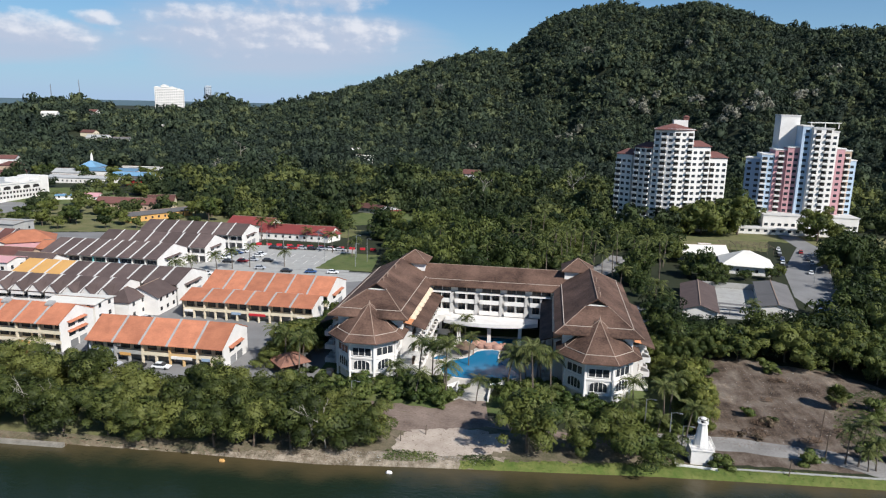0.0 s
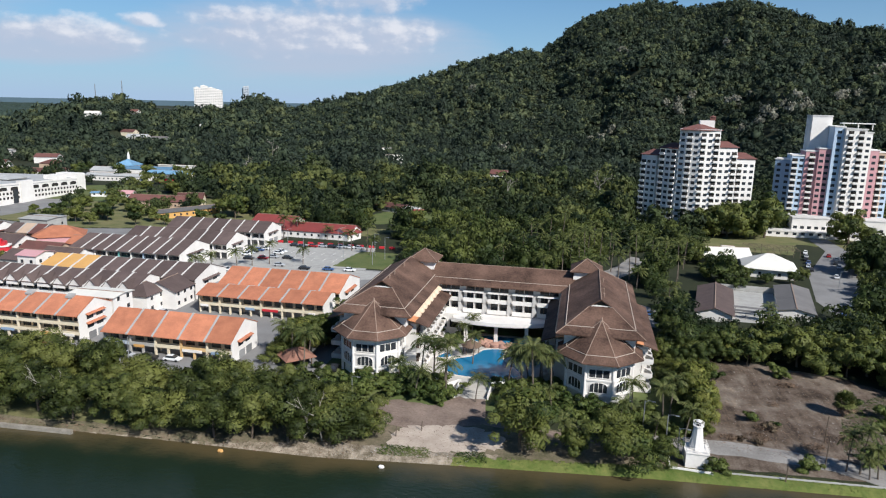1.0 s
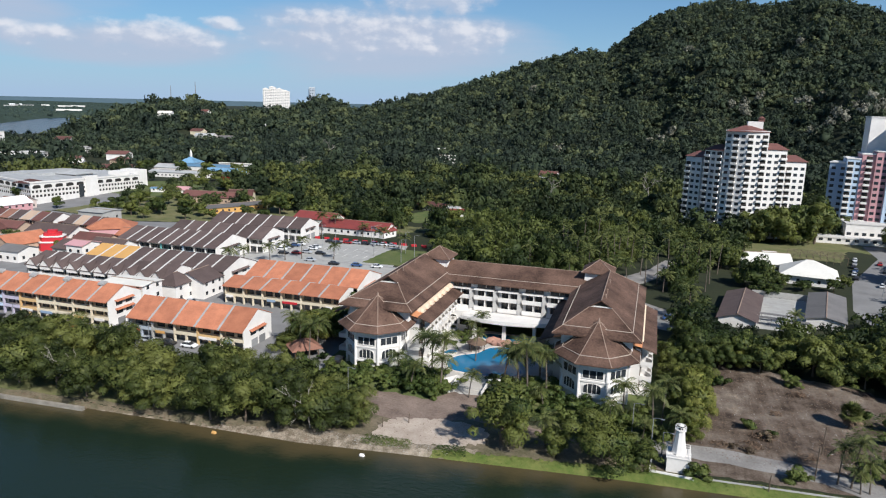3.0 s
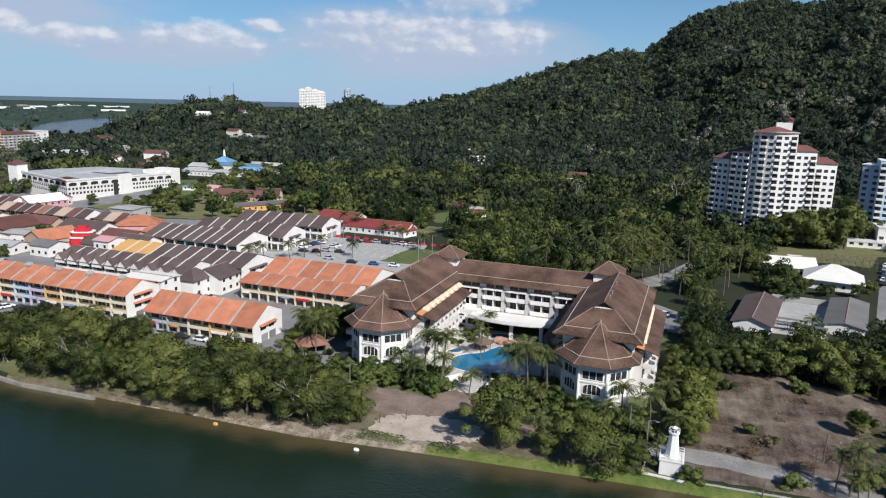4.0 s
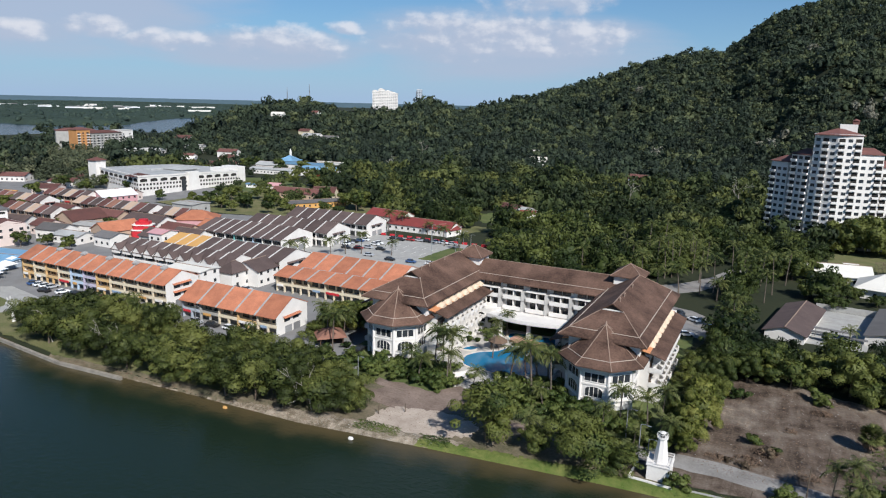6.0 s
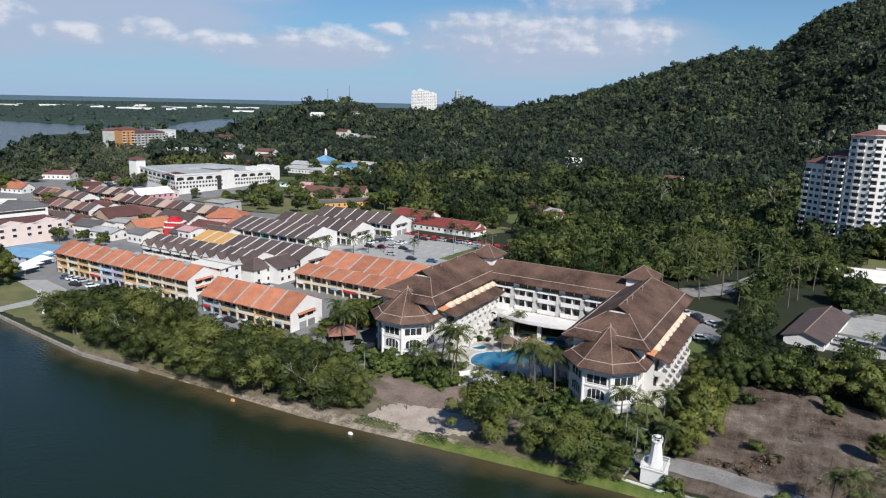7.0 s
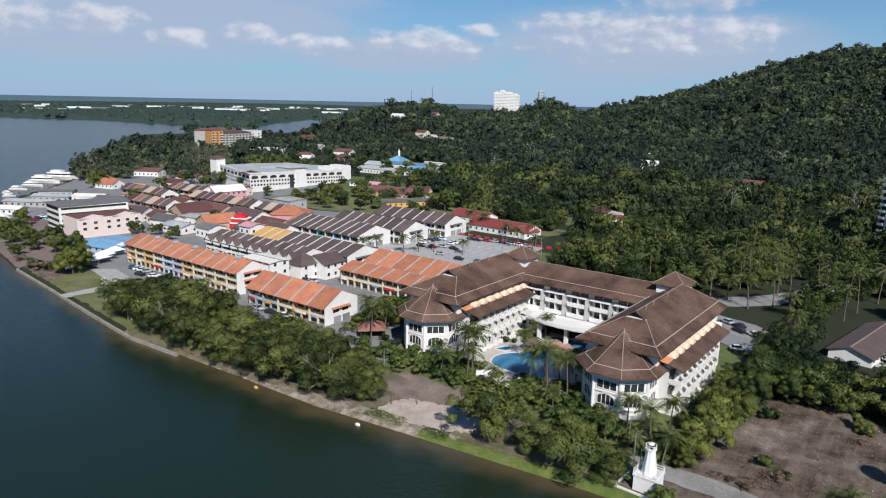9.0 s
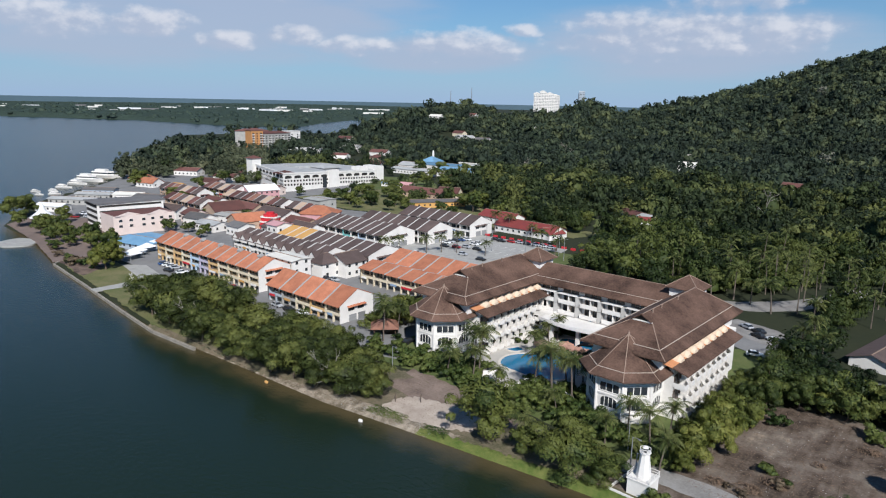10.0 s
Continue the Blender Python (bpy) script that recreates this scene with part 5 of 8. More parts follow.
for k in range(4):
    for h in (3.3, 3.75):
        c = [(-1.95, -1.95), (1.95, -1.95), (1.95, 1.95), (-1.95, 1.95)]
        b = bmesh.new()
        bar(b, (*c[k], h), (*c[(k + 1) % 4], h), 0.07)
        part("rail", b, M_WHITE, lh)
    for u in (0, 0.5):
        b = bmesh.new()
        x, y = c[k][0] * (1 - u) + c[(k + 1) % 4][0] * u, c[k][1] * (1 - u) + c[(k + 1) % 4][1] * u
        bar(b, (x, y, 2.9), (x, y, 3.8), 0.08)
        part("post", b, M_WHITE, lh)
b = bmesh.new()
for (xa, ya), (xb, yb) in (((-4.6, -3), (2.6, -3.4)), ((-4.6, -3), (-4.2, 3.2))):
    bar(b, (xa, ya, 0.2), (xb, yb, 0.2), 0.25, 0.5)
part("kerb", b, M_WHITE, lh)


def pole(x, y, h, arm=True):
    th = thing("street_lamp", "thin grey street lamp post", "street lamp", "street lamps", (x, y, float(ground_height(x, y))))
    b = bmesh.new()
    tube(b, [(0, 0, -0.3), (0, 0, h)], (0.13, 0.08), 6)
    part("post", b, M_STEEL, th)
    if arm:
        b = bmesh.new()
        tube(b, [(0, 0, h - 0.1), (0.8, -0.3, h + 0.2), (1.5, -0.5, h + 0.2)], (0.06, 0.05, 0.05), 6)
        part("arm", b, M_STEEL, th)
        b = bmesh.new()
        box(b, 1.3, 1.9, -0.65, -0.4, h + 0.1, h + 0.22)
        part("lamp_head", b, M_STEEL, th)


for x, y, h in ((25.6, 123.5, 6.5), (22, 130, 6), (27.5, 121.5, 5), (-100, 250, 9), (-84, 252, 9), (-70, 246, 9), (-92, 268, 9), (-74, 262, 9), (-112, 262, 9), (-68, 256, 9), (-140, 136, 6), (-96, 136, 6), (-37, 127, 6), (100, 262, 6), (108, 290, 6)):
    pole(x, y, h)

for x, y, h in ((52.5, 121.9, 6.5), (55.8, 132.8, 5.5), (44.5, 115.8, 3.0), (-24.2, 115.1, 2.2), (-20.0, 118.5, 2.0), (-31.5, 119.0, 3.5)):
    b = bmesh.new()
    tube(b, [(x, y, -0.4), (x + 0.05, y, h * 0.6), (x + 0.12, y + 0.03, h)], (0.11, 0.10, 0.08), 7)
    solid("wooden_post", b, M_BARK, "bare weathered wooden post standing in the earth", "post", "posts")


# ---- houses ----
def house(x, y, w, d, h, rise, turn, wall, roof, label, category="house", hipped=False, over=0.5, name="house", group="town houses", door=True, ridge_x=True):
    """A small building: walls, gabled or hipped roof along its length, doors and windows."""
    th = thing(name, label, category, group, (x, y, float(ground_height(x, y))), turn)
    b = bmesh.new()
    if hipped:
        box(b, -w / 2, w / 2, -d / 2, d / 2, 0, h)
    else:
        o = [(-d / 2, 0), (d / 2, 0), (d / 2, h), (0, h + rise - 0.05), (-d / 2, h)]
        va, vb = ([b.verts.new((s * w / 2, yy, z)) for yy, z in o] for s in (-1, 1))
        b.faces.new(va)
        b.faces.new(vb[::-1])
        for i in range(5):
            j = (i + 1) % 5
            b.faces.new((va[i], vb[i], vb[j], va[j]))
    part("wall", b, wall, th)
    W, D = w / 2 + over, d / 2 + over
    zz = h - rise * over / (d / 2)
    if hipped:
        q = max(0.0, w / 2 - d / 2)
        for pts in ([(-W, -D, zz), (W, -D, zz), (q, 0, h + rise), (-q, 0, h + rise)], [(W, D, zz), (-W, D, zz), (-q, 0, h + rise), (q, 0, h + rise)], [(W, -D, zz), (W, D, zz), (q, 0, h + rise)], [(-W, D, zz), (-W, -D, zz), (-q, 0, h + rise)]):
            plate("roof", pts, 0.15, roof, th)
    else:
        plate("roof", [(-W, -D, zz), (W, -D, zz), (W, 0, h + rise), (-W, 0, h + rise)], 0.15, roof, th)
        plate("roof", [(-W, 0, h + rise), (W, 0, h + rise), (W, D, zz), (-W, D, zz)], 0.15, roof, th)
    b = bmesh.new()
    bar(b, (-W if not hipped else -max(0.0, w / 2 - d / 2), 0, h + rise + 0.05), (W if not hipped else max(0.0, w / 2 - d / 2) + 0.01, 0, h + rise + 0.05), 0.3, 0.15)
    part("ridge_cap", b, M_RIDGE, th)
    n = max(2, int(w / 3.2)) if math.hypot(x, y) < 600 else 0
    for i in range(n):
        xx = -w / 2 + w * (i + 0.5) / n
        for s in range(max(1, int(h / 2.8))):
            W_SMALL.put(th, xx, -d / 2, 1.1 + s * 2.9)
    for s in range(max(1, int(h / 2.8))):
        for q in (-0.25, 0.25):
            W_SMALL.put(th, w / 2, d * q, 1.1 + s * 2.9, 90)
    return th


# east: villa and sheds
house(79.5, 277, 17, 15, 4.2, 4.0, -9, M_WHITE, M_WHITEROOF, "white bungalow with a cream hipped roof and verandah", "bungalow", True, 1.3, "bungalow", "eastern bungalows")
house(66, 292, 18, 11, 3.8, 3.0, 8, M_WHITE, M_WHITEROOF, "long white bungalow wing with a cream roof", "bungalow", False, 0.7, "bungalow", "eastern bungalows")
house(54, 300, 7, 5, 3.0, 1.6, 20, M_WHITE, M_WHITEROOF, "little white hut among trees by the bungalow", "hut", False, 0.4, "hut", "eastern bungalows")
house(70, 306, 5, 5, 4.4, 0.4, 0, M_WHITE, M_WHITEROOF, "small white pump house", "hut", False, 0.2, "hut", "eastern bungalows")
house(51.0, 223.5, 32, 10, 2.6, 1.7, 80, M_WHITE, M_DARKROOF, "long white shed with a weathered dark grey roof", "shed", False, 0.7, "shed", "sheds")
house(76, 230, 32, 10, 3.0, 1.0, 78, M_WHITE, M_GREYROOF, "long shed with a low grey sheet roof", "shed", False, 0.5, "shed", "sheds")
for i, (x, y) in enumerate(((58, 214), (60, 218), (62, 213))):
    b = bmesh.new()
    slab(b, [(x - 5, y - 1, 2.4), (x + 6, y - 2.4, 2.4), (x + 6.3, y - 0.9, 2.5), (x - 4.7, y + 0.5, 2.5)], 0.08)
    for q in (-4, 5):
        bar(b, (x + q, y - 1.0, 0), (x + q, y - 1.0, 2.4), 0.12)
    solid("yard_roof", b, M_GREYROOF, "narrow grey sheet roof in the yard", "shelter", "yard shelters")
b = bmesh.new()
bar(b, (57, 247.5, 1.0), (84, 246, 1.0), 0.25, 2.0)
solid("yard_wall", b, M_CONCRETE, "stained concrete yard wall", "wall", kind="")
b = bmesh.new()
for i in range(9):
    bar(b, (80 + i * 2.6, 312, 0), (80 + i * 2.6, 312, 3), 0.12)
    bar(b, (80 + i * 2.6, 324, 0), (80 + i * 2.6, 324, 3), 0.12)
    bar(b, (80 + i * 2.6, 312, 3), (80 + i * 2.6, 324, 3), 0.12)
for y in (312, 315, 318, 321, 324):
    bar(b, (80, y, 3.05), (101, y, 3.05), 0.12)
solid("pergola_frame", b, M_BARK, "dark bare pergola frame on the lawn", "pergola")

b = bmesh.new()
for i in range(11):
    for y in (246, 256):
        slab(b, [(-126 + i * 4.4, y, 0.075), (-125.8 + i * 4.4, y, 0.075), (-125.8 + i * 4.4, y + 5, 0.075), (-126 + i * 4.4, y + 5, 0.075)], 0.01)
solid("bay_marking", b, M_WHITE, "white painted bay lines of the car park", "road marking", kind="structure")
for i in range(13):
    b = bmesh.new()
    x = -127 + i * 4.6
    prism(b, [(x, 274.6 + 0.1 * i), (x + 2.2, 274.7 + 0.1 * i), (x + 2.2, 275.3 + 0.1 * i), (x, 275.2 + 0.1 * i)], 0.05, 1.0)
    solid("road_barrier", b, M_RED, "red plastic road barrier beside the car park", "road barrier", "road barriers")

# ---- apartment blocks ----
W_APT = mesh_of("window", (lambda q: (box(q, -0.9, 0.9, -0.06, 0.02, 0, 1.4), q)[1])(bmesh.new()), M_GLASS)
W_APTD = mesh_of("window", (lambda q: (box(q, -1.25, 1.25, -0.06, 0.02, 0, 2.2), q)[1])(bmesh.new()), M_OPENING_SHADE)
B_APT = mesh_of("balcony", (lambda q: (box(q, -1.4, 1.4, -1.2, 0, -0.2, 0.0), box(q, -1.4, 1.4, -1.2, -1.1, 0, 0.8), box(q, -1.4, -1.3, -1.2, 0, 0, 0.8), box(q, 1.3, 1.4, -1.2, 0, 0, 0.8), q)[4])(bmesh.new()), M_WHITE)


def block(parent, x, y, turn, w, d, z0, z1, wall, pattern, roof=None, pitch=2.95, far=False):
    """One shaft of a tall building: front middle at (x, y), pattern: w window, b balcony, per column."""
    m = pose(x, y, 0, 0, 0, turn)
    b = bmesh.new()
    box(b, -w / 2, w / 2, 0, d, z0, z1)
    bmesh.ops.transform(b, matrix=m, verts=b.verts[:])
    part("wall", b, wall, parent)
    n = int((z1 - z0 - 0.4) / pitch)
    if far:                                    # too far off to tell one window from the next
        b = bmesh.new()
        for f in range(n):
            for i in range(len(pattern)):
                xx = -w / 2 + w * (i + 0.5) / len(pattern)
                box(b, xx - 1.0, xx + 1.0, -0.06, 0.02, z0 + 1.2 + f * pitch, z0 + 2.6 + f * pitch)
            for q in (0.25, 0.5, 0.75):
                box(b, w / 2 - 0.02, w / 2 + 0.06, d * q - 0.8, d * q + 0.8, z0 + 1.2 + f * pitch, z0 + 2.6 + f * pitch)
        bmesh.ops.transform(b, matrix=m, verts=b.verts[:])
        tagged(part("window_grid", b, M_GLASS, parent), kind="stuff")
        n = 0
    for f in range(n):
        zf = z0 + 0.5 + f * pitch
        for i, c in enumerate(pattern):
            xx = -w / 2 + w * (i + 0.5) / len(pattern)
            if c == "w":
                shared("window", W_APT, parent, m @ pose(xx, 0, zf + 0.8))
            elif c == "b":
                shared("window", W_APTD, parent, m @ pose(xx, 0, zf + 0.1))
                shared("balcony", B_APT, parent, m @ pose(xx, 0, zf))
        if d > 9:
            for q in (0.3, 0.7):
                shared("window", W_APT, parent, m @ pose(w / 2, d * q, zf + 0.8, 0, 0, 90))
                if pattern and turn < -5:
                    shared("window", W_APT, parent, m @ pose(-w / 2, d * q, zf + 0.8, 0, 0, -90))
    b = bmesh.new()
    if roof:
        q = [(-w / 2 - 0.6, -0.6, z1), (w / 2 + 0.6, -0.6, z1), (w / 2 + 0.6, d + 0.6, z1), (-w / 2 - 0.6, d + 0.6, z1)]
        top = [(-w / 4, d * 0.5, z1 + 2.6), (w / 4, d * 0.5, z1 + 2.6)]
        for pts in ([q[0], q[1], top[1], top[0]], [q[1], q[2], top[1]], [q[2], q[3], top[0], top[1]], [q[3], q[0], top[0]]):
            slab(b, pts, 0.25)
        bmesh.ops.transform(b, matrix=m, verts=b.verts[:])
        part("roof", b, roof, parent)
    else:
        box(b, -w / 2 - 0.25, w / 2 + 0.25, -0.25, d + 0.25, z1 - 0.1, z1 + 0.5)
        bmesh.ops.transform(b, matrix=m, verts=b.verts[:])
        part("parapet", b, M_WHITE if wall is not M_WHITE else M_LIGHTSTRIP, parent)


apt = thing("apartment_block", "tall white apartment block with maroon roofs and balconies", "apartment block", "apartment blocks")
block(apt, 40.5, 373, -36, 9.0, 14, 0, 38.0, M_WHITE, "bww", M_RUST)
block(apt, 49.0, 366.5, -36, 9.5, 14, 0, 42.0, M_WHITE, "bwb", M_RUST)
block(apt, 58.0, 361.0, -24, 10.0, 16, 0, 51.5, M_WHITE, "wbw", None)
block(apt, 67.5, 360.0, 12, 10.0, 16, 0, 51.5, M_WHITE, "bwb", None)
block(apt, 77.0, 363.0, 14, 9.5, 14, 0, 43.5, M_WHITE, "wwb", M_RUST)
block(apt, 86.5, 366.5, 14, 9.5, 14, 0, 38.0, M_WHITE, "bww", M_RUST)
b = bmesh.new()
o8 = [(53.0, 360.5, 51.6), (63, 358.0, 51.6), (73.3, 361, 51.6), (72, 378, 51.6), (55, 378, 51.6)]
for i in range(5):
    slab(b, [o8[i], o8[(i + 1) % 5], (63, 368, 54.6)], 0.25)
part("roof", b, M_RUST, apt)
b = bmesh.new()
box(b, 63, 70, 367, 371, 52, 56.2)
part("plant_room", b, M_WHITE, apt)
b = bmesh.new()
box(b, 67.8, 70.4, 367.5, 370, 56.2, 57.8)
tube(b, [(69.1, 368.7, 57.8), (69.1, 368.7, 58.8)], (1.8, 0.1), 8)
part("turret", b, M_RUST, apt)

apt2 = thing("apartment_block", "tall white, rose and blue apartment block on a white podium", "apartment block", "apartment blocks")
block(apt2, 135, 369, 0, 46, 30, 2.6, 9.2, M_WHITE, "wwwwwwwwwwwwww", None, 3.3)
block(apt2, 122, 364, 0, 46, 10, 0, 2.7, M_WHITE, "wwwwwwwwwwww", None, 2.0)
block(apt2, 109.0, 386, -24, 8, 10, 8.8, 37.0, M_BLUE2, "ww", None)
block(apt2, 114.5, 381.0, -5, 6.2, 13, 8.8, 39.5, M_LBLUE, "bw", None)
block(apt2, 120.5, 380.0, -5, 6.0, 14, 8.8, 42.0, M_PINK2, "b", None)
block(apt2, 125.8, 378.5, -5, 5.4, 16, 8.8, 43.5, M_PINK2, "ww", None)
block(apt2, 125.5, 388.0, 0, 9.5, 10, 40, 59.5, M_WHITE, "", None)
block(apt2, 130.6, 376.5, -4, 4.6, 18, 8.8, 54.5, M_LBLUE, "w", None)
block(apt2, 137.6, 374.5, 4, 9.8, 18, 8.8, 53.5, M_WHITE, "bb", None)
block(apt2, 144.2, 377.0, 6, 3.6, 18, 8.8, 52.0, M_WHITE, "w", None)
block(apt2, 148.2, 378.0, 8, 4.6, 16, 8.8, 43.5, M_PINK2, "w", None)
block(apt2, 152.4, 380.0, 8, 4.2, 14, 8.8, 42.5, M_TAN, "b", None)
block(apt2, 156.2, 382.0, 8, 3.8, 13, 8.8, 37.5, M_LBLUE, "w", None)
b = bmesh.new()
box(b, 131, 146, 376, 380, 56.2, 56.7)
for x in (132, 138.5, 145):
    bar(b, (x, 376.5, 53.5), (x, 376.5, 56.2), 0.4)
part("crown_frame", b, M_WHITE, apt2)

# ---- town centre ----
mall = thing("shopping_centre", "long white shopping centre with rows of arched openings", "shopping centre")
MALL = [((-371, 313), 13.2), ((-308, 294.5), 12.4), ((-309, 380), 9.2), ((-330, 398), 9.2), ((-372, 378), 11.0)]
b = bmesh.new()
prism(b, [p_ for p_, _ in MALL], 0, 0, [z - 0.6 for _, z in MALL])
part("wall", b, M_WHITE, mall)
mid = Vector((-340, 350))
b = bmesh.new()
slab(b, [(*(Vector(p_).lerp(mid, 0.04)), z - 0.45) for p_, z in MALL], 0.1)
part("roof", b, M_LIGHTROOF, mall, "pale sheet roof behind the parapet")
# arches and row openings get their inner shade from a black pane
W_MARCH = Window(5.4, 2.0, 1, arch=True, mat_=M_WHITE, pane=M_OPENING_SHADE, frame_w=0.2)
W_MROW = Window(1.5, 1.3, 1, mat_=M_WHITE, pane=M_OPENING_SHADE, frame_w=0.14)
for ((xa, ya), za), ((xb, yb), zb) in zip(MALL[:2], MALL[1:3]):
    L = math.hypot(xb - xa, yb - ya)
    n = int(L / 7.2)
    ang = math.degrees(math.atan2(yb - ya, xb - xa))
    for i in range(n):
        u = (i + 0.5) / n
        W_MARCH.put(mall, xa + (xb - xa) * u, ya + (yb - ya) * u, za + (zb - za) * u - 3.4, ang)
    for drop in (5.7, 8.3):
        for i in range(n * 3):
            u = (i + 0.5) / (n * 3)
            if za + (zb - za) * u - drop > 0.6:
                W_MROW.put(mall, xa + (xb - xa) * u, ya + (yb - ya) * u, za + (zb - za) * u - drop, ang)
    for drop, h in ((-0.1, 1.0), (3.75, 0.3), (6.1, 0.3)):
        b = bmesh.new()
        bar(b, (xa, ya, za - drop), (xb, yb, zb - drop), 0.7 if drop < 0 else 0.4, h)
        part("parapet" if drop < 0 else "ledge", b, M_WHITE, mall)
for x, y, w, d, h, mt in ((-368, 312, 7.5, 7.5, 18, M_WHITE), (-322, 390, 16, 7, 11.4, M_WHITE), (-336, 352, 18, 14, 11.6, M_WHITE), (-352, 336, 26, 10, 12.6, M_LIGHTROOF), (-309, 338, 3.0, 9, 12.3, M_WHITE), (-318, 372, 10, 8, 12.0, M_WHITE)):
    b = bmesh.new()
    box(b, x - w / 2, x + w / 2, y - d / 2, y + d / 2, 0, h)
    part("stair_tower" if h > 12.2 else "roof_house", b, mt, mall)
for x, y, w, d, h, z0 in ((-368, 312, 4.6, 4.6, 2.0, 18), (-314, 300, 6, 6, 1.8, 12.2), (-336, 352, 11, 9, 2.2, 11.6)):
    b = bmesh.new()
    for k in range(4):
        c = [(x - w, y - d, z0), (x + w, y - d, z0), (x + w, y + d, z0), (x - w, y + d, z0)]
        slab(b, [c[k], c[(k + 1) % 4], (x, y, z0 + h)], 0.2)
    part("roof", b, M_RUST if w < 10 else M_LIGHTROOF, mall)
b = bmesh.new()
box(b, -308.1, -307.9, 328, 331.5, 0.4, 8.2)
part("entrance", b, M_GLASS, mall, "tall dark glass entrance bay")

pinkb = thing("office_building", "pale pink three-storey building with a stepped gable front", "office building", "town blocks")
b = bmesh.new()
prism(b, [(-238.4, 151), (-234.6, 178), (-252, 180), (-254, 152)], 0, 8.6)
part("wall", b, M_PINK, pinkb)
b = bmesh.new()
for s in (0, 1):
    ya, yb = (151.5, 164) if s == 0 else (165.5, 177.5)
    v = [b.verts.new((x, yy, z)) for x in (-237.6 + s * 1.8, -238.1 + s * 1.8) for yy, z in ((ya, 8.5), (yb, 8.5), ((ya + yb) / 2, 10.2))]
    b.faces.new(v[:3]); b.faces.new(v[3:])
    for i in range(3):
        b.faces.new((v[i], v[(i + 1) % 3], v[3 + (i + 1) % 3], v[3 + i]))
part("gable", b, M_PINK, pinkb)
b = bmesh.new()
slab(b, [(-253.5, 152.5, 8.7), (-239, 151.6, 8.7), (-235.2, 177.6, 8.7), (-251.6, 179.5, 8.7)], 0.1)
part("roof", b, M_RUST, pinkb)
W_OFFICE = Window(1.5, 1.1, 2, mat_=M_WHITE, frame_w=0.1)
for yy in (154, 158.5, 164, 168, 172, 176):
    for z in (3.4, 5.9):
        W_OFFICE.put(pinkb, -238.4 + (yy - 151) * 3.8 / 27 + 0.02, yy, z, 82)
whiteb = thing("office_building", "white four-storey building with striped galleries and grey roof", "office building", "town blocks")
b = bmesh.new()
prism(b, [(-279, 156), (-262, 154), (-256.5, 184), (-272, 188)], 0, 11.5)
part("wall", b, M_WHITE, whiteb)
b = bmesh.new()
slab(b, [(-280, 155, 11.6), (-261.5, 153, 11.6), (-256, 185, 11.6), (-272.5, 189, 11.6)], 0.4)
part("roof", b, M_GREYROOF, whiteb)
# dark bars on the wall paint the shade of each gallery
for z in (1.2, 4.0, 6.8, 9.4):
    b = bmesh.new()
    bar(b, (-278.5, 155.85, z + 0.6), (-262.3, 153.95, z + 0.6), 0.1, 1.3)
    part("gallery_shade", b, M_OPENING_SHADE, whiteb)
    b = bmesh.new()
    bar(b, (-261.8, 155.0, z + 0.6), (-256.7, 183, z + 0.6), 0.1, 1.0)
    part("gallery_shade", b, M_OPENING_SHADE, whiteb)
house(-210, 152.5, 22, 20, 2.6, 0.8, 12, M_GREYBLUE, M_BLUEROOF, "market hall with a blue sheet roof", "market hall", False, 0.6, "market_hall", "town blocks")
for i, (x, y) in enumerate(((-193, 140), (-197, 146), (-201, 151), (-189, 136))):
    th = thing("marquee", "white peaked marquee tent", "tent", "tents", (x, y, 0), 10)
    b = bmesh.new()
    c = [(-2.8, -2.8, 2.3), (2.8, -2.8, 2.3), (2.8, 2.8, 2.3), (-2.8, 2.8, 2.3)]
    for k in range(4):
        slab(b, [c[k], c[(k + 1) % 4], (0, 0, 3.9)], 0.05)
    part("canopy", b, M_TENT, th)
    for k in range(4):
        b = bmesh.new()
        bar(b, (c[k][0], c[k][1], 0), c[k], 0.1)
        part("post", b, M_STEEL, th)
th = thing("tension_tent", "tall white peaked tent with a mast on the promenade", "tent", "tents", (-300, 143, 0))
b = bmesh.new()
tube(b, [(0, 0, 1.6), (0, 0, 3.2), (0, 0, 5.2), (0, 0, 8.8)], (6.0, 4.0, 1.8, 0.25), 12)
part("canopy", b, M_TENT, th)
b = bmesh.new()
tube(b, [(0, 0, 0), (0, 0, 9.6)], (0.15, 0.1), 6)
part("mast", b, M_STEEL, th)
b = bmesh.new()
prism(b, blob_outline([(-258, 110), (-262, 120), (-252, 124), (-244, 118), (-249, 109)], 28), -3, -0.2)
solid("landing_stage", b, M_CONCRETE, "round pale concrete landing stage on the water", "jetty")

wm = thing("windmill_figure", "white ornamental windmill in the park", "windmill", at=(-141, 114, 0))
b = bmesh.new()
tube(b, [(0, 0, 0), (0, 0, 5)], (0.5, 0.2), 6)
part("mast", b, M_WHITE, wm)
for k in range(8):
    b = bmesh.new()
    bar(b, (0, -0.3, 5), (2.3 * math.cos(k * math.pi / 4), -0.3, 5 + 2.3 * math.sin(k * math.pi / 4)), 0.5, 0.06, (0, 1, 0))
    part("vane", b, M_WHITE, wm)

# rows and houses farther in the town
def brown_row(x0, x1, y0, depth, units, roof, label, h=5.6):
    old = [(i, (M_RUST, M_DARKROOF, M_RUST, M_TAN, M_DARKROOF, M_OLDTILE)[(i * 5 + units) % 6]) for i in range(units)]
    row(x0, x1, y0, y0 + depth / 2, y0 + depth, h, h + 3.0, h, units, roof, M_WHITE, M_GREYSTRIP, label, trim=M_TAN, roofs=old)


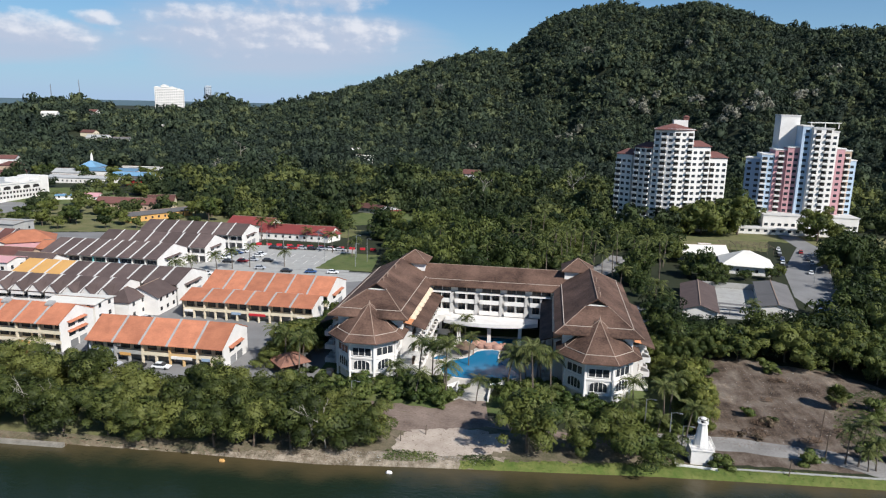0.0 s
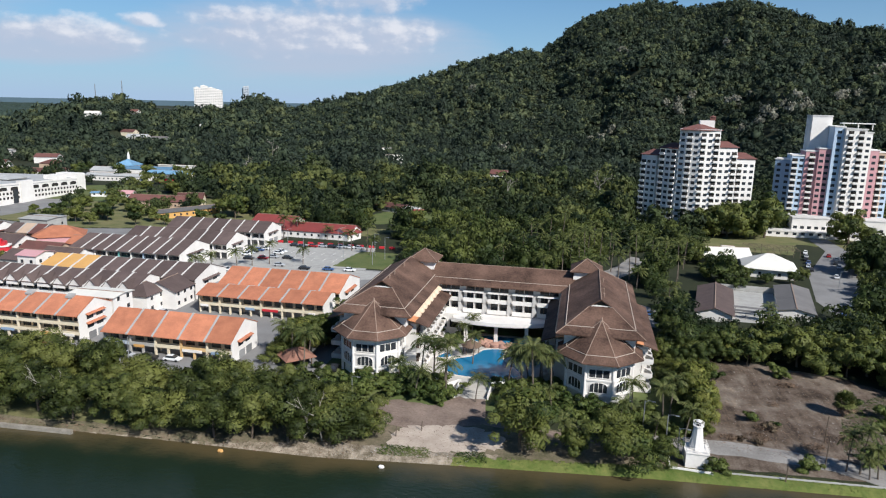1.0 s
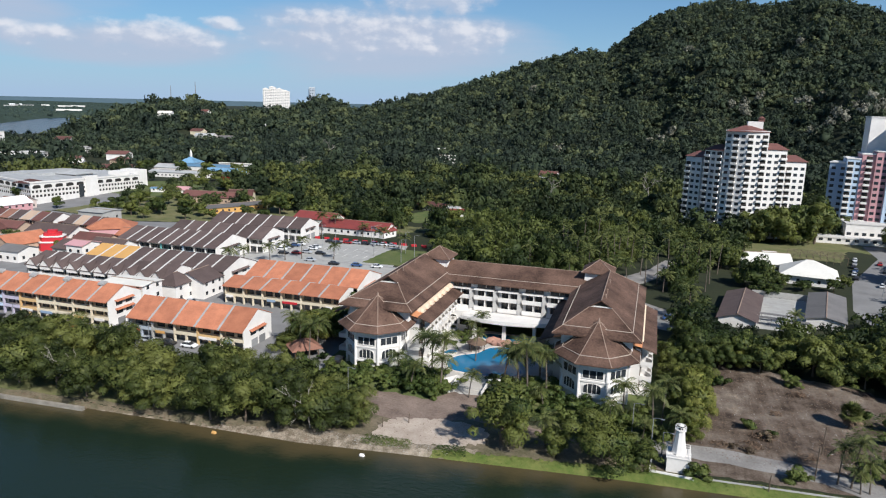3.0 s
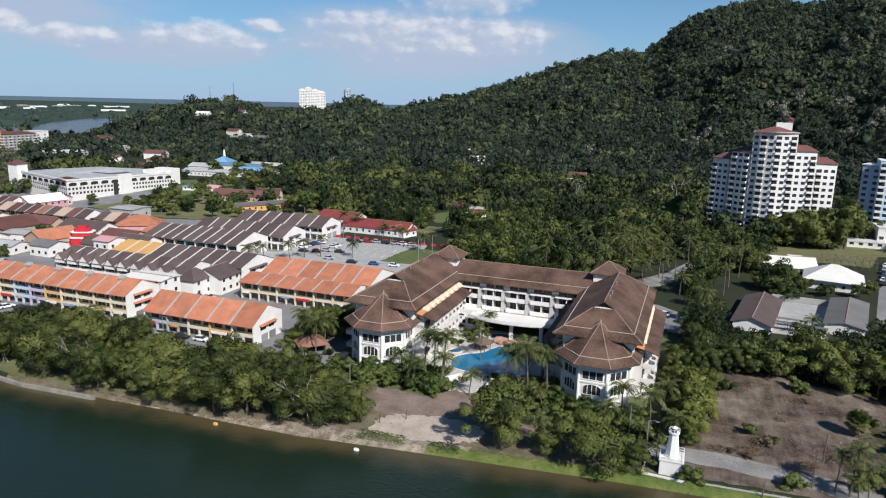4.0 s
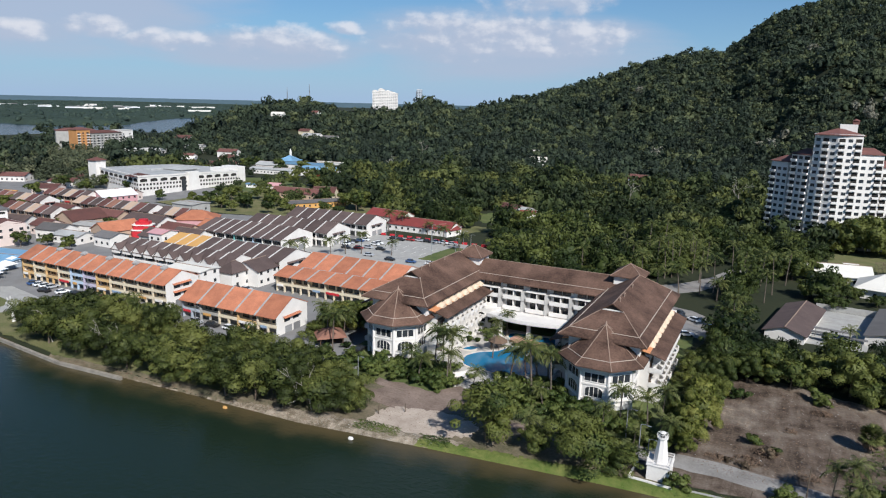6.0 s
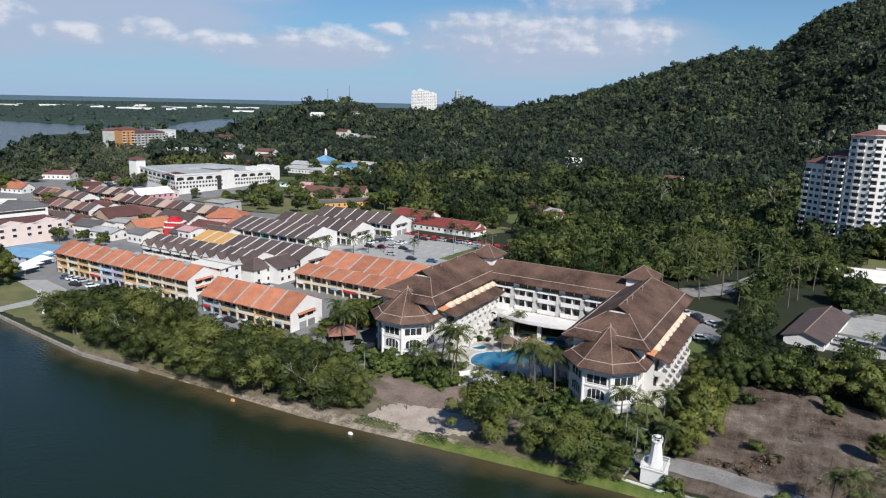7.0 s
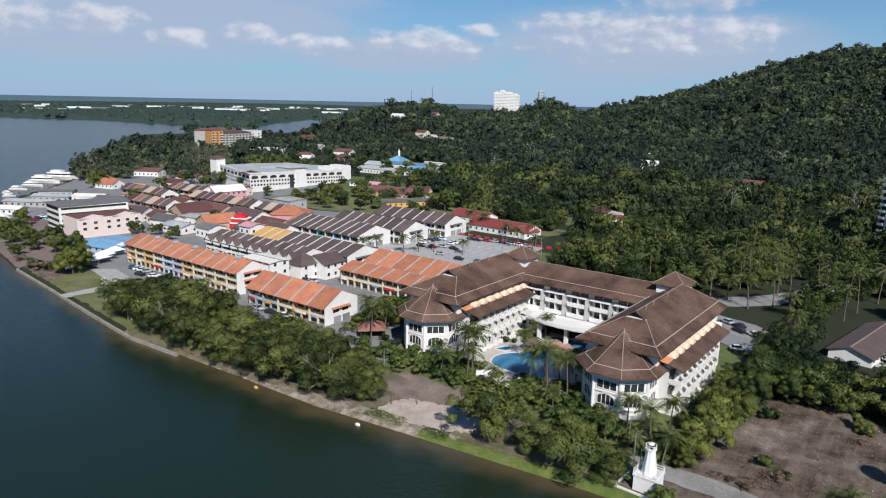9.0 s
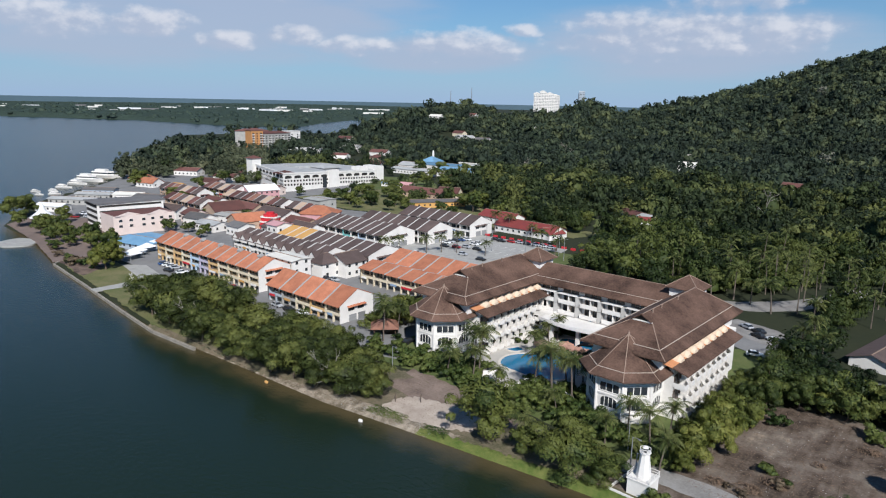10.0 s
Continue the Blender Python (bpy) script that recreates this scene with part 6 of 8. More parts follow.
brown_row(-288, -232, 236, 13, 9, M_RUST, "old white terrace with a patched maroon tiled roof")
brown_row(-226, -204, 236, 12, 4, M_RUST, "short terrace with maroon and orange roofs")
brown_row(-330, -296, 248, 13, 6, M_RUST, "white terrace with worn red-brown roofs")
brown_row(-345, -300, 226, 12, 7, M_RUST, "low terrace with maroon tiled roof by the square")
brown_row(-300, -262, 206, 12, 6, M_DARKROOF, "white terrace with dark weathered roof")
for x, y, w, d, h, rise, turn, wall, roof, label in (
        (-203, 240, 19, 14, 5.5, 3.4, 35, M_PINK2, M_ORANGE, "red-fronted corner shop with a bright orange hipped roof"),
        (-114, 180, 10, 11, 5.6, 2.6, 90, M_WHITE, M_DARKROOF, "white corner house with a dark gabled roof"),
        (-122, 160.5, 14, 8, 8.4, 0.4, 0, M_WHITE, M_WHITEROOF, "white flat-roofed stair block behind the orange shophouses"),
        (-116.5, 172.5, 9, 7, 6.0, 2.6, 90, M_WHITE, M_DARKROOF, "white end house with a pointed dark gable"),
        (-171, 192, 7, 8, 9.6, 1.0, 0, M_WHITE, M_PINK2, "narrow white shop house with a pink roof"),
        (-182, 200, 11, 12, 6.2, 2.2, 0, M_CONCRETE, M_DARKROOF, "grey shop house with a dark tiled roof"),
        (-172, 207, 14, 10, 6.0, 2.4, 0, M_WHITE, M_DARKROOF, "white shop house with a dark tiled roof"),
        (-214, 222, 22, 11, 5.8, 2.6, 0, M_WHITE, M_DARKROOF, "white terrace end with weathered dark roof"),
        (-192, 220, 16, 9, 4.6, 2.0, 0, M_TAN, M_RUST, "tan shop with a worn brown roof"),
        (-246, 226, 20, 8, 5.0, 2.2, 0, M_TAN, M_RUST, "tan terrace with a worn brown roof"),
        (-266, 194, 14, 10, 4.6, 2.4, 15, M_WHITE, M_DARKROOF, "white house with a weathered black roof"),
        (-262, 180, 16, 11, 4.4, 2.2, 20, M_TAN, M_GREYROOF, "tan house under a grey sheet roof"),
        (-294, 266, 20, 14, 6.0, 3.0, 80, M_PINK2, M_TENT, "red entrance hall with a white gabled roof"),
        (-318, 262, 16, 10, 4.4, 2.4, 10, M_WHITE, M_RUST, "white shop house with maroon tiles"),
        (-336, 262, 13, 9, 4.0, 2.0, 15, M_TAN, M_RUST, "low tan shop house with maroon tiles"),
        (-306, 284, 15, 9, 4.2, 2.0, 10, M_PINK, M_RUST, "pale shop house with maroon tiles"),
        (-184, 232, 10, 10, 5, 2.2, 0, M_TAN, M_ORANGE, "small shop with an orange roof"),
        (-216, 206, 16, 13, 4.2, 3.2, 80, M_TAN, M_ORANGE, "workshop with a broad orange gabled roof"),
        (-250, 214, 17, 15, 4.6, 3.8, 85, M_TAN, M_RUST, "tan gabled hall with brown roof"),
        (-232, 206, 12, 10, 4.6, 0.6, 5, M_WHITE, M_CONCRETE, "white flat-roofed shop house"),
        (-236, 192, 13, 10, 4.4, 2.0, 10, M_WHITE, M_GREYROOF, "white house with a grey sheet roof"),
        (-222, 190, 14, 9, 3.6, 1.2, 5, M_WHITE, M_LIGHTROOF, "white shop with a pale sheet roof"),
        (-248, 196, 10, 10, 4.4, 2.2, 0, M_PINK, M_RUST, "pale house with a maroon roof"),
        (-204, 194, 10, 9, 4.4, 1.4, 0, M_WHITE, M_GREYROOF, "white house with a dark roof"),
        (-278, 226, 14, 12, 4.4, 2.4, 0, M_WHITE, M_RUST, "white house with a brown roof"),
        (-320, 208, 16, 12, 3.8, 1.6, 30, M_WHITE, M_GREYROOF, "low white market with a grey roof"),
        (-340, 206, 18, 9, 3.6, 1.2, 35, M_WHITE, M_WHITEROOF, "long low building with a pale roof"),
        (-290, 190, 12, 14, 4.2, 0.8, 20, M_WHITE, M_GREYROOF, "grey-roofed depot behind the offices"),
        (-230, 262, 14, 12, 7.4, 0.4, 0, M_CONCRETE, M_CONCRETE, "bare concrete block with stained walls"),
        (-229, 348, 34, 10, 4.0, 2.6, 4, M_TAN, M_RUST, "school block with a purple-brown roof"),
        (-214, 356, 14, 10, 4.6, 3.0, 20, M_CREAM, M_RUST, "cream hall with a maroon gabled roof"),
        (-198, 325, 34, 8, 3.4, 1.2, 58, M_YELLOWROOF, M_GREYROOF, "long yellow-walled shed with a grey roof"),
        (-138, 309, 22, 12, 3.6, 2.6, -5, M_WHITE, M_REDROOF, "low house with red sheet roofs"),
        (-110, 294, 34, 13, 3.4, 2.8, -2, M_WHITE, M_REDROOF, "long low hall with a wine-red roof"),
        (-97, 292, 9, 10, 3.2, 2.2, 70, M_WHITE, M_REDROOF, "red-roofed porch of the hall"),
        (-98, 378, 20, 10, 3.0, 1.6, -28, M_CONCRETE, M_RUST, "long brown-roofed workshop below the woods"),
        (-86, 372, 9, 7, 2.8, 1.4, -20, M_WHITE, M_LIGHTROOF, "small white shed with a pale roof below the woods"),
        (-82, 364, 8, 6, 2.6, 1.2, 15, M_WHITE, M_REDROOF, "little red-roofed lean-to below the woods"),
        (-330, 448, 46, 11, 4.0, 1.4, 6, M_WHITE, M_LIGHTROOF, "long white hall with a pale roof behind the field"),
        (-300, 470, 36, 14, 4.6, 2.0, 4, M_WHITE, M_BLUEROOF, "white hall with a weathered blue roof"),
        (-284, 446, 16, 9, 4.2, 1.6, 2, M_RED, M_GREYROOF, "red-fronted stall hall with a grey roof"),
        (-356, 470, 20, 14, 5.0, 2.4, 8, M_WHITE, M_LIGHTROOF, "white hall with a pale gabled roof"),
        (-392, 452, 24, 12, 4.2, 2.2, 25, M_WHITE, M_RUST, "white house with a brown roof beyond the shopping centre"),
        (-420, 438, 16, 11, 4.2, 2.4, 25, M_CREAM, M_RUST, "cream house with a brown roof beyond the shopping centre"),
        (-448, 462, 18, 12, 5.0, 2.4, 30, M_WHITE, M_WHITEROOF, "white gabled house near the bay hotel"),
        (-470, 484, 16, 12, 5.0, 2.4, 20, M_WHITE, M_RUST, "white house with maroon tiles near the bay hotel"),
        (-430, 500, 18, 12, 5.0, 2.6, 10, M_TAN, M_RUST, "tan house with a brown hipped roof among trees"),
        (-470, 540, 20, 12, 6.0, 2.6, 15, M_WHITE, M_RUST, "white house with a brown roof on the wooded slope"),
        (-540, 560, 22, 14, 8.0, 1.0, 25, M_WHITE, M_CONCRETE, "white flat-roofed house on the wooded slope"),
        (-556, 792, 26, 14, 6.0, 3.0, 12, M_WHITE, M_LIGHTROOF, "white house with a pale roof in the wooded valley"),
        (-534, 806, 20, 12, 6.0, 3.0, 20, M_WHITE, M_GREYROOF, "grey-roofed house in the wooded valley"),
        (-578, 806, 18, 12, 6.0, 3.0, 0, M_CREAM, M_RUST, "brown-roofed house in the wooded valley"),
        (-590, 1018, 22, 12, 8.0, 3.0, 10, M_WHITE, M_WHITEROOF, "white house high in the wooded valley"),
        (-683, 872, 20, 12, 7.0, 3.0, 20, M_WHITE, M_WHITEROOF, "white house on the low wooded ridge"),
        (-178, 661, 16, 10, 7.0, 3.0, 10, M_WHITE, M_WHITEROOF, "white chalet in the forest clearing"),
        (-60, 560, 14, 9, 6.0, 3.0, -10, M_WHITE, M_RUST, "white chalet with a brown roof in the forest"),
        (-246, 446, 12, 9, 3.4, 2.4, 0, M_TAN, M_ORANGE, "orange-roofed house among trees"),
        (-268, 372, 9, 7, 3, 1.6, 10, M_WHITE, M_PINK2, "little pink-roofed kiosk in the field"),
        (-285, 372, 12, 5, 2.6, 0.6, 20, M_WHITE, M_BLUEROOF, "blue-roofed shelter in the field"),
        (-340, 500, 44, 20, 4.0, 1.6, 6, M_WHITE, M_BLUEROOF, "mosque hall with broad blue roofs"),
        (-362, 504, 16, 16, 6, 4.5, 6, M_WHITE, M_BLUEROOF, "mosque prayer hall with a pointed blue roof"),
        (-330, 545, 60, 4, 2.6, 0.3, 4, M_WHITE, M_WHITEROOF, "long white boundary wall with a coping"),
        (-456, 392, 24, 14, 6, 1.0, 30, M_YELLOWROOF, M_GREYROOF, "yellow flat-roofed hall beside the shopping centre"),
        (-525, 460, 30, 16, 8, 0.8, 30, M_WHITE, M_WHITEROOF, "white flat-roofed hall near the bay hotel"),
        (-505, 440, 18, 12, 5, 1.0, 30, M_WHITE, M_BLUEROOF, "hall with a blue roof"),
        (-640, 640, 20, 14, 9, 3, 20, M_WHITE, M_RUST, "white house on the slope among trees"),
        (-385, 300, 18, 10, 4, 2, 20, M_WHITE, M_RUST, "white shop with a maroon roof"),
        (-400, 320, 18, 12, 4, 2, 30, M_WHITE, M_RUST, "white shop with a brown roof"),
        (-365, 275, 16, 10, 4, 2, 20, M_PINK, M_RUST, "pale shop with a maroon roof"),
        (-416, 250, 13, 13, 3.6, 4.0, 10, M_WHITE, M_ORANGE, "jetty pavilion with a tall orange roof"),
        (-392, 243, 18, 10, 3.4, 3.0, 15, M_WHITE, M_ORANGE, "jetty hall with an orange roof"),
        (-351, 243, 9, 9, 3.4, 3.0, 10, M_TAN, M_YELLOWROOF, "kiosk with a tiered ochre roof"),
        (-345, 176, 28, 8, 3.2, 0.9, 35, M_CONCRETE, M_LIGHTROOF, "jetty terminal under a pale sheet roof"),
        (-356, 192, 22, 7, 3.4, 0.9, 35, M_CONCRETE, M_LIGHTROOF, "long white shed on the jetty"),
        (-375, 203, 20, 7, 3.4, 0.9, 40, M_GREYBLUE, M_GREYROOF, "long pale quay shed by the boats"),
        (-328, 158, 16, 8, 3.2, 1.2, 30, M_WHITE, M_TENT, "white canopy over the quay"),
        (-440, 300, 20, 12, 4, 2, 30, M_WHITE, M_RUST, "white brown-roofed house under tall trees"),
        (-717, 1005, 24, 14, 7, 3, 10, M_WHITE, M_RUST, "white house far up the slope"),
        (-700, 985, 18, 10, 5, 3, 0, M_WHITE, M_GREYROOF, "grey-roofed house far up the slope"),
        (-221, 800, 22, 10, 5, 2, 10, M_WHITE, M_WHITEROOF, "white chalet in the forest"),
        (20, 372, 9, 7, 3, 2, 0, M_WHITE, M_RUST, "small house at the forest edge")):
    house(x, y, w, d, h, rise, turn, wall, roof, label, "building", hipped=label.count("hipped") > 0 or label.count("pointed") > 0 or "pavilion" in label)
# red shop with stepped, rounded upper storeys
th = thing("red_shop", "bright red shop front with rounded stepped upper storeys", "shop", "", (-206, 212, 0), 28)
for w, d, z0, z1, mat_, name in ((9.6, 7.0, 0.0, 3.4, M_RED, "wall"), (10.2, 7.4, 3.4, 3.9, M_WHITE, "ledge"), (8.4, 6.0, 3.9, 5.6, M_RED, "wall"), (8.9, 6.4, 5.6, 6.0, M_WHITE, "ledge"), (6.2, 4.6, 6.0, 7.2, M_RED, "wall"), (3.4, 3.0, 7.2, 8.2, M_RED, "crown")):
    b = bmesh.new()
    prism(b, [(w / 2 * sx * c1, d / 2 * sy * c2) for sx, sy, c1, c2 in ((-1, -1, 1, 0.6), (-1, -1, 0.75, 1), (1, -1, 0.75, 1), (1, -1, 1, 0.6), (1, 1, 1, 0.6), (1, 1, 0.75, 1), (-1, 1, 0.75, 1), (-1, 1, 1, 0.6))], z0, z1)
    part(name, b, mat_, th)
# minaret
b = bmesh.new()
tube(b, [(-366, 510, 0), (-366, 510, 13), (-366, 510, 16)], (1.3, 1.1, 0.1), 8)
solid("minaret", b, M_WHITE, "slender white minaret with a pointed cap", "minaret")

M_ORANGEWALL = material("orange_render", (0.54, 0.27, 0.10), (0.46, 0.22, 0.085), 0.3, 0.85, 0.05)
hotel2 = thing("hotel_block", "orange and grey six-storey hotel block by the bay", "hotel block", "hotel blocks")
block(hotel2, -624, 489, 86, 15, 14, 0, 23, M_ORANGEWALL, "bwb", M_RUST, 2.9)
block(hotel2, -627, 518, 94, 44, 14, 0, 19, M_CONCRETE, "bwbwbwbwb", M_RUST, 2.8)
block(hotel2, -632, 549, 94, 18, 14, 0, 20.5, M_WHITE, "ww", None, 2.9)
block(hotel2, -650, 500, 60, 40, 13, 0, 21, M_CONCRETE, "", M_RUST, 2.8)
bayhall = thing("hall", "white flat-roofed hall near the bay hotel", "hall", "hotel blocks")
block(bayhall, -516, 473, 30, 34, 16, 0, 9, M_WHITE, "wwww", None, 2.9)

# boats at the jetty
def boat(x, y, turn, L, label):
    th = thing("boat", label, "boat", "boats", (x, y, WATER), turn)
    b = bmesh.new()
    ws = [(-0.5, 0.2), (-0.35, 0.26), (0.1, 0.27), (0.35, 0.18), (0.5, 0.01)]
    rows_ = [[b.verts.new((L * u, s * L * w * k * 0.7, z)) for s in (-1, 1) for z, k in ((-0.3, 0.7), (L * 0.09, 1.0))] for u, w in ws]
    for a, c in zip(rows_, rows_[1:]):
        b.faces.new((a[0], c[0], c[1], a[1]))
        b.faces.new((a[2], a[3], c[3], c[2]))
        b.faces.new((a[1], c[1], c[3], a[3]))
        b.faces.new((a[0], a[2], c[2], c[0]))
    b.faces.new((rows_[0][0], rows_[0][1], rows_[0][3], rows_[0][2]))
    part("hull", b, M_WHITE, th)
    b = bmesh.new()
    prism(b, [(-L * 0.4, -L * 0.12), (L * 0.15, -L * 0.12), (L * 0.25, 0), (L * 0.15, L * 0.12), (-L * 0.4, L * 0.12)], L * 0.09, L * 0.19)
    part("cabin", b, M_WHITE, th)
    b = bmesh.new()
    prism(b, [(-L * 0.41, -L * 0.125), (L * 0.16, -L * 0.125), (L * 0.26, 0), (L * 0.16, L * 0.125), (-L * 0.41, L * 0.125)], L * 0.125, L * 0.16)
    part("cabin_glass", b, M_GLASS, th)
    b = bmesh.new()
    box(b, -L * 0.3, L * 0.02, -L * 0.09, L * 0.09, L * 0.19, L * 0.25)
    part("flybridge", b, M_WHITE, th)


for i, (x, y, t_, L) in enumerate(((-452, 228, 30, 22), (-438, 214, 35, 14), (-466, 246, 30, 26), (-425, 200, 40, 11), (-410, 188, 20, 8), (-398, 184, 60, 7), (-520, 285, 25, 18), (-400, 176, 30, 6), (-418, 180, 45, 6))):
    boat(x, y, t_, L, "white ferry moored at the jetty" if L > 20 else "small white motor boat moored off the jetty")

# ---- vehicles ----
def car_model(paint, label):
    th = thing("car", label, "car", "parked cars")
    b = bmesh.new()
    prof = [(-2.1, 0.3), (2.1, 0.3), (2.15, 0.7), (1.2, 0.88), (-1.95, 0.92), (-2.15, 0.75)]
    va, vb = ([b.verts.new((x, s * 0.85, z)) for x, z in prof] for s in (-1, 1))
    b.faces.new(va)
    b.faces.new(vb[::-1])
    for i in range(len(prof)):
        j = (i + 1) % len(prof)
        b.faces.new((va[i], vb[i], vb[j], va[j]))
    bmesh.ops.bevel(b, geom=b.edges[:], offset=0.07, segments=2, affect="EDGES")
    body = part("body", b, paint, th)
    b = bmesh.new()
    lo = [(-1.75, 0.75, 0.88), (0.95, 0.75, 0.88), (0.3, 0.6, 1.4), (-1.3, 0.6, 1.4)]
    v = [b.verts.new((x, s * y, z)) for s in (-1, 1) for x, y, z in lo]
    for f in ((0, 1, 2, 3), (7, 6, 5, 4), (0, 4, 5, 1), (1, 5, 6, 2), (2, 6, 7, 3), (3, 7, 4, 0)):
        b.faces.new([v[i] for i in f])
    part("cabin_glass", b, M_GLASS, th)
    b = bmesh.new()
    box(b, -1.25, 0.25, -0.58, 0.58, 1.39, 1.45)
    part("roof", b, paint, th)
    for x in (-1.3, 1.3):
        for y in (-0.8, 0.8):
            b = bmesh.new()
            tube(b, [(x, y - 0.1, 0.32), (x, y + 0.1, 0.32)], (0.32, 0.32), 10)
            part("wheel", b, M_TYRE, th)
    return th


CARS = [car_model(m_, l_) for m_, l_ in zip(M_CAR, ("white saloon car parked on the street", "black saloon car parked on the street", "silver saloon car parked on the street", "dark red saloon car parked on the street", "dark blue saloon car parked on the street"))]
car_spots = [(-123, 247, 0), (-123, 250, 0), (-123, 253, 0), (-122, 256, 5), (-121, 259, 0), (-119, 241, 5), (-114, 243, 0), (-111, 246, 0), (-105, 246, 0), (-112, 253, 0), (-112, 256, 0), (-103, 234, 10), (-92, 232, 10), (-83, 233, 5), (-75, 234, 5),
             (-47, 143, 100), (-124, 139.5, 0), (-119, 135.5, 10), (-119, 139, 0), (-169, 140, 80), (-166, 140, 80), (-163, 140, 80), (-161, 136, 10), (-172, 140, 80), (-155, 138, 70), (-150, 139, 75), (-139, 139.5, 0), (-98, 138, 0), (-92, 138, 5), (-86, 138.4, 0),
             (106, 323, 75), (104, 315, 75), (102, 308, 75), (101, 301, 72), (99, 294, 72), (98, 287, 72), (114, 318, 75), (115, 311, 72), (112, 303, 72), (111, 296, 72), (104, 277, 72), (94, 232, 60), (90, 228, 150), (88, 222, 60),
             (-304, 164, 20), (-300, 160, 30), (-297, 157, 35), (-294, 162, 30), (-290, 168, 40), (-299, 168, 20), (-285, 172, 50), (-308, 171, 30), (38, 207, 20), (30, 208, 10), (24, 198, 20),
             (-108, 268, 0), (-104, 270, 0), (-100, 271, 0), (-96, 271, 0), (-92, 272, 0), (-88, 272, 0), (-84, 272, 0), (-112, 269, 0), (-280, 375, 15), (-284, 371, 15), (-290, 378, 10), (-275, 378, 10), (-295, 383, 10), (-128, 222, 10), (-140, 210, 0), (-118, 222, 12), (-109, 170, 0), (-112, 169, 0), (-58, 238, 5), (-10, 224, 5), (20, 214, 150), (40, 198, 5), (15, 220, 150), (19, 218, 150), (24, 213, 150)]
rg = np.random.default_rng(17)
for i, (x, y, a) in enumerate(car_spots):
    k = (0, 2, 1, 4, 0, 1, 3, 2, 1, 0)[i % 10]
    m = pose(x, y, 0.1, 0, 0, a + rg.uniform(-3, 3))
    if i < 7 and CARS[k].get("set") is None:
        CARS[k]["set"] = 1
        CARS[k].matrix_world = m
    else:
        c = copy_thing(CARS[k], Matrix())
        c.matrix_basis = m

# ---- distance ----
farb = thing("apartment_block", "large white apartment block on the far ridge", "apartment block", "apartment blocks")
ox, oy, oz = -800, 1385, 42.0
for dx, w, top in ((-22, 15, 80), (-8, 15, 84), (8, 17, 80), (22, 15, 76)):
    block(farb, ox + dx * 0.85, oy + dx * 0.5, 28, w, 16, oz - 25, top, M_WHITE, "wwww", None, 3.4, True)
for dx, w, top in ((-22, 15, 80), (-8, 15, 84), (8, 17, 80), (22, 15, 76)):
    qx, qy = ox + dx * 0.85 - 6, oy + dx * 0.5 + 7
    for k in range(4):
        c = [(qx + u * 5.5, qy + v_ * 5.5, top + 0.6) for u, v_ in ((-1, -1), (1, -1), (1, 1), (-1, 1))]
        plate("roof", [c[k], c[(k + 1) % 4], (qx, qy, top + 3.6)], 0.3, M_WHITEROOF, farb)
farc = thing("apartment_block", "slim pale tower block on the far ridge", "apartment block", "apartment blocks")
block(farc, -731, 1423, 24, 12, 12, 20, 86, M_GREYBLUE, "www", None, 3.4, True)
block(farc, -740, 1428, 24, 5, 10, 20, 82, M_WHITE, "", None, 3.4)
for x, y, z, h in ((-900, 1235, 48, 42), (-965, 1240, 44, 38)):
    th = thing("radio_mast", "thin red and white lattice radio mast", "radio mast", "radio masts", (x, y, z))
    for k in range(3):
        b = bmesh.new()
        a = 2 * math.pi * k / 3
        bar(b, (1.6 * math.cos(a), 1.6 * math.sin(a), -10), (0.25 * math.cos(a), 0.25 * math.sin(a), h), 0.4)
        part("leg", b, M_STEEL, th)
    for j in range(9):
        b = bmesh.new()
        q = 1.6 - 1.3 * j / 9
        for k in range(3):
            a, c = 2 * math.pi * k / 3, 2 * math.pi * (k + 1) / 3
            bar(b, (q * math.cos(a), q * math.sin(a), h * j / 9), (q * math.cos(c), q * math.sin(c), h * (j + 1) / 9), 0.22)
        part("brace", b, M_STEEL, th)
# ---- trees ----
def unit(v):
    return v / np.maximum(np.linalg.norm(v, axis=1), 1e-6)[:, None]


def leaf_sprays(rg, blobs, n, size, jitter=0.4, up=0.4, low=-0.6, slim=0.42, soft=0.75, inner=0.66):
    """n slim three-cornered sprays over the skin of some blobs: three vertices each, and a rounded normal for each vertex."""
    bl = np.array(blobs, float)
    wgt = bl[:, 3] * bl[:, 5]
    k = rg.choice(len(bl), n, p=wgt / wgt.sum())
    d = rg.normal(size=(n, 3))
    d[:, 2] = np.where(d[:, 2] < low, -d[:, 2] * 0.7, d[:, 2])
    d = unit(d)
    pos = bl[k, :3] + bl[k, 3:] * d * rg.uniform(inner, 1.1, n)[:, None]
    nr = unit(d + rg.normal(0, jitter, (n, 3)) + np.array([0, 0, up]))
    t = unit(np.cross(nr, rg.normal(size=(n, 3))))
    s = np.cross(nr, t)
    a = size * rg.uniform(0.6, 1.5, (n, 1))
    tri = np.stack([pos - t * a, pos + t * a * 0.5 + s * a * slim - nr * a * 0.25, pos + t * a * 0.5 - s * a * slim - nr * a * 0.25], 1)
    face = np.cross(tri[:, 1] - tri[:, 0], tri[:, 2] - tri[:, 0])
    tri[(face * nr).sum(1) < 0] = tri[(face * nr).sum(1) < 0][:, ::-1]
    out = unit(soft * d + (1 - soft) * nr + rg.normal(0, 0.10, (n, 3)))
    return tri.reshape(-1, 3), np.repeat(out, 3, axis=0)


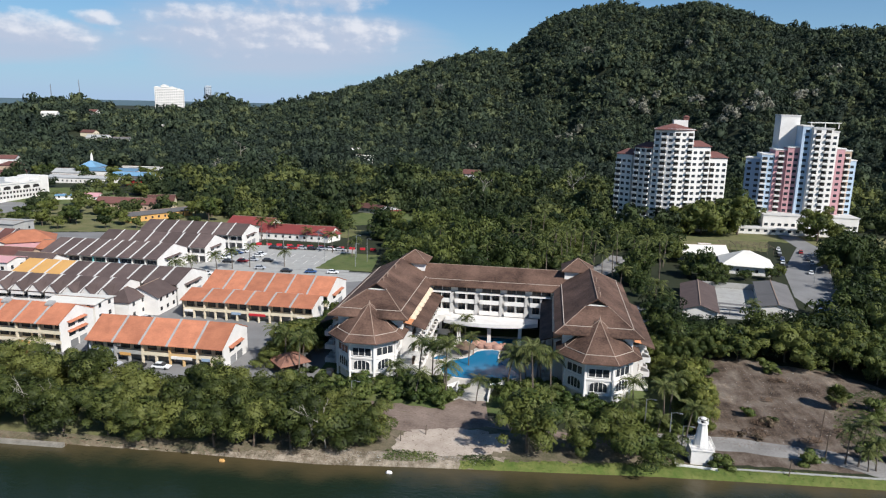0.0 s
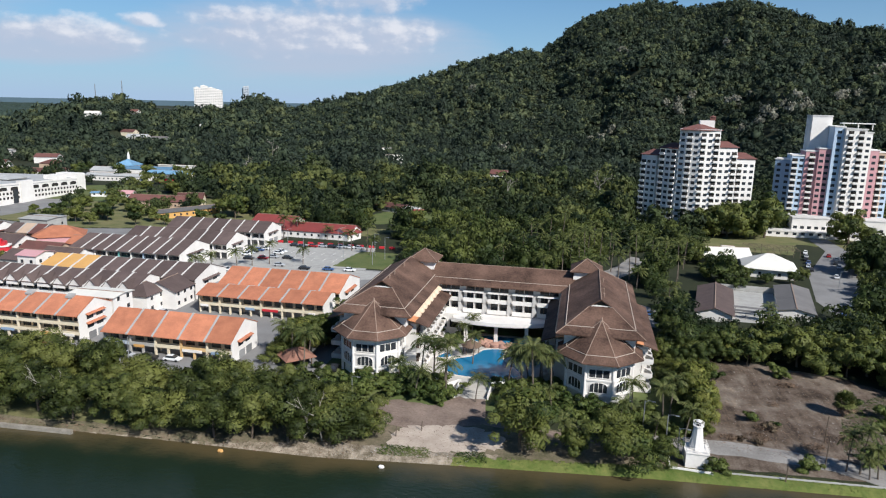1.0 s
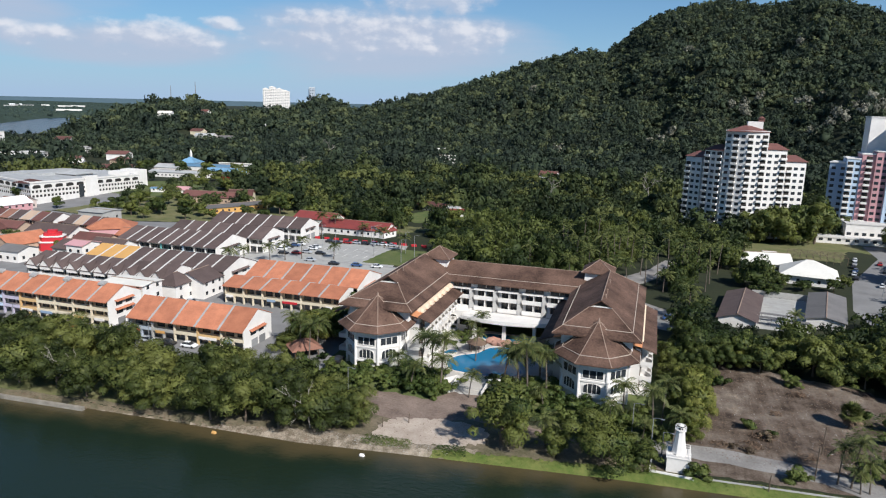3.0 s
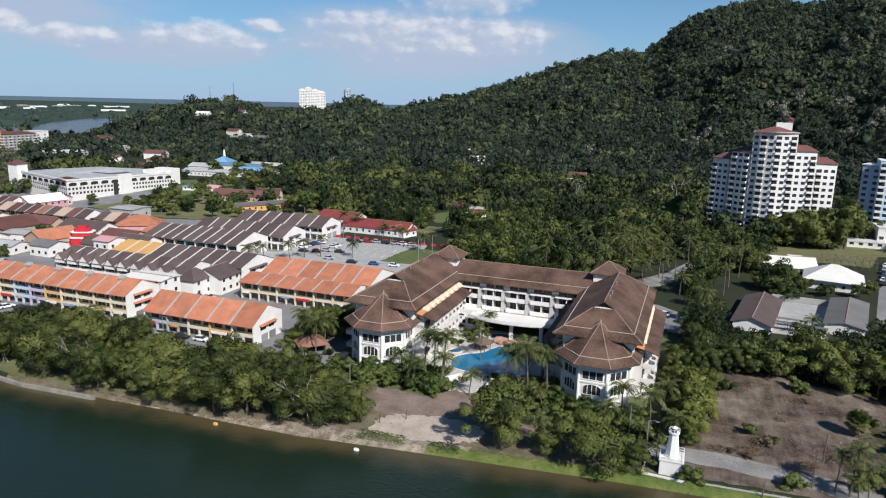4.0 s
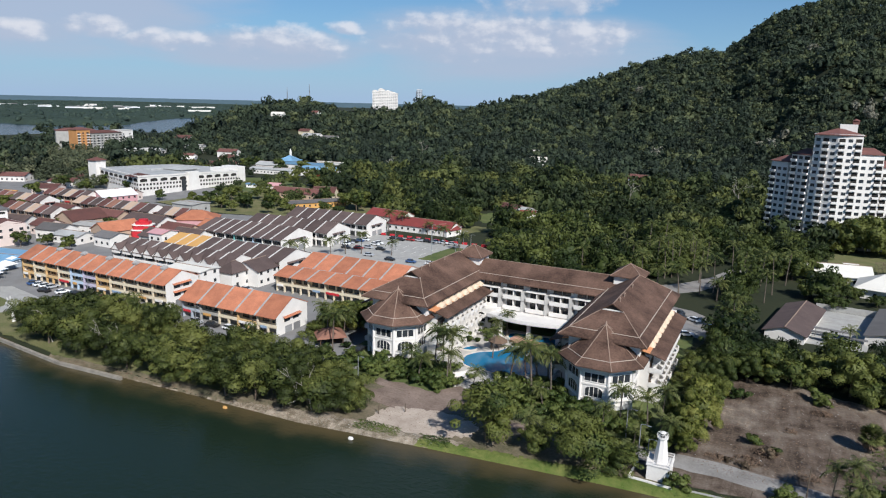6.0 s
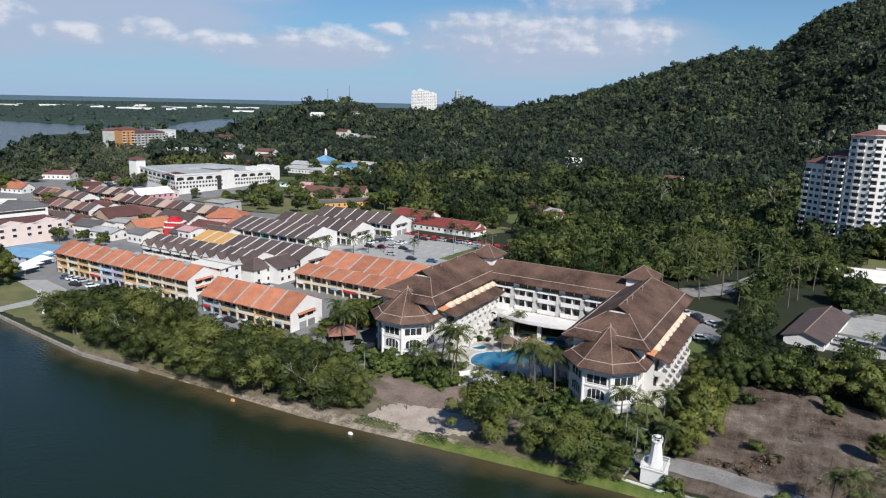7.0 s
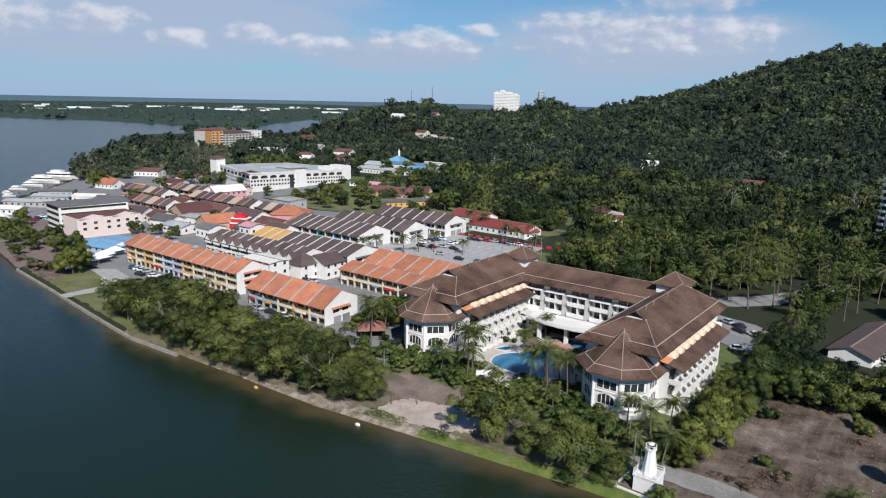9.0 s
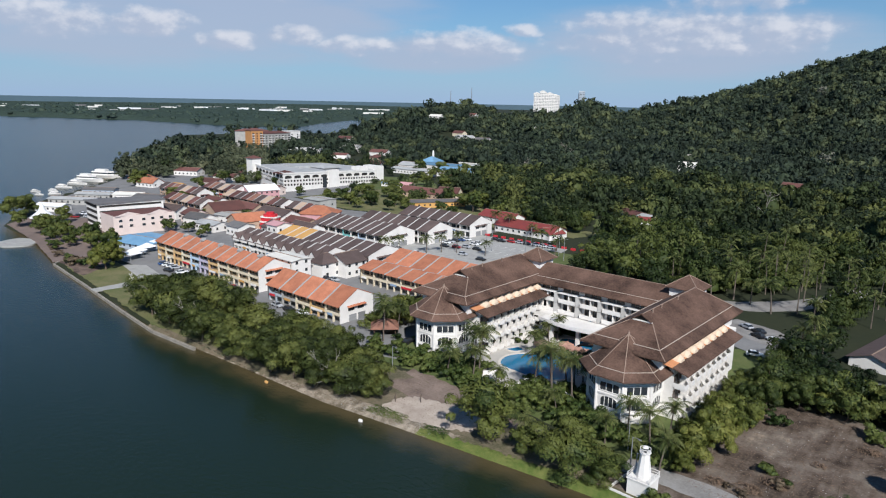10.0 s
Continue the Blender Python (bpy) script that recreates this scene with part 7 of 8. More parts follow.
def crown_blobs(rg, rx, rz, z, k, core=0.62, small=0.24, big=0.48):
    out = [(0, 0, z, rx * core, rx * core, rz * core)]
    for i in range(k):
        a, q = rg.uniform(0, 2 * math.pi), rg.uniform(0.35, 0.85)
        h = rg.uniform(-0.74, 0.62)
        s = rg.uniform(small, big)
        out.append((rx * q * math.cos(a), rx * q * math.sin(a), z + rz * h * (1.2 - q * 0.6), rx * s, rx * s, rz * s * 0.9))
    return out


def lump(rg, sub, rough, flat=0.8):
    """A rounded, lobed crown as one closed skin: vertices and triangles, radius about 1."""
    b = bmesh.new()
    bmesh.ops.create_icosphere(b, subdivisions=sub, radius=1)
    off = Vector(rg.uniform(-50, 50, 3))
    for v in b.verts:
        q = 1 + rough * noise.noise(v.co * 1.6 + off) + rough * 0.8 * noise.noise(v.co * 3.6 + off)
        v.co = Vector((v.co.x * q, v.co.y * q, max(v.co.z, -0.35) * q * flat + 0.45))
    bmesh.ops.delete(b, geom=[q for q in b.faces if q.calc_center_median().z < 0.18], context="FACES")
    bmesh.ops.delete(b, geom=[q for q in b.verts if not q.link_faces], context="VERTS")
    v = np.array([tuple(x.co) for x in b.verts])
    b.verts.index_update()
    f = np.array([[x.index for x in q.verts] for q in b.faces])
    b.free()
    return v, f


def scatter(name, templates, pts, radius, material_, label, category, smooth=True):
    """Many crowns joined into one object: pts (n, 3), radius (n,)."""
    rg = np.random.default_rng(len(pts))
    k = rg.integers(0, len(templates), len(pts))
    vs, fs, ts, ns, base = [], [], [], [], 0
    for i, (t, f, *nt) in enumerate(templates):
        q = k == i
        m = int(q.sum())
        a = rg.uniform(0, 2 * math.pi, m)
        c, s = np.cos(a)[:, None], np.sin(a)[:, None]
        x, y, z = t[None, :, 0], t[None, :, 1], t[None, :, 2]
        r = radius[q][:, None]
        vs.append(np.stack([(x * c - y * s) * r + pts[q, 0, None], (x * s + y * c) * r + pts[q, 1, None], z * r * rg.uniform(0.8, 1.45, (m, 1)) + pts[q, 2, None]], -1).reshape(-1, 3))
        if nt:
            u, w, h = nt[0][None, :, 0], nt[0][None, :, 1], nt[0][None, :, 2]
            ns.append(np.stack([u * c - w * s, u * s + w * c, h + 0 * c], -1).reshape(-1, 3))
        fs.append((f[None] + (base + np.arange(m) * len(t))[:, None, None]).reshape(-1, 3))
        ts.append(np.repeat(np.clip(rg.normal(-0.03, 0.19, m), -0.36, 0.36), len(t)))
        base += m * len(t)
    ob = new(name, quad_mesh(name, np.concatenate(vs), np.concatenate(fs), material_, smooth, np.concatenate(ns) if ns else None))
    ob.data.attributes.new("tone", "FLOAT", "POINT").data.foreach_set("value", np.concatenate(ts).astype(np.float32))
    return tagged(ob, label, category, kind="stuff")


# clearings in the woods
TOWN = [(-58, 100), (-58, 250), (-66, 290), (-90, 310), (-150, 318), (-180, 345), (-205, 372), (-262, 405), (-300, 520), (-330, 545), (-385, 545), (-400, 500), (-345, 400), (-365, 365), (-420, 360), (-470, 400), (-560, 470), (-620, 520), (-660, 520), (-640, 470), (-560, 410),
        (-470, 330), (-430, 265), (-500, 262), (-360, 155), (-300, 120), (-100, 100)]
EAST = [(46, 206), (70, 204), (95, 212), (100, 240), (128, 330), (180, 335), (185, 372), (160, 380), (95, 372), (64, 352), (62, 318), (52, 305), (50, 292), (62, 288), (64, 262), (46, 248)]
HOTELGROUND = [(-60, 100), (30, 100), (100, 100), (100, 160), (60, 174), (33, 178), (30, 214), (-60, 222)]
GLADES = [[(37, 206), (48, 206), (48, 252), (58, 262), (58, 286), (46, 280), (39, 252)], [(-14, 212), (34, 205), (36, 218), (24, 236), (30, 250), (40, 270), (42, 294), (26, 296), (18, 274), (8, 258), (-2, 248), (-14, 242)], [(-600, 740), (-500, 740), (-512, 818), (-600, 826)], [(-620, 975), (-565, 975), (-565, 1026), (-620, 1026)], [(-712, 835), (-655, 835), (-660, 880), (-712, 884)], [(-200, 622), (-158, 622), (-164, 668), (-196, 668)], [(-78, 530), (-46, 530), (-48, 566), (-76, 566)], [(-470, 430), (-380, 430), (-384, 470), (-470, 500)], [(-495, 500), (-410, 480), (-420, 512), (-455, 552), (-490, 552)], [(-92, 308), (-58, 312), (-60, 345), (-62, 372), (-100, 380), (-108, 355)], [(45, 195), (82, 198), (82, 206), (40, 204)], [(28, 203), (46, 192), (46, 204), (28, 216)], [(-60, 212), (30, 212), (30, 236), (-60, 240)]]


def wood_points(r0, r1, a0, a1, step, seed):
    rg = np.random.default_rng(seed)
    lim = r1 + 10
    xs = np.arange(-lim, lim, step)
    X, Y = np.meshgrid(xs, np.arange(90, lim, step))
    X = X + rg.uniform(-0.45, 0.45, X.shape) * step
    Y = Y + rg.uniform(-0.45, 0.45, Y.shape) * step
    r, az = np.hypot(X, Y), np.degrees(np.arctan2(X, Y))
    c = np.array(CREST)
    far = np.interp(az, c[:, 0], c[:, 2])
    q = (r > r0) & (r < r1) & (az > a0) & (az < a1) & (r < far + 50) & ~inside(X, Y, LAKE)
    q &= edge_distance(X, Y, LAKE) > 3
    for z in (TOWN, EAST, HOTELGROUND, *GLADES):
        q &= ~inside(X, Y, z)
    q &= ~((r > 560) & (X < -500) & inside(40 + (X - 40) * 1.26, Y * 1.26, LAKE))     # low scrub only on the inlet's bank
    X, Y = X[q], Y[q]
    return np.stack([X, Y, ground_height(X, Y)], 1), rg


tg = np.random.default_rng(3)
def crown_of_sprays(n, size, k, lobes=(0.26, 0.46), core=0.5):
    """A crown of loose sprays round a dark heart, radius about 1."""
    v, nv = leaf_sprays(tg, crown_blobs(tg, 1, 0.88, 0.9, k, core, *lobes), n, size, 0.12, 0.15, slim=0.62, soft=0.93, inner=0.78)
    cv, cf = lump(tg, 1, 0.4, 0.8)
    cv = cv * np.array([0.52, 0.52, 0.6]) + np.array([0, 0, 0.28])
    return np.concatenate([v, cv]), np.concatenate([np.arange(len(v)).reshape(-1, 3), cf + len(v)]), np.concatenate([nv, unit(cv - np.array([0, 0, 0.5]))])


EDGE_T = [crown_of_sprays(900, 0.072, 20, (0.2, 0.38)) for _ in range(10)]
FOOT_T = [crown_of_sprays(260, 0.13, 12, (0.22, 0.42)) for _ in range(12)]
SLOPE_T = [crown_of_sprays(135, 0.175, 9) for _ in range(12)]
HILL_T = [crown_of_sprays(74, 0.225, 7, (0.34, 0.54), 0.58) for _ in range(12)]
LOW_T = [lump(tg, 1, 0.5) for _ in range(8)]
p, rg = wood_points(950, 1800, -25, 34, 10.6, 13)
size = np.minimum(rg.gamma(5, 0.75, len(p)) + 3.2, 11)
scatter("far_woods", HILL_T, p - np.array([0, 0, 1.0]), size * 1.05, M_HAZED_HILLLEAF, "dense dark rainforest high on the hill", "forest", False)
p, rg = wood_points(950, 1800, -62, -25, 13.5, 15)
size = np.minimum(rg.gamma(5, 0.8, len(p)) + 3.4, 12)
scatter("ridge_woods", HILL_T, p - np.array([0, 0, 1.0]), size * 1.1, M_HAZED_HILLLEAF, "dense dark green trees on the low ridges", "forest", False)
p, rg = wood_points(560, 950, -62, 34, 9.8, 11)
size = np.minimum(rg.gamma(3.6, 1.0, len(p)) + 2.2, 11)
scatter("hill_woods", SLOPE_T, p - np.array([0, 0, 1.0]), size, M_HAZED_HILLLEAF, "dense dark green rainforest below the hill", "forest", False)
p, rg = wood_points(340, 560, -62, 45, 7.9, 12)
size = np.minimum(rg.gamma(2.4, 1.3, len(p)) + 1.8, 10)
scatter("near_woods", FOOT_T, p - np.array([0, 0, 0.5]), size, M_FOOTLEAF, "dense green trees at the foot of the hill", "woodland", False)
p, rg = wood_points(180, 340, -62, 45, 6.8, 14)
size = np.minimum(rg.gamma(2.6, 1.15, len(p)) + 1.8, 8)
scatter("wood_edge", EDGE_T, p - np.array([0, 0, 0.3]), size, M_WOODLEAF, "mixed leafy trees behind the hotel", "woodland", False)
# pale flowering crowns scattered over the slope
rg = np.random.default_rng(31)
heads = [(6.8, 948, 5), (13.6, 833, 6), (1.8, 863, 4), (7.7, 968, 4), (15, 865, 4), (18.9, 925, 5), (12.7, 833, 3), (11.2, 932, 5), (16, 844, 4), (-9, 1180, 3), (3, 1250, 3), (10, 1180, 3), (20, 1050, 3), (-3, 1020, 3), (-6, 760, 2)]
p = np.array([(r * math.sin(radians(a)) + rg.normal(0, 11), r * math.cos(radians(a)) + rg.normal(0, 9), 0) for a, r, k in heads for _ in range(k)])
p[:, 2] = ground_height(p[:, 0], p[:, 1]) + 5.0
scatter("flowering_trees", SLOPE_T, p, rg.uniform(4.5, 7.5, len(p)), M_PALECROWN, "pale cream flowering crowns in the rainforest", "forest", False)


def grove(name, poly, step, lo, hi, leaf, label, seed, keep=1.0):
    """A stand of crowns over a patch of ground."""
    rg = np.random.default_rng(seed)
    xs, ys = ([q[k] for q in poly] for k in (0, 1))
    X, Y = np.meshgrid(np.arange(min(xs), max(xs), step), np.arange(min(ys), max(ys), step))
    X, Y = (q + rg.uniform(-0.45, 0.45, X.shape) * step for q in (X, Y))
    q = inside(X, Y, poly) & (rg.random(X.shape) < keep)
    X, Y = X[q], Y[q]
    scatter(name, FOOT_T, np.stack([X, Y, ground_height(X, Y) - 0.3], 1), rg.uniform(lo, hi, len(X)), leaf, label, "grove", False)


grove("bay_grove", [(-600, 440), (-585, 420), (-560, 400), (-500, 370), (-440, 318), (-405, 292), (-372, 296), (-352, 306), (-395, 360), (-430, 395), (-486, 415), (-500, 450), (-540, 462), (-590, 462)], 9.5, 4.0, 7.0, M_CASUARINA, "feathery trees between the bay hotel and the shops", 41)
grove("school_grove", [(-330, 380), (-285, 355), (-262, 300), (-240, 290), (-205, 305), (-205, 345), (-240, 395), (-300, 460), (-340, 480)], 13.0, 3.0, 6.0, M_FOOTLEAF, "scattered trees about the school field", 42, 0.5)
grove("headland_grove", [(-520, 283), (-440, 245), (-425, 262), (-440, 300), (-470, 330), (-560, 400), (-640, 450), (-700, 440), (-620, 355)], 9.5, 4.0, 7.5, M_CASUARINA, "tall grey-green casuarinas along the headland", 43)
# mangrove and plantation on the far shore
rg = np.random.default_rng(21)
cx, cy = np.meshgrid(np.arange(-3900, -850, 13.0), np.arange(340, 3300, 15.0))
cx, cy = cx + rg.uniform(-4, 4, cx.shape), cy + rg.uniform(-4, 4, cx.shape)
cd = np.where(inside(cx, cy, LAKE), -1.0, edge_distance(cx, cy, LAKE))
reach = (cd > 0) & (cx + 0.9 * cy < 100) & (np.hypot(cx, cy) > 1250) & ~inside(40 + (cx - 40) * 1.2, cy * 1.2, LAKE)
cz = np.where(reach, np.clip(cd / 12, 0.1, 1) * rg.uniform(4.5, 10.5, cx.shape), -1.5)
ci = np.arange(cx.size).reshape(cx.shape)
cq = reach[:-1, :-1] | reach[1:, :-1] | reach[1:, 1:] | reach[:-1, 1:]
cf = np.stack([ci[:-1, :-1][cq], ci[:-1, 1:][cq], ci[1:, 1:][cq], ci[1:, :-1][cq]], 1)
used, cf = np.unique(cf, return_inverse=True)
cv = np.stack([cx, cy, cz], -1).reshape(-1, 3)[used]
mangrove = new("mangrove", quad_mesh("mangrove", cv, cf.reshape(-1, 4), M_HAZED_MANGROVE))
tagged(mangrove, "even low canopy of mangrove across the bay", "mangrove", kind="stuff")
X, Y = rg.uniform(-3600, -850, 2500), rg.uniform(350, 2600, 2500)
q = ~inside(X, Y, LAKE) & (X + 0.9 * Y < 100) & (np.hypot(X, Y) > 1250) & ~inside(40 + (X - 40) * 1.24, Y * 1.24, LAKE)
q &= (edge_distance(X, Y, LAKE) < 420) | (rg.random(2500) < 0.35)
X, Y = X[q], Y[q]
scatter("far_shore_woods", LOW_T, np.stack([X, Y, ground_height(X, Y) + 3.5], 1), rg.uniform(5, 9, len(X)), M_HAZED_MANGROVE, "low dark mangrove along the far shore", "mangrove")
for i in range(46):
    a, d = radians(rg.uniform(-73, -44)), rg.uniform(2300, 3300)
    w, dd, h = rg.uniform(18, 75), rg.uniform(20, 40), rg.uniform(5, 11)
    bx, by = d * math.sin(a), d * math.cos(a)
    if d * math.cos(a) < 800:
        continue
    th = thing("warehouse", "pale industrial shed on the far shore", "warehouse", "far sheds", (bx, by, 0), -math.degrees(a))
    b = bmesh.new()
    box(b, -w / 2, w / 2, 0, dd, 0, h)
    part("wall", b, M_WHITE if i % 3 else M_GREYBLUE, th)
    b = bmesh.new()
    slab(b, [(-w / 2 - 1, -1, h), (w / 2 + 1, -1, h), (w / 2 + 1, dd / 2, h + 4), (-w / 2 - 1, dd / 2, h + 4)], 0.4)
    slab(b, [(-w / 2 - 1, dd / 2, h + 4), (w / 2 + 1, dd / 2, h + 4), (w / 2 + 1, dd + 1, h), (-w / 2 - 1, dd + 1, h)], 0.4)
    part("roof", b, (M_WHITEROOF, M_TENT, M_GREYROOF, M_WHITEROOF, M_CONCRETE)[i % 5], th)


def tree(name, seed, rx, rz, h, n, size, leaf, label, limbs=5, k=9, lean=0.0, slim=0.42):
    """A broad-leaved tree, h metres to the crown's middle."""
    rg = np.random.default_rng(seed)
    th = thing(name, label, "tree", "trees")
    b = bmesh.new()
    tube(b, [(0, 0, -0.2), (0.15, 0.1, h * 0.35), (lean, 0, h * 0.7), (lean * 1.2, 0, h)], (0.035 * h + 0.08, 0.03 * h, 0.02 * h, 0.01 * h), 8)
    bl = crown_blobs(rg, rx, rz, h, k, 0.46, 0.12 if k > 20 else 0.2, 0.30 if k > 20 else 0.42)
    for x, y, z, *_ in bl[1:1 + limbs]:
        tube(b, [(lean * 0.4, 0, h * rg.uniform(0.35, 0.6)), (x * 0.5, y * 0.5, h * 0.7 + (z - h) * 0.4), (x, y, z)], (0.014 * h, 0.01 * h, 0.03), 6)
    part("trunk", b, M_BARK, th)
    v, nv = leaf_sprays(rg, bl, n, size, 0.28, 0.2, slim=slim, soft=0.7, inner=0.72)
    w, nw = leaf_sprays(rg, [(0, 0, h, rx * 0.55, rx * 0.55, rz * 0.55)], n // 6, size * 1.7, 0.8)
    v = np.concatenate([v, w])
    o = new("crown", quad_mesh("crown", v, np.arange(len(v)).reshape(-1, 3), leaf, normals=np.concatenate([nv, nw])))
    o.parent = th
    return th


def palm(seed, h, label, n=15, length=3.6):
    """A coconut palm: bent trunk and drooping feathered fronds, each frond a part."""
    rg = np.random.default_rng(seed)
    th = thing("palm_tree", label, "palm", "palms")
    bx, by = rg.uniform(-0.9, 0.9, 2)
    b = bmesh.new()
    tube(b, [(0, 0, -0.2), (bx * 0.15, by * 0.15, h * 0.3), (bx * 0.5, by * 0.5, h * 0.65), (bx, by, h)], (0.24, 0.17, 0.14, 0.12), 8)
    part("trunk", b, M_PALMBARK, th)
    kinds = []
    for rise, bend in ((1.25, 1.7), (0.75, 1.75), (0.15, 1.35)):
        vs = []
        steps = 10
        P = [Vector((0, 0, 0))]
        for i in range(steps):
            q = rise - bend * (i + 0.5) / steps
            P.append(P[-1] + Vector((math.cos(q), 0, math.sin(q))) * length / steps)
        for i in range(steps):
            a, c = P[i], P[i + 1]
            wl_ = 0.9 * math.sin(math.pi * min(0.95, 0.16 + 0.8 * i / steps))
            for s in (-1, 1):
                q0, q1 = a.lerp(c, 0.1), a.lerp(c, 0.75)
                tip = q1 + (c - a).normalized() * 0.35 + Vector((0, s * wl_ * 0.85, -0.5 * wl_))
                vs += [q0, q1, tip + Vector((0.05, 0, 0)), tip - Vector((0.05, 0, 0.02))]
            vs += [a + Vector((0, 0.05, 0.02)), c + Vector((0, 0.05, 0.02)), c + Vector((0, -0.05, 0.02)), a + Vector((0, -0.05, 0.02))]
        v = np.array([tuple(x) for x in vs])
        kinds.append(quad_mesh("frond", v, np.arange(len(v)).reshape(-1, 4), M_PALM))
    for i in range(n):
        kd = i % 3
        shared("frond", kinds[kd], th, pose(bx, by, h, rg.uniform(-12, 12), rg.uniform(-10, 10), 360 * i / n * 1.0 + rg.uniform(-14, 14)) @ Matrix.Scale(rg.uniform(0.85, 1.15), 4))
    return th


def place(kinds, spots, seed=5, first=True):
    """spots: (x, y, scale) with the kinds taken in turn."""
    rg = np.random.default_rng(seed)
    used = set()
    for i, (x, y, s) in enumerate(spots):
        o = kinds[i % len(kinds)]
        m = pose(x, y, float(ground_height(x, y)), 0, 0, rg.uniform(0, 360)) @ Matrix.Diagonal((s, s, s * rg.uniform(0.92, 1.08), 1))
        if i % len(kinds) not in used:
            used.add(i % len(kinds))
            o.matrix_world = m
        else:
            c = copy_thing(o, Matrix())
            c.matrix_basis = m


BANK = [tree("tree", 20 + i, rx, rz, h, 10500, 0.25, M_BANKLEAF, "spreading olive green tree with a drooping crown on the bank", 6, 36, 0.0, 0.36) for i, (rx, rz, h) in enumerate(((6.6, 5.4, 5.2), (7.4, 5.8, 5.6), (6.0, 5.4, 5.2), (5.6, 6.2, 6.0), (7.8, 5.0, 5.0)))]
place(BANK, [(-106, 107.5, 1.1), (-96, 108, 1.05), (-87, 106.5, 1.05), (-78, 107, 1.0), (-71, 107.5, 0.9), (-65, 109, 0.95), (-57, 106.8, 1.0), (-50, 108, 1.1), (-43, 108.5, 1.1), (-36, 111, 1.05), (-31, 114, 0.9),
             (-112, 121, 1.2), (-101, 120, 1.1), (-90, 119, 1.1), (-80, 119, 1.05), (-70, 119, 0.95), (-62, 119.5, 1.1), (-53, 119, 1.05), (-45, 119, 1.05), (-120, 118, 1.15), (-39, 120, 0.85), (-127, 111, 1.0), (-117, 108, 1.0), (-124, 123, 0.95), (-132, 116, 0.8)], 5)
BROAD = [tree("tree", 40 + i, rx, rz, h, 8800, 0.24, M_LEAF, "dense rounded dark green tree near the hotel", 6, 24) for i, (rx, rz, h) in enumerate(((6.3, 6.4, 6.2), (7.4, 4.4, 4.2), (5.4, 5.2, 5.0)))]
place(BROAD, [(-0.8, 115.6, 1.25), (17.5, 116.2, 1.1), (32, 142, 0.75), (33.5, 150, 0.8), (32.5, 158, 0.8), (36, 165, 0.85), (35, 173, 0.9), (40, 178, 1.0), (33, 182, 0.9), (34, 192, 0.95), (39, 188, 0.8), (31.5, 171, 0.7), (31, 136, 0.6), (31, 153, 0.6), (32, 164, 0.7), (29.6, 146, 0.5), (29.4, 153, 0.55), (29.4, 160, 0.55), (29.4, 167, 0.6), (29.6, 175, 0.65), (-57, 156, 0.8), (-53, 160, 0.7), (-64, 164, 0.7), (41, 171, 0.85), (-61, 157, 0.75), (-57, 164, 0.8), (-54, 170, 0.75), (-56, 178, 0.7), (-62, 146, 0.75), (-59, 150, 0.7), (8.5, 115.8, 0.55), (24, 117.5, 0.6)], 6)
BRIGHT = [tree("tree", 70 + i, rx, rz, h, 9000, 0.23, M_BRIGHTLEAF, "sunlit yellow-green tree beside the dirt lot", 6, 24) for i, (rx, rz, h) in enumerate(((5.0, 5.6, 5.6), (4.2, 4.4, 4.2)))]
place(BRIGHT, [(32.5, 133.5, 0.95), (34, 139.5, 1.05), (33, 146.5, 1.0), (35, 154, 0.95), (32.5, 129, 0.55), (84, 149, 0.7), (90, 156, 0.8), (46, 173, 0.7), (-58.5, 152, 0.95), (-55, 157, 1.0), (-61, 149, 0.75), (-180, 122, 1.45), (-186, 127, 1.0)], 26)
WOOD = [tree("tree", 45 + i, rx, rz, h, 3900, 0.36, M_LEAF, "dense rounded green tree by the eastern lots", 4, 22) for i, (rx, rz, h) in enumerate(((6.3, 6.2, 5.8), (7.2, 5.0, 4.6), (5.6, 5.2, 5.0)))]
place(WOOD, [(66, 262, 0.6), (75, 260, 0.55), (60, 254, 0.7), (85, 262, 0.5), (63, 248, 0.6), (70, 268, 0.45), (90, 270, 0.45), (50, 172, 0.85), (56, 178, 0.95), (62, 174, 1.05), (66, 182, 1.1), (72, 178, 1.0), (77, 172, 1.1), (82, 168, 1.0), (86, 176, 1.1), (90, 164, 1.0), (84, 158, 0.9), (79, 163, 0.8), (92, 184, 1.2), (76, 188, 1.0), (100, 176, 1.2), (98, 190, 1.1), (95, 205, 1.1), (105, 215, 1.2), (104, 228, 1.0), (86, 196, 0.9), (110, 240, 1.1), (96, 150, 1.1), (100, 160, 1.2), (92, 156, 0.9), (72, 170, 0.9), (66, 170, 0.8), (46, 176, 0.9), (-14, 206, 0.6), (-30, 207, 0.6), (4, 206, 0.6), (62, 272, 0.75), (64, 280, 0.7), (58, 290, 0.9), (50, 285, 1.0), (56, 262, 0.9), (88, 354, 2.2), (97, 358, 2.2), (79, 356, 2.2), (70, 352, 1.8), (132, 350, 1.7), (142, 354, 0.9), (130, 352, 0.8), (112, 280, 0.8), (116, 292, 0.9)], 16)
TOWNTREE = [tree("tree", 50 + i, rx, rz, h, 1900, 0.44, M_LEAF, "round green street tree in the town", 4, 9) for i, (rx, rz, h) in enumerate(((4.8, 4.0, 5.2), (5.6, 4.2, 5.4)))]
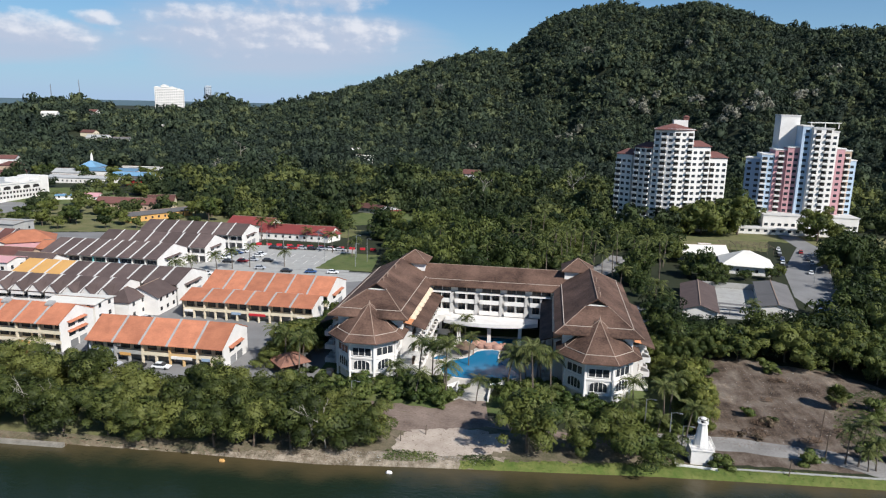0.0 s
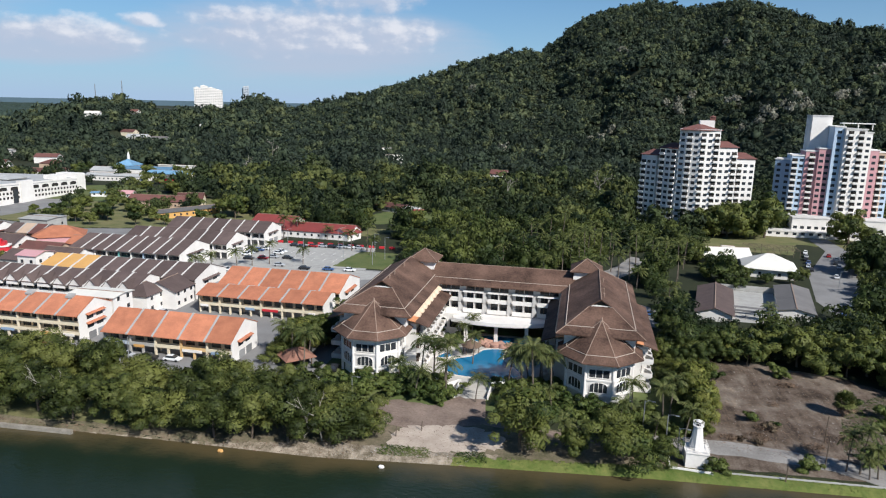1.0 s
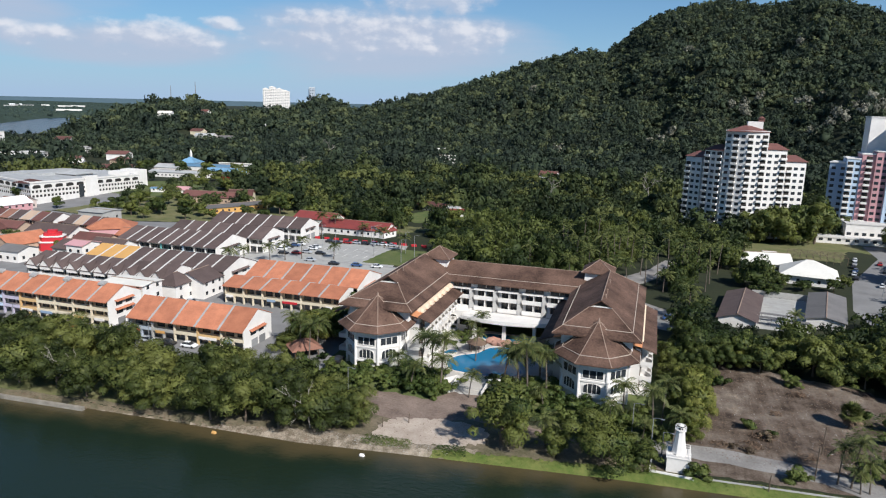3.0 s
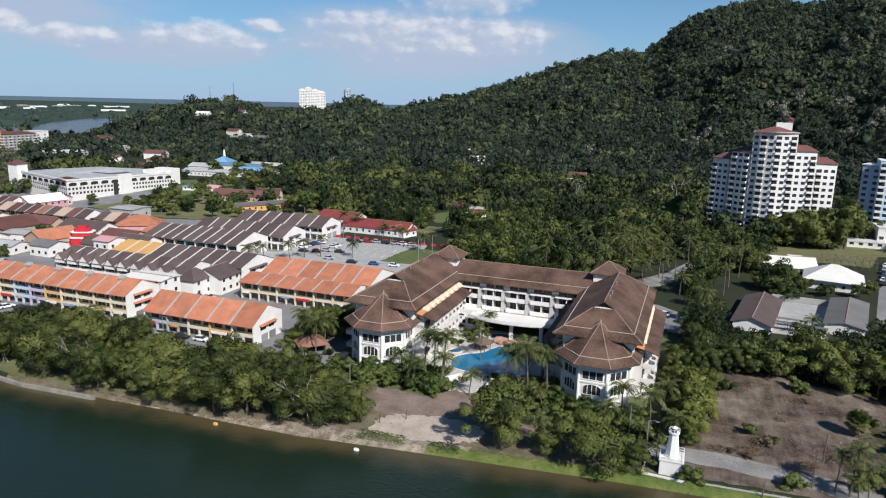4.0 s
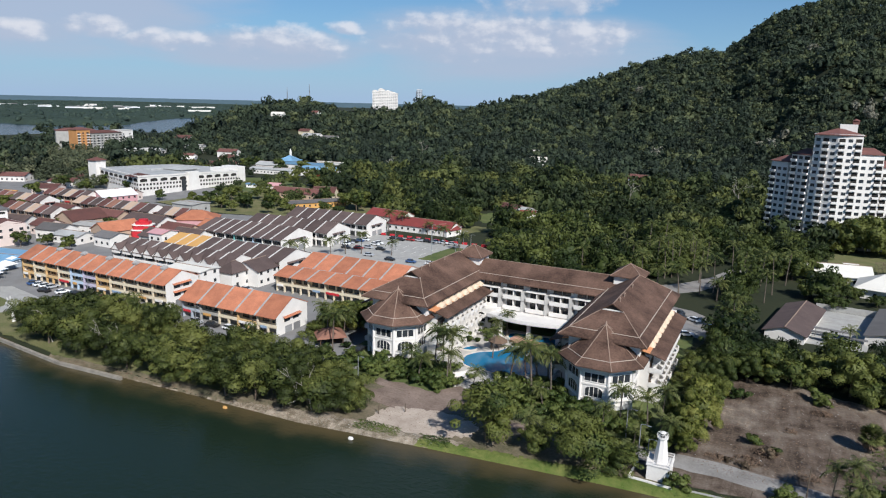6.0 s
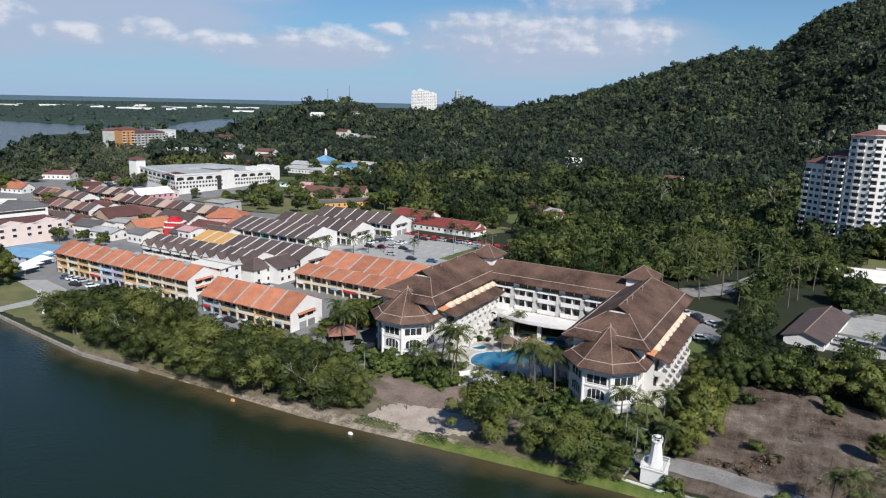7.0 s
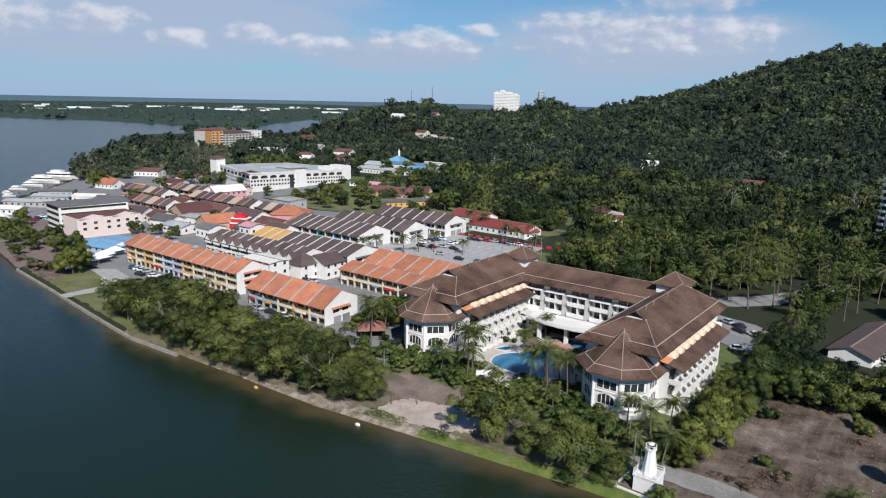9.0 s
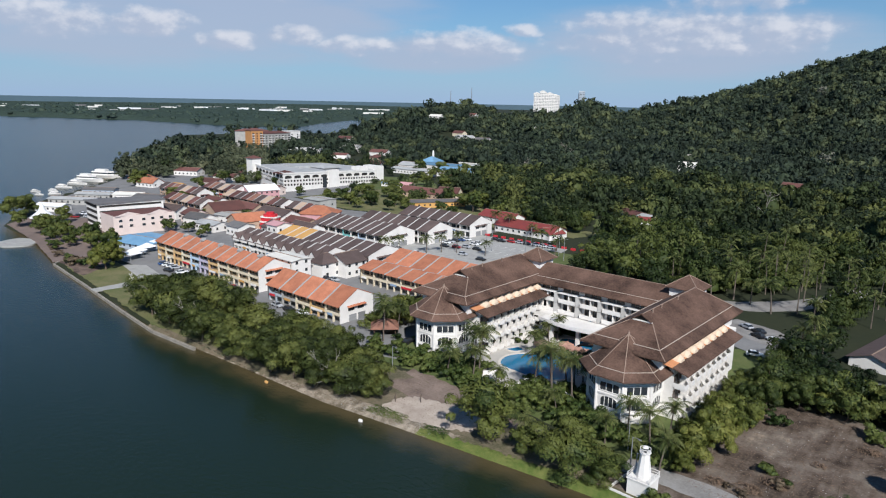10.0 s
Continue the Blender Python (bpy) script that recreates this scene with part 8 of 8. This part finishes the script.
place(TOWNTREE, [(-230, 138, 1.1), (-238, 128, 0.9), (-286, 147, 1.0), (-289, 129, 0.9), (-248, 128, 0.8), (-262, 130, 0.9), (-216, 140, 0.9), (-276, 134, 0.8), (-225, 122, 0.5), (-217, 132, 0.7), (-235, 133, 0.8), (-251, 134, 0.8), (-267, 137, 0.8), (-312, 134, 1.4), (-320, 142, 1.4), (-410, 246, 1.2), (-398, 236, 1.1), (-222, 136, 0.8), (-244, 142, 0.7), (-228, 128, 0.6), (-284, 140, 0.7),
                 (-254, 299, 1.0), (-255, 317, 1.1), (-216, 308, 1.0), (-204, 303, 0.9), (-174, 336, 1.3), (-170, 325, 1.4), (-180, 330, 1.2), (-224, 366, 0.9), (-262, 353, 1.0), (-148, 320, 1.0), (-246, 283, 0.9), (-436, 375, 1.3), (-246, 330, 0.9), (-157, 340, 1.2), (-225, 298, 0.8), (-288, 292, 0.8), (-214, 225, 0.7), (-214, 182, 0.6), (-222, 178, 0.6), (-229, 184, 0.5), (-208, 176, 0.5), (-256, 206, 0.6), (-240, 220, 0.5), (-202, 226, 0.5), (-268, 232, 0.6), (-290, 232, 0.6), (-310, 242, 0.7), (-292, 246, 0.6), (-205, 292, 0.8), (-192, 296, 0.7), (-215, 330, 0.8), (-178, 306, 0.9), (-165, 300, 0.8), (-240, 312, 0.8), (-262, 330, 0.8), (-250, 344, 0.7), (-225, 285, 0.7), (-270, 300, 0.7),
                 (-412, 406, 1.3), (-394, 429, 1.2), (-372, 458, 1.2), (-237, 290, 1.0), (-231, 302, 1.0), (-232, 327, 0.9), (-249, 392, 1.1), (-201, 340, 0.9), (-270, 395, 1.0), (-300, 440, 1.1), (-320, 470, 1.2), (-305, 485, 1.1), (-345, 470, 1.2), (-380, 480, 1.1), (-100, 330, 1.1), (-116, 338, 1.2), (-130, 335, 1.1), (-145, 345, 1.3), (-66, 305, 1.0), (-64, 285, 1.0), (-72, 325, 1.2),
                 (-390, 340, 1.1), (-410, 330, 1.0), (-430, 350, 1.1), (-470, 370, 1.2), (-270, 200, 0.6), (-226, 218, 0.6), (-110, 300, 0.7), (-126, 320, 0.9), (-228, 214, 0.7), (-198, 208, 0.6), (-262, 218, 0.8), (-284, 216, 0.7), (-212, 212, 0.7), (-254, 252, 0.8), (-240, 250, 0.7), (-312, 226, 0.7), (-280, 252, 0.8), (-186, 212, 0.6), (-244, 178, 0.8), (-230, 172, 0.7), (-275, 172, 0.8), (-328, 226, 0.9), (-360, 262, 1.1), (-372, 290, 1.1), (-350, 290, 1.0), (-356, 310, 1.2), (-340, 318, 1.0), (-322, 300, 1.0)], 9)
BUSH = [tree("bush", 60 + i, 2.2, 1.5, 1.3, 800, 0.25, M_BUSH, "rounded green garden shrub", 3, 6) for i in range(2)]
place(BUSH, [(34, 116.3, 1.0), (31.9, 116.0, 0.7), (49, 120.5, 1.0), (50.5, 121, 0.7), (44, 139, 0.9), (-20, 138, 1.1), (-26, 137, 1.2), (-30, 139, 1.0), (-34, 140, 1.0), (-17, 135, 0.9), (-23, 134, 0.8), (-15.4, 141, 0.6), (-9, 144, 0.9), (-5, 143, 1.0), (0, 140, 0.9), (4, 139, 1.0), (-26, 163, 0.8), (-24, 170, 1.0), (-22, 167, 0.8), (7, 134, 1.0), (12, 133, 1.0), (20, 134, 1.1), (24, 138, 1.0),
             (-36, 131, 0.9), (-42, 136, 1.0), (-47, 139, 0.9), (-51, 143, 0.8), (-116, 131, 1.0), (-48, 132, 1.2), (-197, 116, 1.3), (-204, 118, 1.0), (-236, 124, 1.1), (-185, 120, 1.0), (-192, 119, 1.2), (-21, 176, 0.7), (69, 141, 1.1), (73, 137, 1.3), (72, 147, 1.2), (67, 151, 1.0), (77, 131, 1.3), (81, 136, 1.4), (66, 131, 0.8), (79, 145, 1.3), (62.5, 127.5, 1.0), (65, 124.5, 1.1), (60.5, 124, 0.9), (55.2, 166.5, 1.15), (57, 165, 0.8), (47.5, 136.6, 0.7), (40, 160, 1.1), (36, 155, 1.2), (-29, 141, 1.3), (-24, 141, 1.2), (-21, 142.5, 1.0), (-38, 138, 1.3), (-33, 135, 1.2), (-28, 133.5, 1.1), (-40, 141, 1.0), (-44, 133, 1.3), (-52, 136, 1.2), (-20, 132.5, 1.0), (-6, 138, 1.3), (-3, 135, 1.2), (1, 134, 1.3), (5, 131, 1.2), (9, 129, 1.2), (14, 129, 1.2), (2, 144, 1.0), (-1, 146, 0.9), (18, 131, 1.3), (-6, 133, 1.2), (-1, 130, 1.1), (25, 130, 1.2), (28, 127.5, 1.0), (-24, 137, 1.3), (-21, 135.5, 1.2), (-27, 135.5, 1.3), (-31, 136.5, 1.3), (-18.5, 134, 1.1), (-35, 133, 1.3), (-30, 131.8, 1.2), (-25, 132.5, 1.2), (-19.5, 130.8, 0.9), (-39, 134, 1.3), (-23, 139, 1.1), (-2, 138, 1.3), (3, 137, 1.3), (7, 137.5, 1.2), (-5, 135.5, 1.2), (11, 136, 1.3), (0, 142, 1.2), (5, 143, 1.2), (-7.5, 140.5, 1.0), (16, 134.5, 1.2), (22, 131.5, 1.2), (-26, 175, 0.8), (-29, 158, 0.8), (-28.5, 166, 0.7), (-24, 164, 0.6), (0, 162, 1.0), (2, 166, 1.1), (1, 171, 1.0)], 7)
DRYBUSH = [tree("bush", 66, 2.6, 1.4, 1.2, 900, 0.25, M_DRYLEAF, "dry brown thicket on the park's edge", 3, 7)]
place(DRYBUSH, [(-196, 117, 1.5), (-200, 118.5, 1.2), (46.8, 136.2, 0.75), (43.0, 128.9, 0.45), (40, 130, 0.4), (-214, 118.5, 1.0), (-228, 121.5, 0.9)], 19)
PALMS = [palm(80 + i, h, "tall coconut palm with drooping fronds", 17, 3.5) for i, h in enumerate((7.5, 9.0, 6.0))]
place(PALMS, [(-26, 143, 1.1), (-19.5, 138, 1.15), (-25, 133, 1.0), (-18.5, 134.5, 1.0), (-22.5, 140.5, 1.1), (-30, 139, 0.85), (-6, 140.5, 1.2), (-0.3, 139, 1.25), (1.4, 145.5, 1.2), (-3, 143, 1.15), (3.5, 141, 1.1), (-2, 148, 1.1), (0.5, 151, 1.0), (-16, 155, 0.8), (6.7, 119, 0.9), (-20, 169, 0.7), (-19, 172, 0.75), (-23, 173, 0.7),
              (20, 133.5, 0.95), (25.7, 131, 1.0), (29.4, 127, 0.95), (17.5, 129.5, 0.8), (27.5, 135, 0.95), (24, 127, 0.65), (-58, 144, 1.1), (-53, 139.5, 1.0), (-58, 153, 1.1), (-55, 147, 1.0), (-62, 148, 0.9), (4, 134, 0.8), (-12, 134, 0.75), (56, 122, 0.75), (59, 120, 0.7), (60.5, 120.5, 0.75), (58, 121.5, 0.85),
              (64, 211, 0.8), (-97, 109, 0.85), (-62, 117, 0.8), (-47, 116, 0.8), (-120, 205, 1.0), (-118, 212, 0.9), (-116, 226, 1.0), (-113, 232, 0.9), (-108, 236, 0.9), (-96, 240, 0.9), (-86, 268, 1.1), (-80, 270, 1.2), (-76, 262, 1.1), (-120, 290, 1.0), (-124, 284, 1.1), (-104, 286, 0.9), (38, 205, 1.0), (35, 208, 1.1), (32, 209, 1.0), (-4, 244, 1.1), (2, 248, 1.2), (8, 246, 1.1), (16, 240, 1.2), (22, 246, 1.1), (28, 240, 1.1)], 8)
WOODPALMS = [palm(85 + i, h, "tall slim palm rising from the woods", 9, 3.8) for i, h in enumerate((13.0, 11.5))]
place(WOODPALMS, [(34, 262, 1.0), (40, 270, 1.1), (44, 258, 1.0), (30, 275, 1.1), (48, 275, 1.0), (20, 262, 1.0), (10, 265, 1.1), (-20, 250, 1.0), (-40, 262, 1.0), (-30, 280, 1.1), (26, 250, 0.95), (14, 285, 1.0), (-12, 286, 1.1), (-5.5, 305, 1.1), (0, 310, 1.1), (-3.6, 258, 1.0), (4.3, 264, 1.0), (11, 272, 1.05), (14, 291, 1.1), (-2, 355, 1.2), (6, 282, 1.0), (-8, 268, 1.0), (-14, 262, 0.9), (-2, 272, 1.05), (8, 262, 0.95), (-10, 276, 1.1), (16, 276, 1.0), (20, 284, 1.05), (36, 252, 0.9), (42, 246, 0.85), (-24, 266, 0.95), (-34, 252, 0.9)], 18)


def fan_palm(x, y, h, label):
    """A stout palm with a skirt of dead leaves and a round head of fan leaves, each a part."""
    rg = np.random.default_rng(77)
    th = thing("fan_palm", label, "palm", "", (x, y, float(ground_height(x, y))))
    b = bmesh.new()
    tube(b, [(0, 0, -0.2), (0.05, 0, h * 0.4), (0, 0.05, h)], (0.42, 0.34, 0.3), 9)
    part("trunk", b, M_PALMBARK, th)
    fans = []
    for mat_ in (M_PALM, M_LITTER):
        vs = []
        for i in range(13):
            a = radians(-110 + 220 * i / 12)
            tip = Vector((1.15 + 1.05 * math.cos(a), 1.1 * math.sin(a), -0.25 * abs(math.sin(a)) - 0.1 * (i % 2)))
            root = Vector((1.1, 0, 0))
            side = (tip - root).cross(Vector((0, 0, 1))).normalized() * 0.11
            m_ = root.lerp(tip, 0.55) + Vector((0, 0, 0.06))
            vs += [root, m_ - side, tip, m_ + side]
        vs += [Vector((0, -0.03, 0)), Vector((1.15, -0.03, 0)), Vector((1.15, 0.03, 0)), Vector((0, 0.03, 0))]
        v = np.array([tuple(q) for q in vs])
        fans.append(quad_mesh("fan_leaf", v, np.arange(len(v)).reshape(-1, 4), mat_))
    for i in range(58):
        dead = i >= 44
        tilt = rg.uniform(20, 60) if dead else 35 - 115 * (i / 44) ** 0.8
        shared("dead_leaf" if dead else "fan_leaf", fans[1 if dead else 0], th, pose(0, 0, h - (0.5 * rg.random() + 0.3 if dead else 0), 0, 0, i * 137.5) @ pose(0, 0, 0, rg.uniform(-25, 25), tilt, 0) @ Matrix.Scale(rg.uniform(0.95, 1.3), 4))
    return th


fan_palm(63.4, 146.2, 3.4, "stout fan palm with a skirt of dead leaves")


def dead_tree(x, y, h, seed, label="bare grey branches of a dead tree"):
    rg = np.random.default_rng(seed)
    th = thing("dead_tree", label, "tree", "dead trees", (x, y, float(ground_height(x, y))))
    b = bmesh.new()
    tips = [(Vector((0, 0, -0.3)), Vector((rg.normal(0, 0.15), rg.normal(0, 0.15), 1)), h * 0.42, h * 0.013)]
    for depth in range(4):
        grown = []
        for p_, d_, l_, r_ in tips:
            e_ = p_ + d_.normalized() * l_
            m_ = p_.lerp(e_, 0.5) + Vector(rg.normal(0, 0.05, 3)) * l_
            tube(b, [p_, m_, e_], (r_, r_ * 0.85, r_ * 0.65), 5)
            for k in range(3 if depth < 3 else 0):
                grown.append((e_ if k else m_, d_.normalized() * 0.8 + Vector(rg.normal(0, 0.55, 3)) + Vector((0, 0, 0.1)), l_ * rg.uniform(0.5, 0.75), r_ * 0.62))
        tips = grown
    part("trunk", b, M_DEADWOOD, th)


M_DEADWOOD = material("dead_wood", (0.34, 0.31, 0.27), (0.22, 0.20, 0.17), 0.8, 0.95, 0.3)
for i, (x, y, h) in enumerate(((-37, 110.0, 12.5), (-92, 108, 12.5), (-117, 109, 12.5), (-296, 639, 26), (-250, 500, 22), (-40, 420, 22), (20, 470, 24), (60, 520, 24))):
    dead_tree(x, y, h, 300 + i)


# ---- dry brush and litter on the dirt lot ----
def heap(x, y, r, n, seed, label="heap of dry brushwood on the dirt"):
    rg = np.random.default_rng(seed)
    v, _ = leaf_sprays(rg, [(0, 0, 0.2, r, r * 0.7, r * 0.35), (r * 0.5, 0.3, 0.2, r * 0.6, r * 0.5, r * 0.3)], n * 2, 0.4, 0.9, slim=0.12)
    v[:, 2] = np.abs(v[:, 2])
    ob = new("brushwood", quad_mesh("brushwood", v + np.array([x, y, 0.05]), np.arange(len(v)).reshape(-1, 3), M_LITTER))
    tagged(ob, label, "brushwood", "brushwood", kind="stuff")


def strewn(name, poly, n, size, lift, mat_, label, category, seed, stand=0.3):
    """Small bits over a patch of ground, too many to count."""
    rg = np.random.default_rng(seed)
    xs, ys = ([q[k] for q in poly] for k in (0, 1))
    X, Y = rg.uniform(min(xs), max(xs), n * 3), rg.uniform(min(ys), max(ys), n * 3)
    q = inside(X, Y, poly)
    X, Y = X[q][:n], Y[q][:n]
    m = len(X)
    c = np.stack([X, Y, ground_height(X, Y) + lift], 1)
    a = rg.uniform(0, 2 * math.pi, m)
    t = np.stack([np.cos(a), np.sin(a), rg.uniform(0, stand, m)], 1) * size * rg.uniform(0.4, 1.5, (m, 1))
    s = np.stack([-np.sin(a), np.cos(a), rg.uniform(-0.2, stand, m)], 1) * size * 0.35
    v = np.stack([c - t * np.array([1, 1, 0]), c + s, c + t], 1).reshape(-1, 3)
    ob = new(name, quad_mesh(name, v, np.arange(len(v)).reshape(-1, 3), mat_))
    return tagged(ob, label, category, kind="stuff")


strewn("dry_litter", [(34, 126), (47, 124), (88, 126), (88, 148), (70, 166), (58, 170), (45, 174), (36, 164), (35, 145)], 4200, 0.32, 0.07, M_LITTER, "dry leaves and sticks strewn over the dirt", "litter", 5)
strewn("lot_rubble", [(34, 126), (47, 124), (80, 126), (74, 150), (60, 168), (45, 172), (36, 160)], 420, 0.16, 0.08, M_LIGHTSTRIP, "pale bits of rubble scattered over the dirt", "rubble", 15, 0.8)
strewn("shore_rubble", [(-34, 105), (-12, 107.8), (-7, 111), (-8, 112.6), (-19, 111), (-34, 110)], 420, 0.2, 0.06, M_CONCRETE, "pale stones and rubble along the beach", "rubble", 16, 0.7)
strewn("shore_twigs", [(-104, 101.6), (-67, 103.2), (-33, 104), (-30, 108), (-62, 106), (-104, 104)], 900, 0.35, 0.12, M_LITTER, "driftwood and twigs along the waterline", "driftwood", 17, 0.5)
strewn("bank_litter", [(-34, 108), (-6, 110), (-9, 124), (-30, 128)], 500, 0.22, 0.1, M_LITTER, "driftwood and dry leaves on the beach", "litter", 6)
strewn("creeper_leaves", [(-14, 108.2), (0, 109.2), (21, 111.4), (60, 114.4), (110, 117.7), (110, 121), (62, 118.3), (40, 117.4), (21, 115.6), (6, 113.4), (-12, 111.0)], 9000, 0.17, 0.12, M_BUSH, "leafy green creeper by the water", "creeper", 7, 0.9)
strewn("weed_tufts", [(-26, 108), (-16, 109), (-17, 112), (-26, 111.5)], 700, 0.3, 0.12, M_BUSH, "green weeds on the beach", "weeds", 8, 0.9)
strewn("weed_tufts", [(-12, 109), (-6, 110), (-7, 113), (-12, 112)], 400, 0.3, 0.12, M_BUSH, "green weeds on the beach", "weeds", 9, 0.9)
strewn("lot_weeds", [(58, 128), (88, 126), (90, 146), (76, 160), (66, 152), (60, 138)], 5200, 0.34, 0.1, M_BUSH, "sparse weeds on the dirt lot", "weeds", 10, 0.9)
for i, (x, y, r, n) in enumerate(((46, 136, 2.2, 260), (43, 131, 2.6, 200), (38, 130, 1.8, 120), (53, 130, 2.0, 120), (56, 160, 2.0, 160), (60, 135, 1.6, 90), (50, 148, 1.4, 70))):
    heap(x, y, r, n, 90 + i)
# floats drifting by the shore
for x, y, mat_, label in ((-53.8, 103.2, M_YELLOWROOF, "small yellow plastic float by the shore"), (-24.0, 104.9, M_WHITE, "small white plastic float by the shore")):
    b = bmesh.new()
    tube(b, [(x - 0.55, y, WATER + 0.12), (x - 0.3, y, WATER + 0.2), (x + 0.3, y, WATER + 0.2), (x + 0.55, y, WATER + 0.12)], (0.12, 0.34, 0.34, 0.12), 10)
    solid("float", b, mat_, label, "float", "floats")
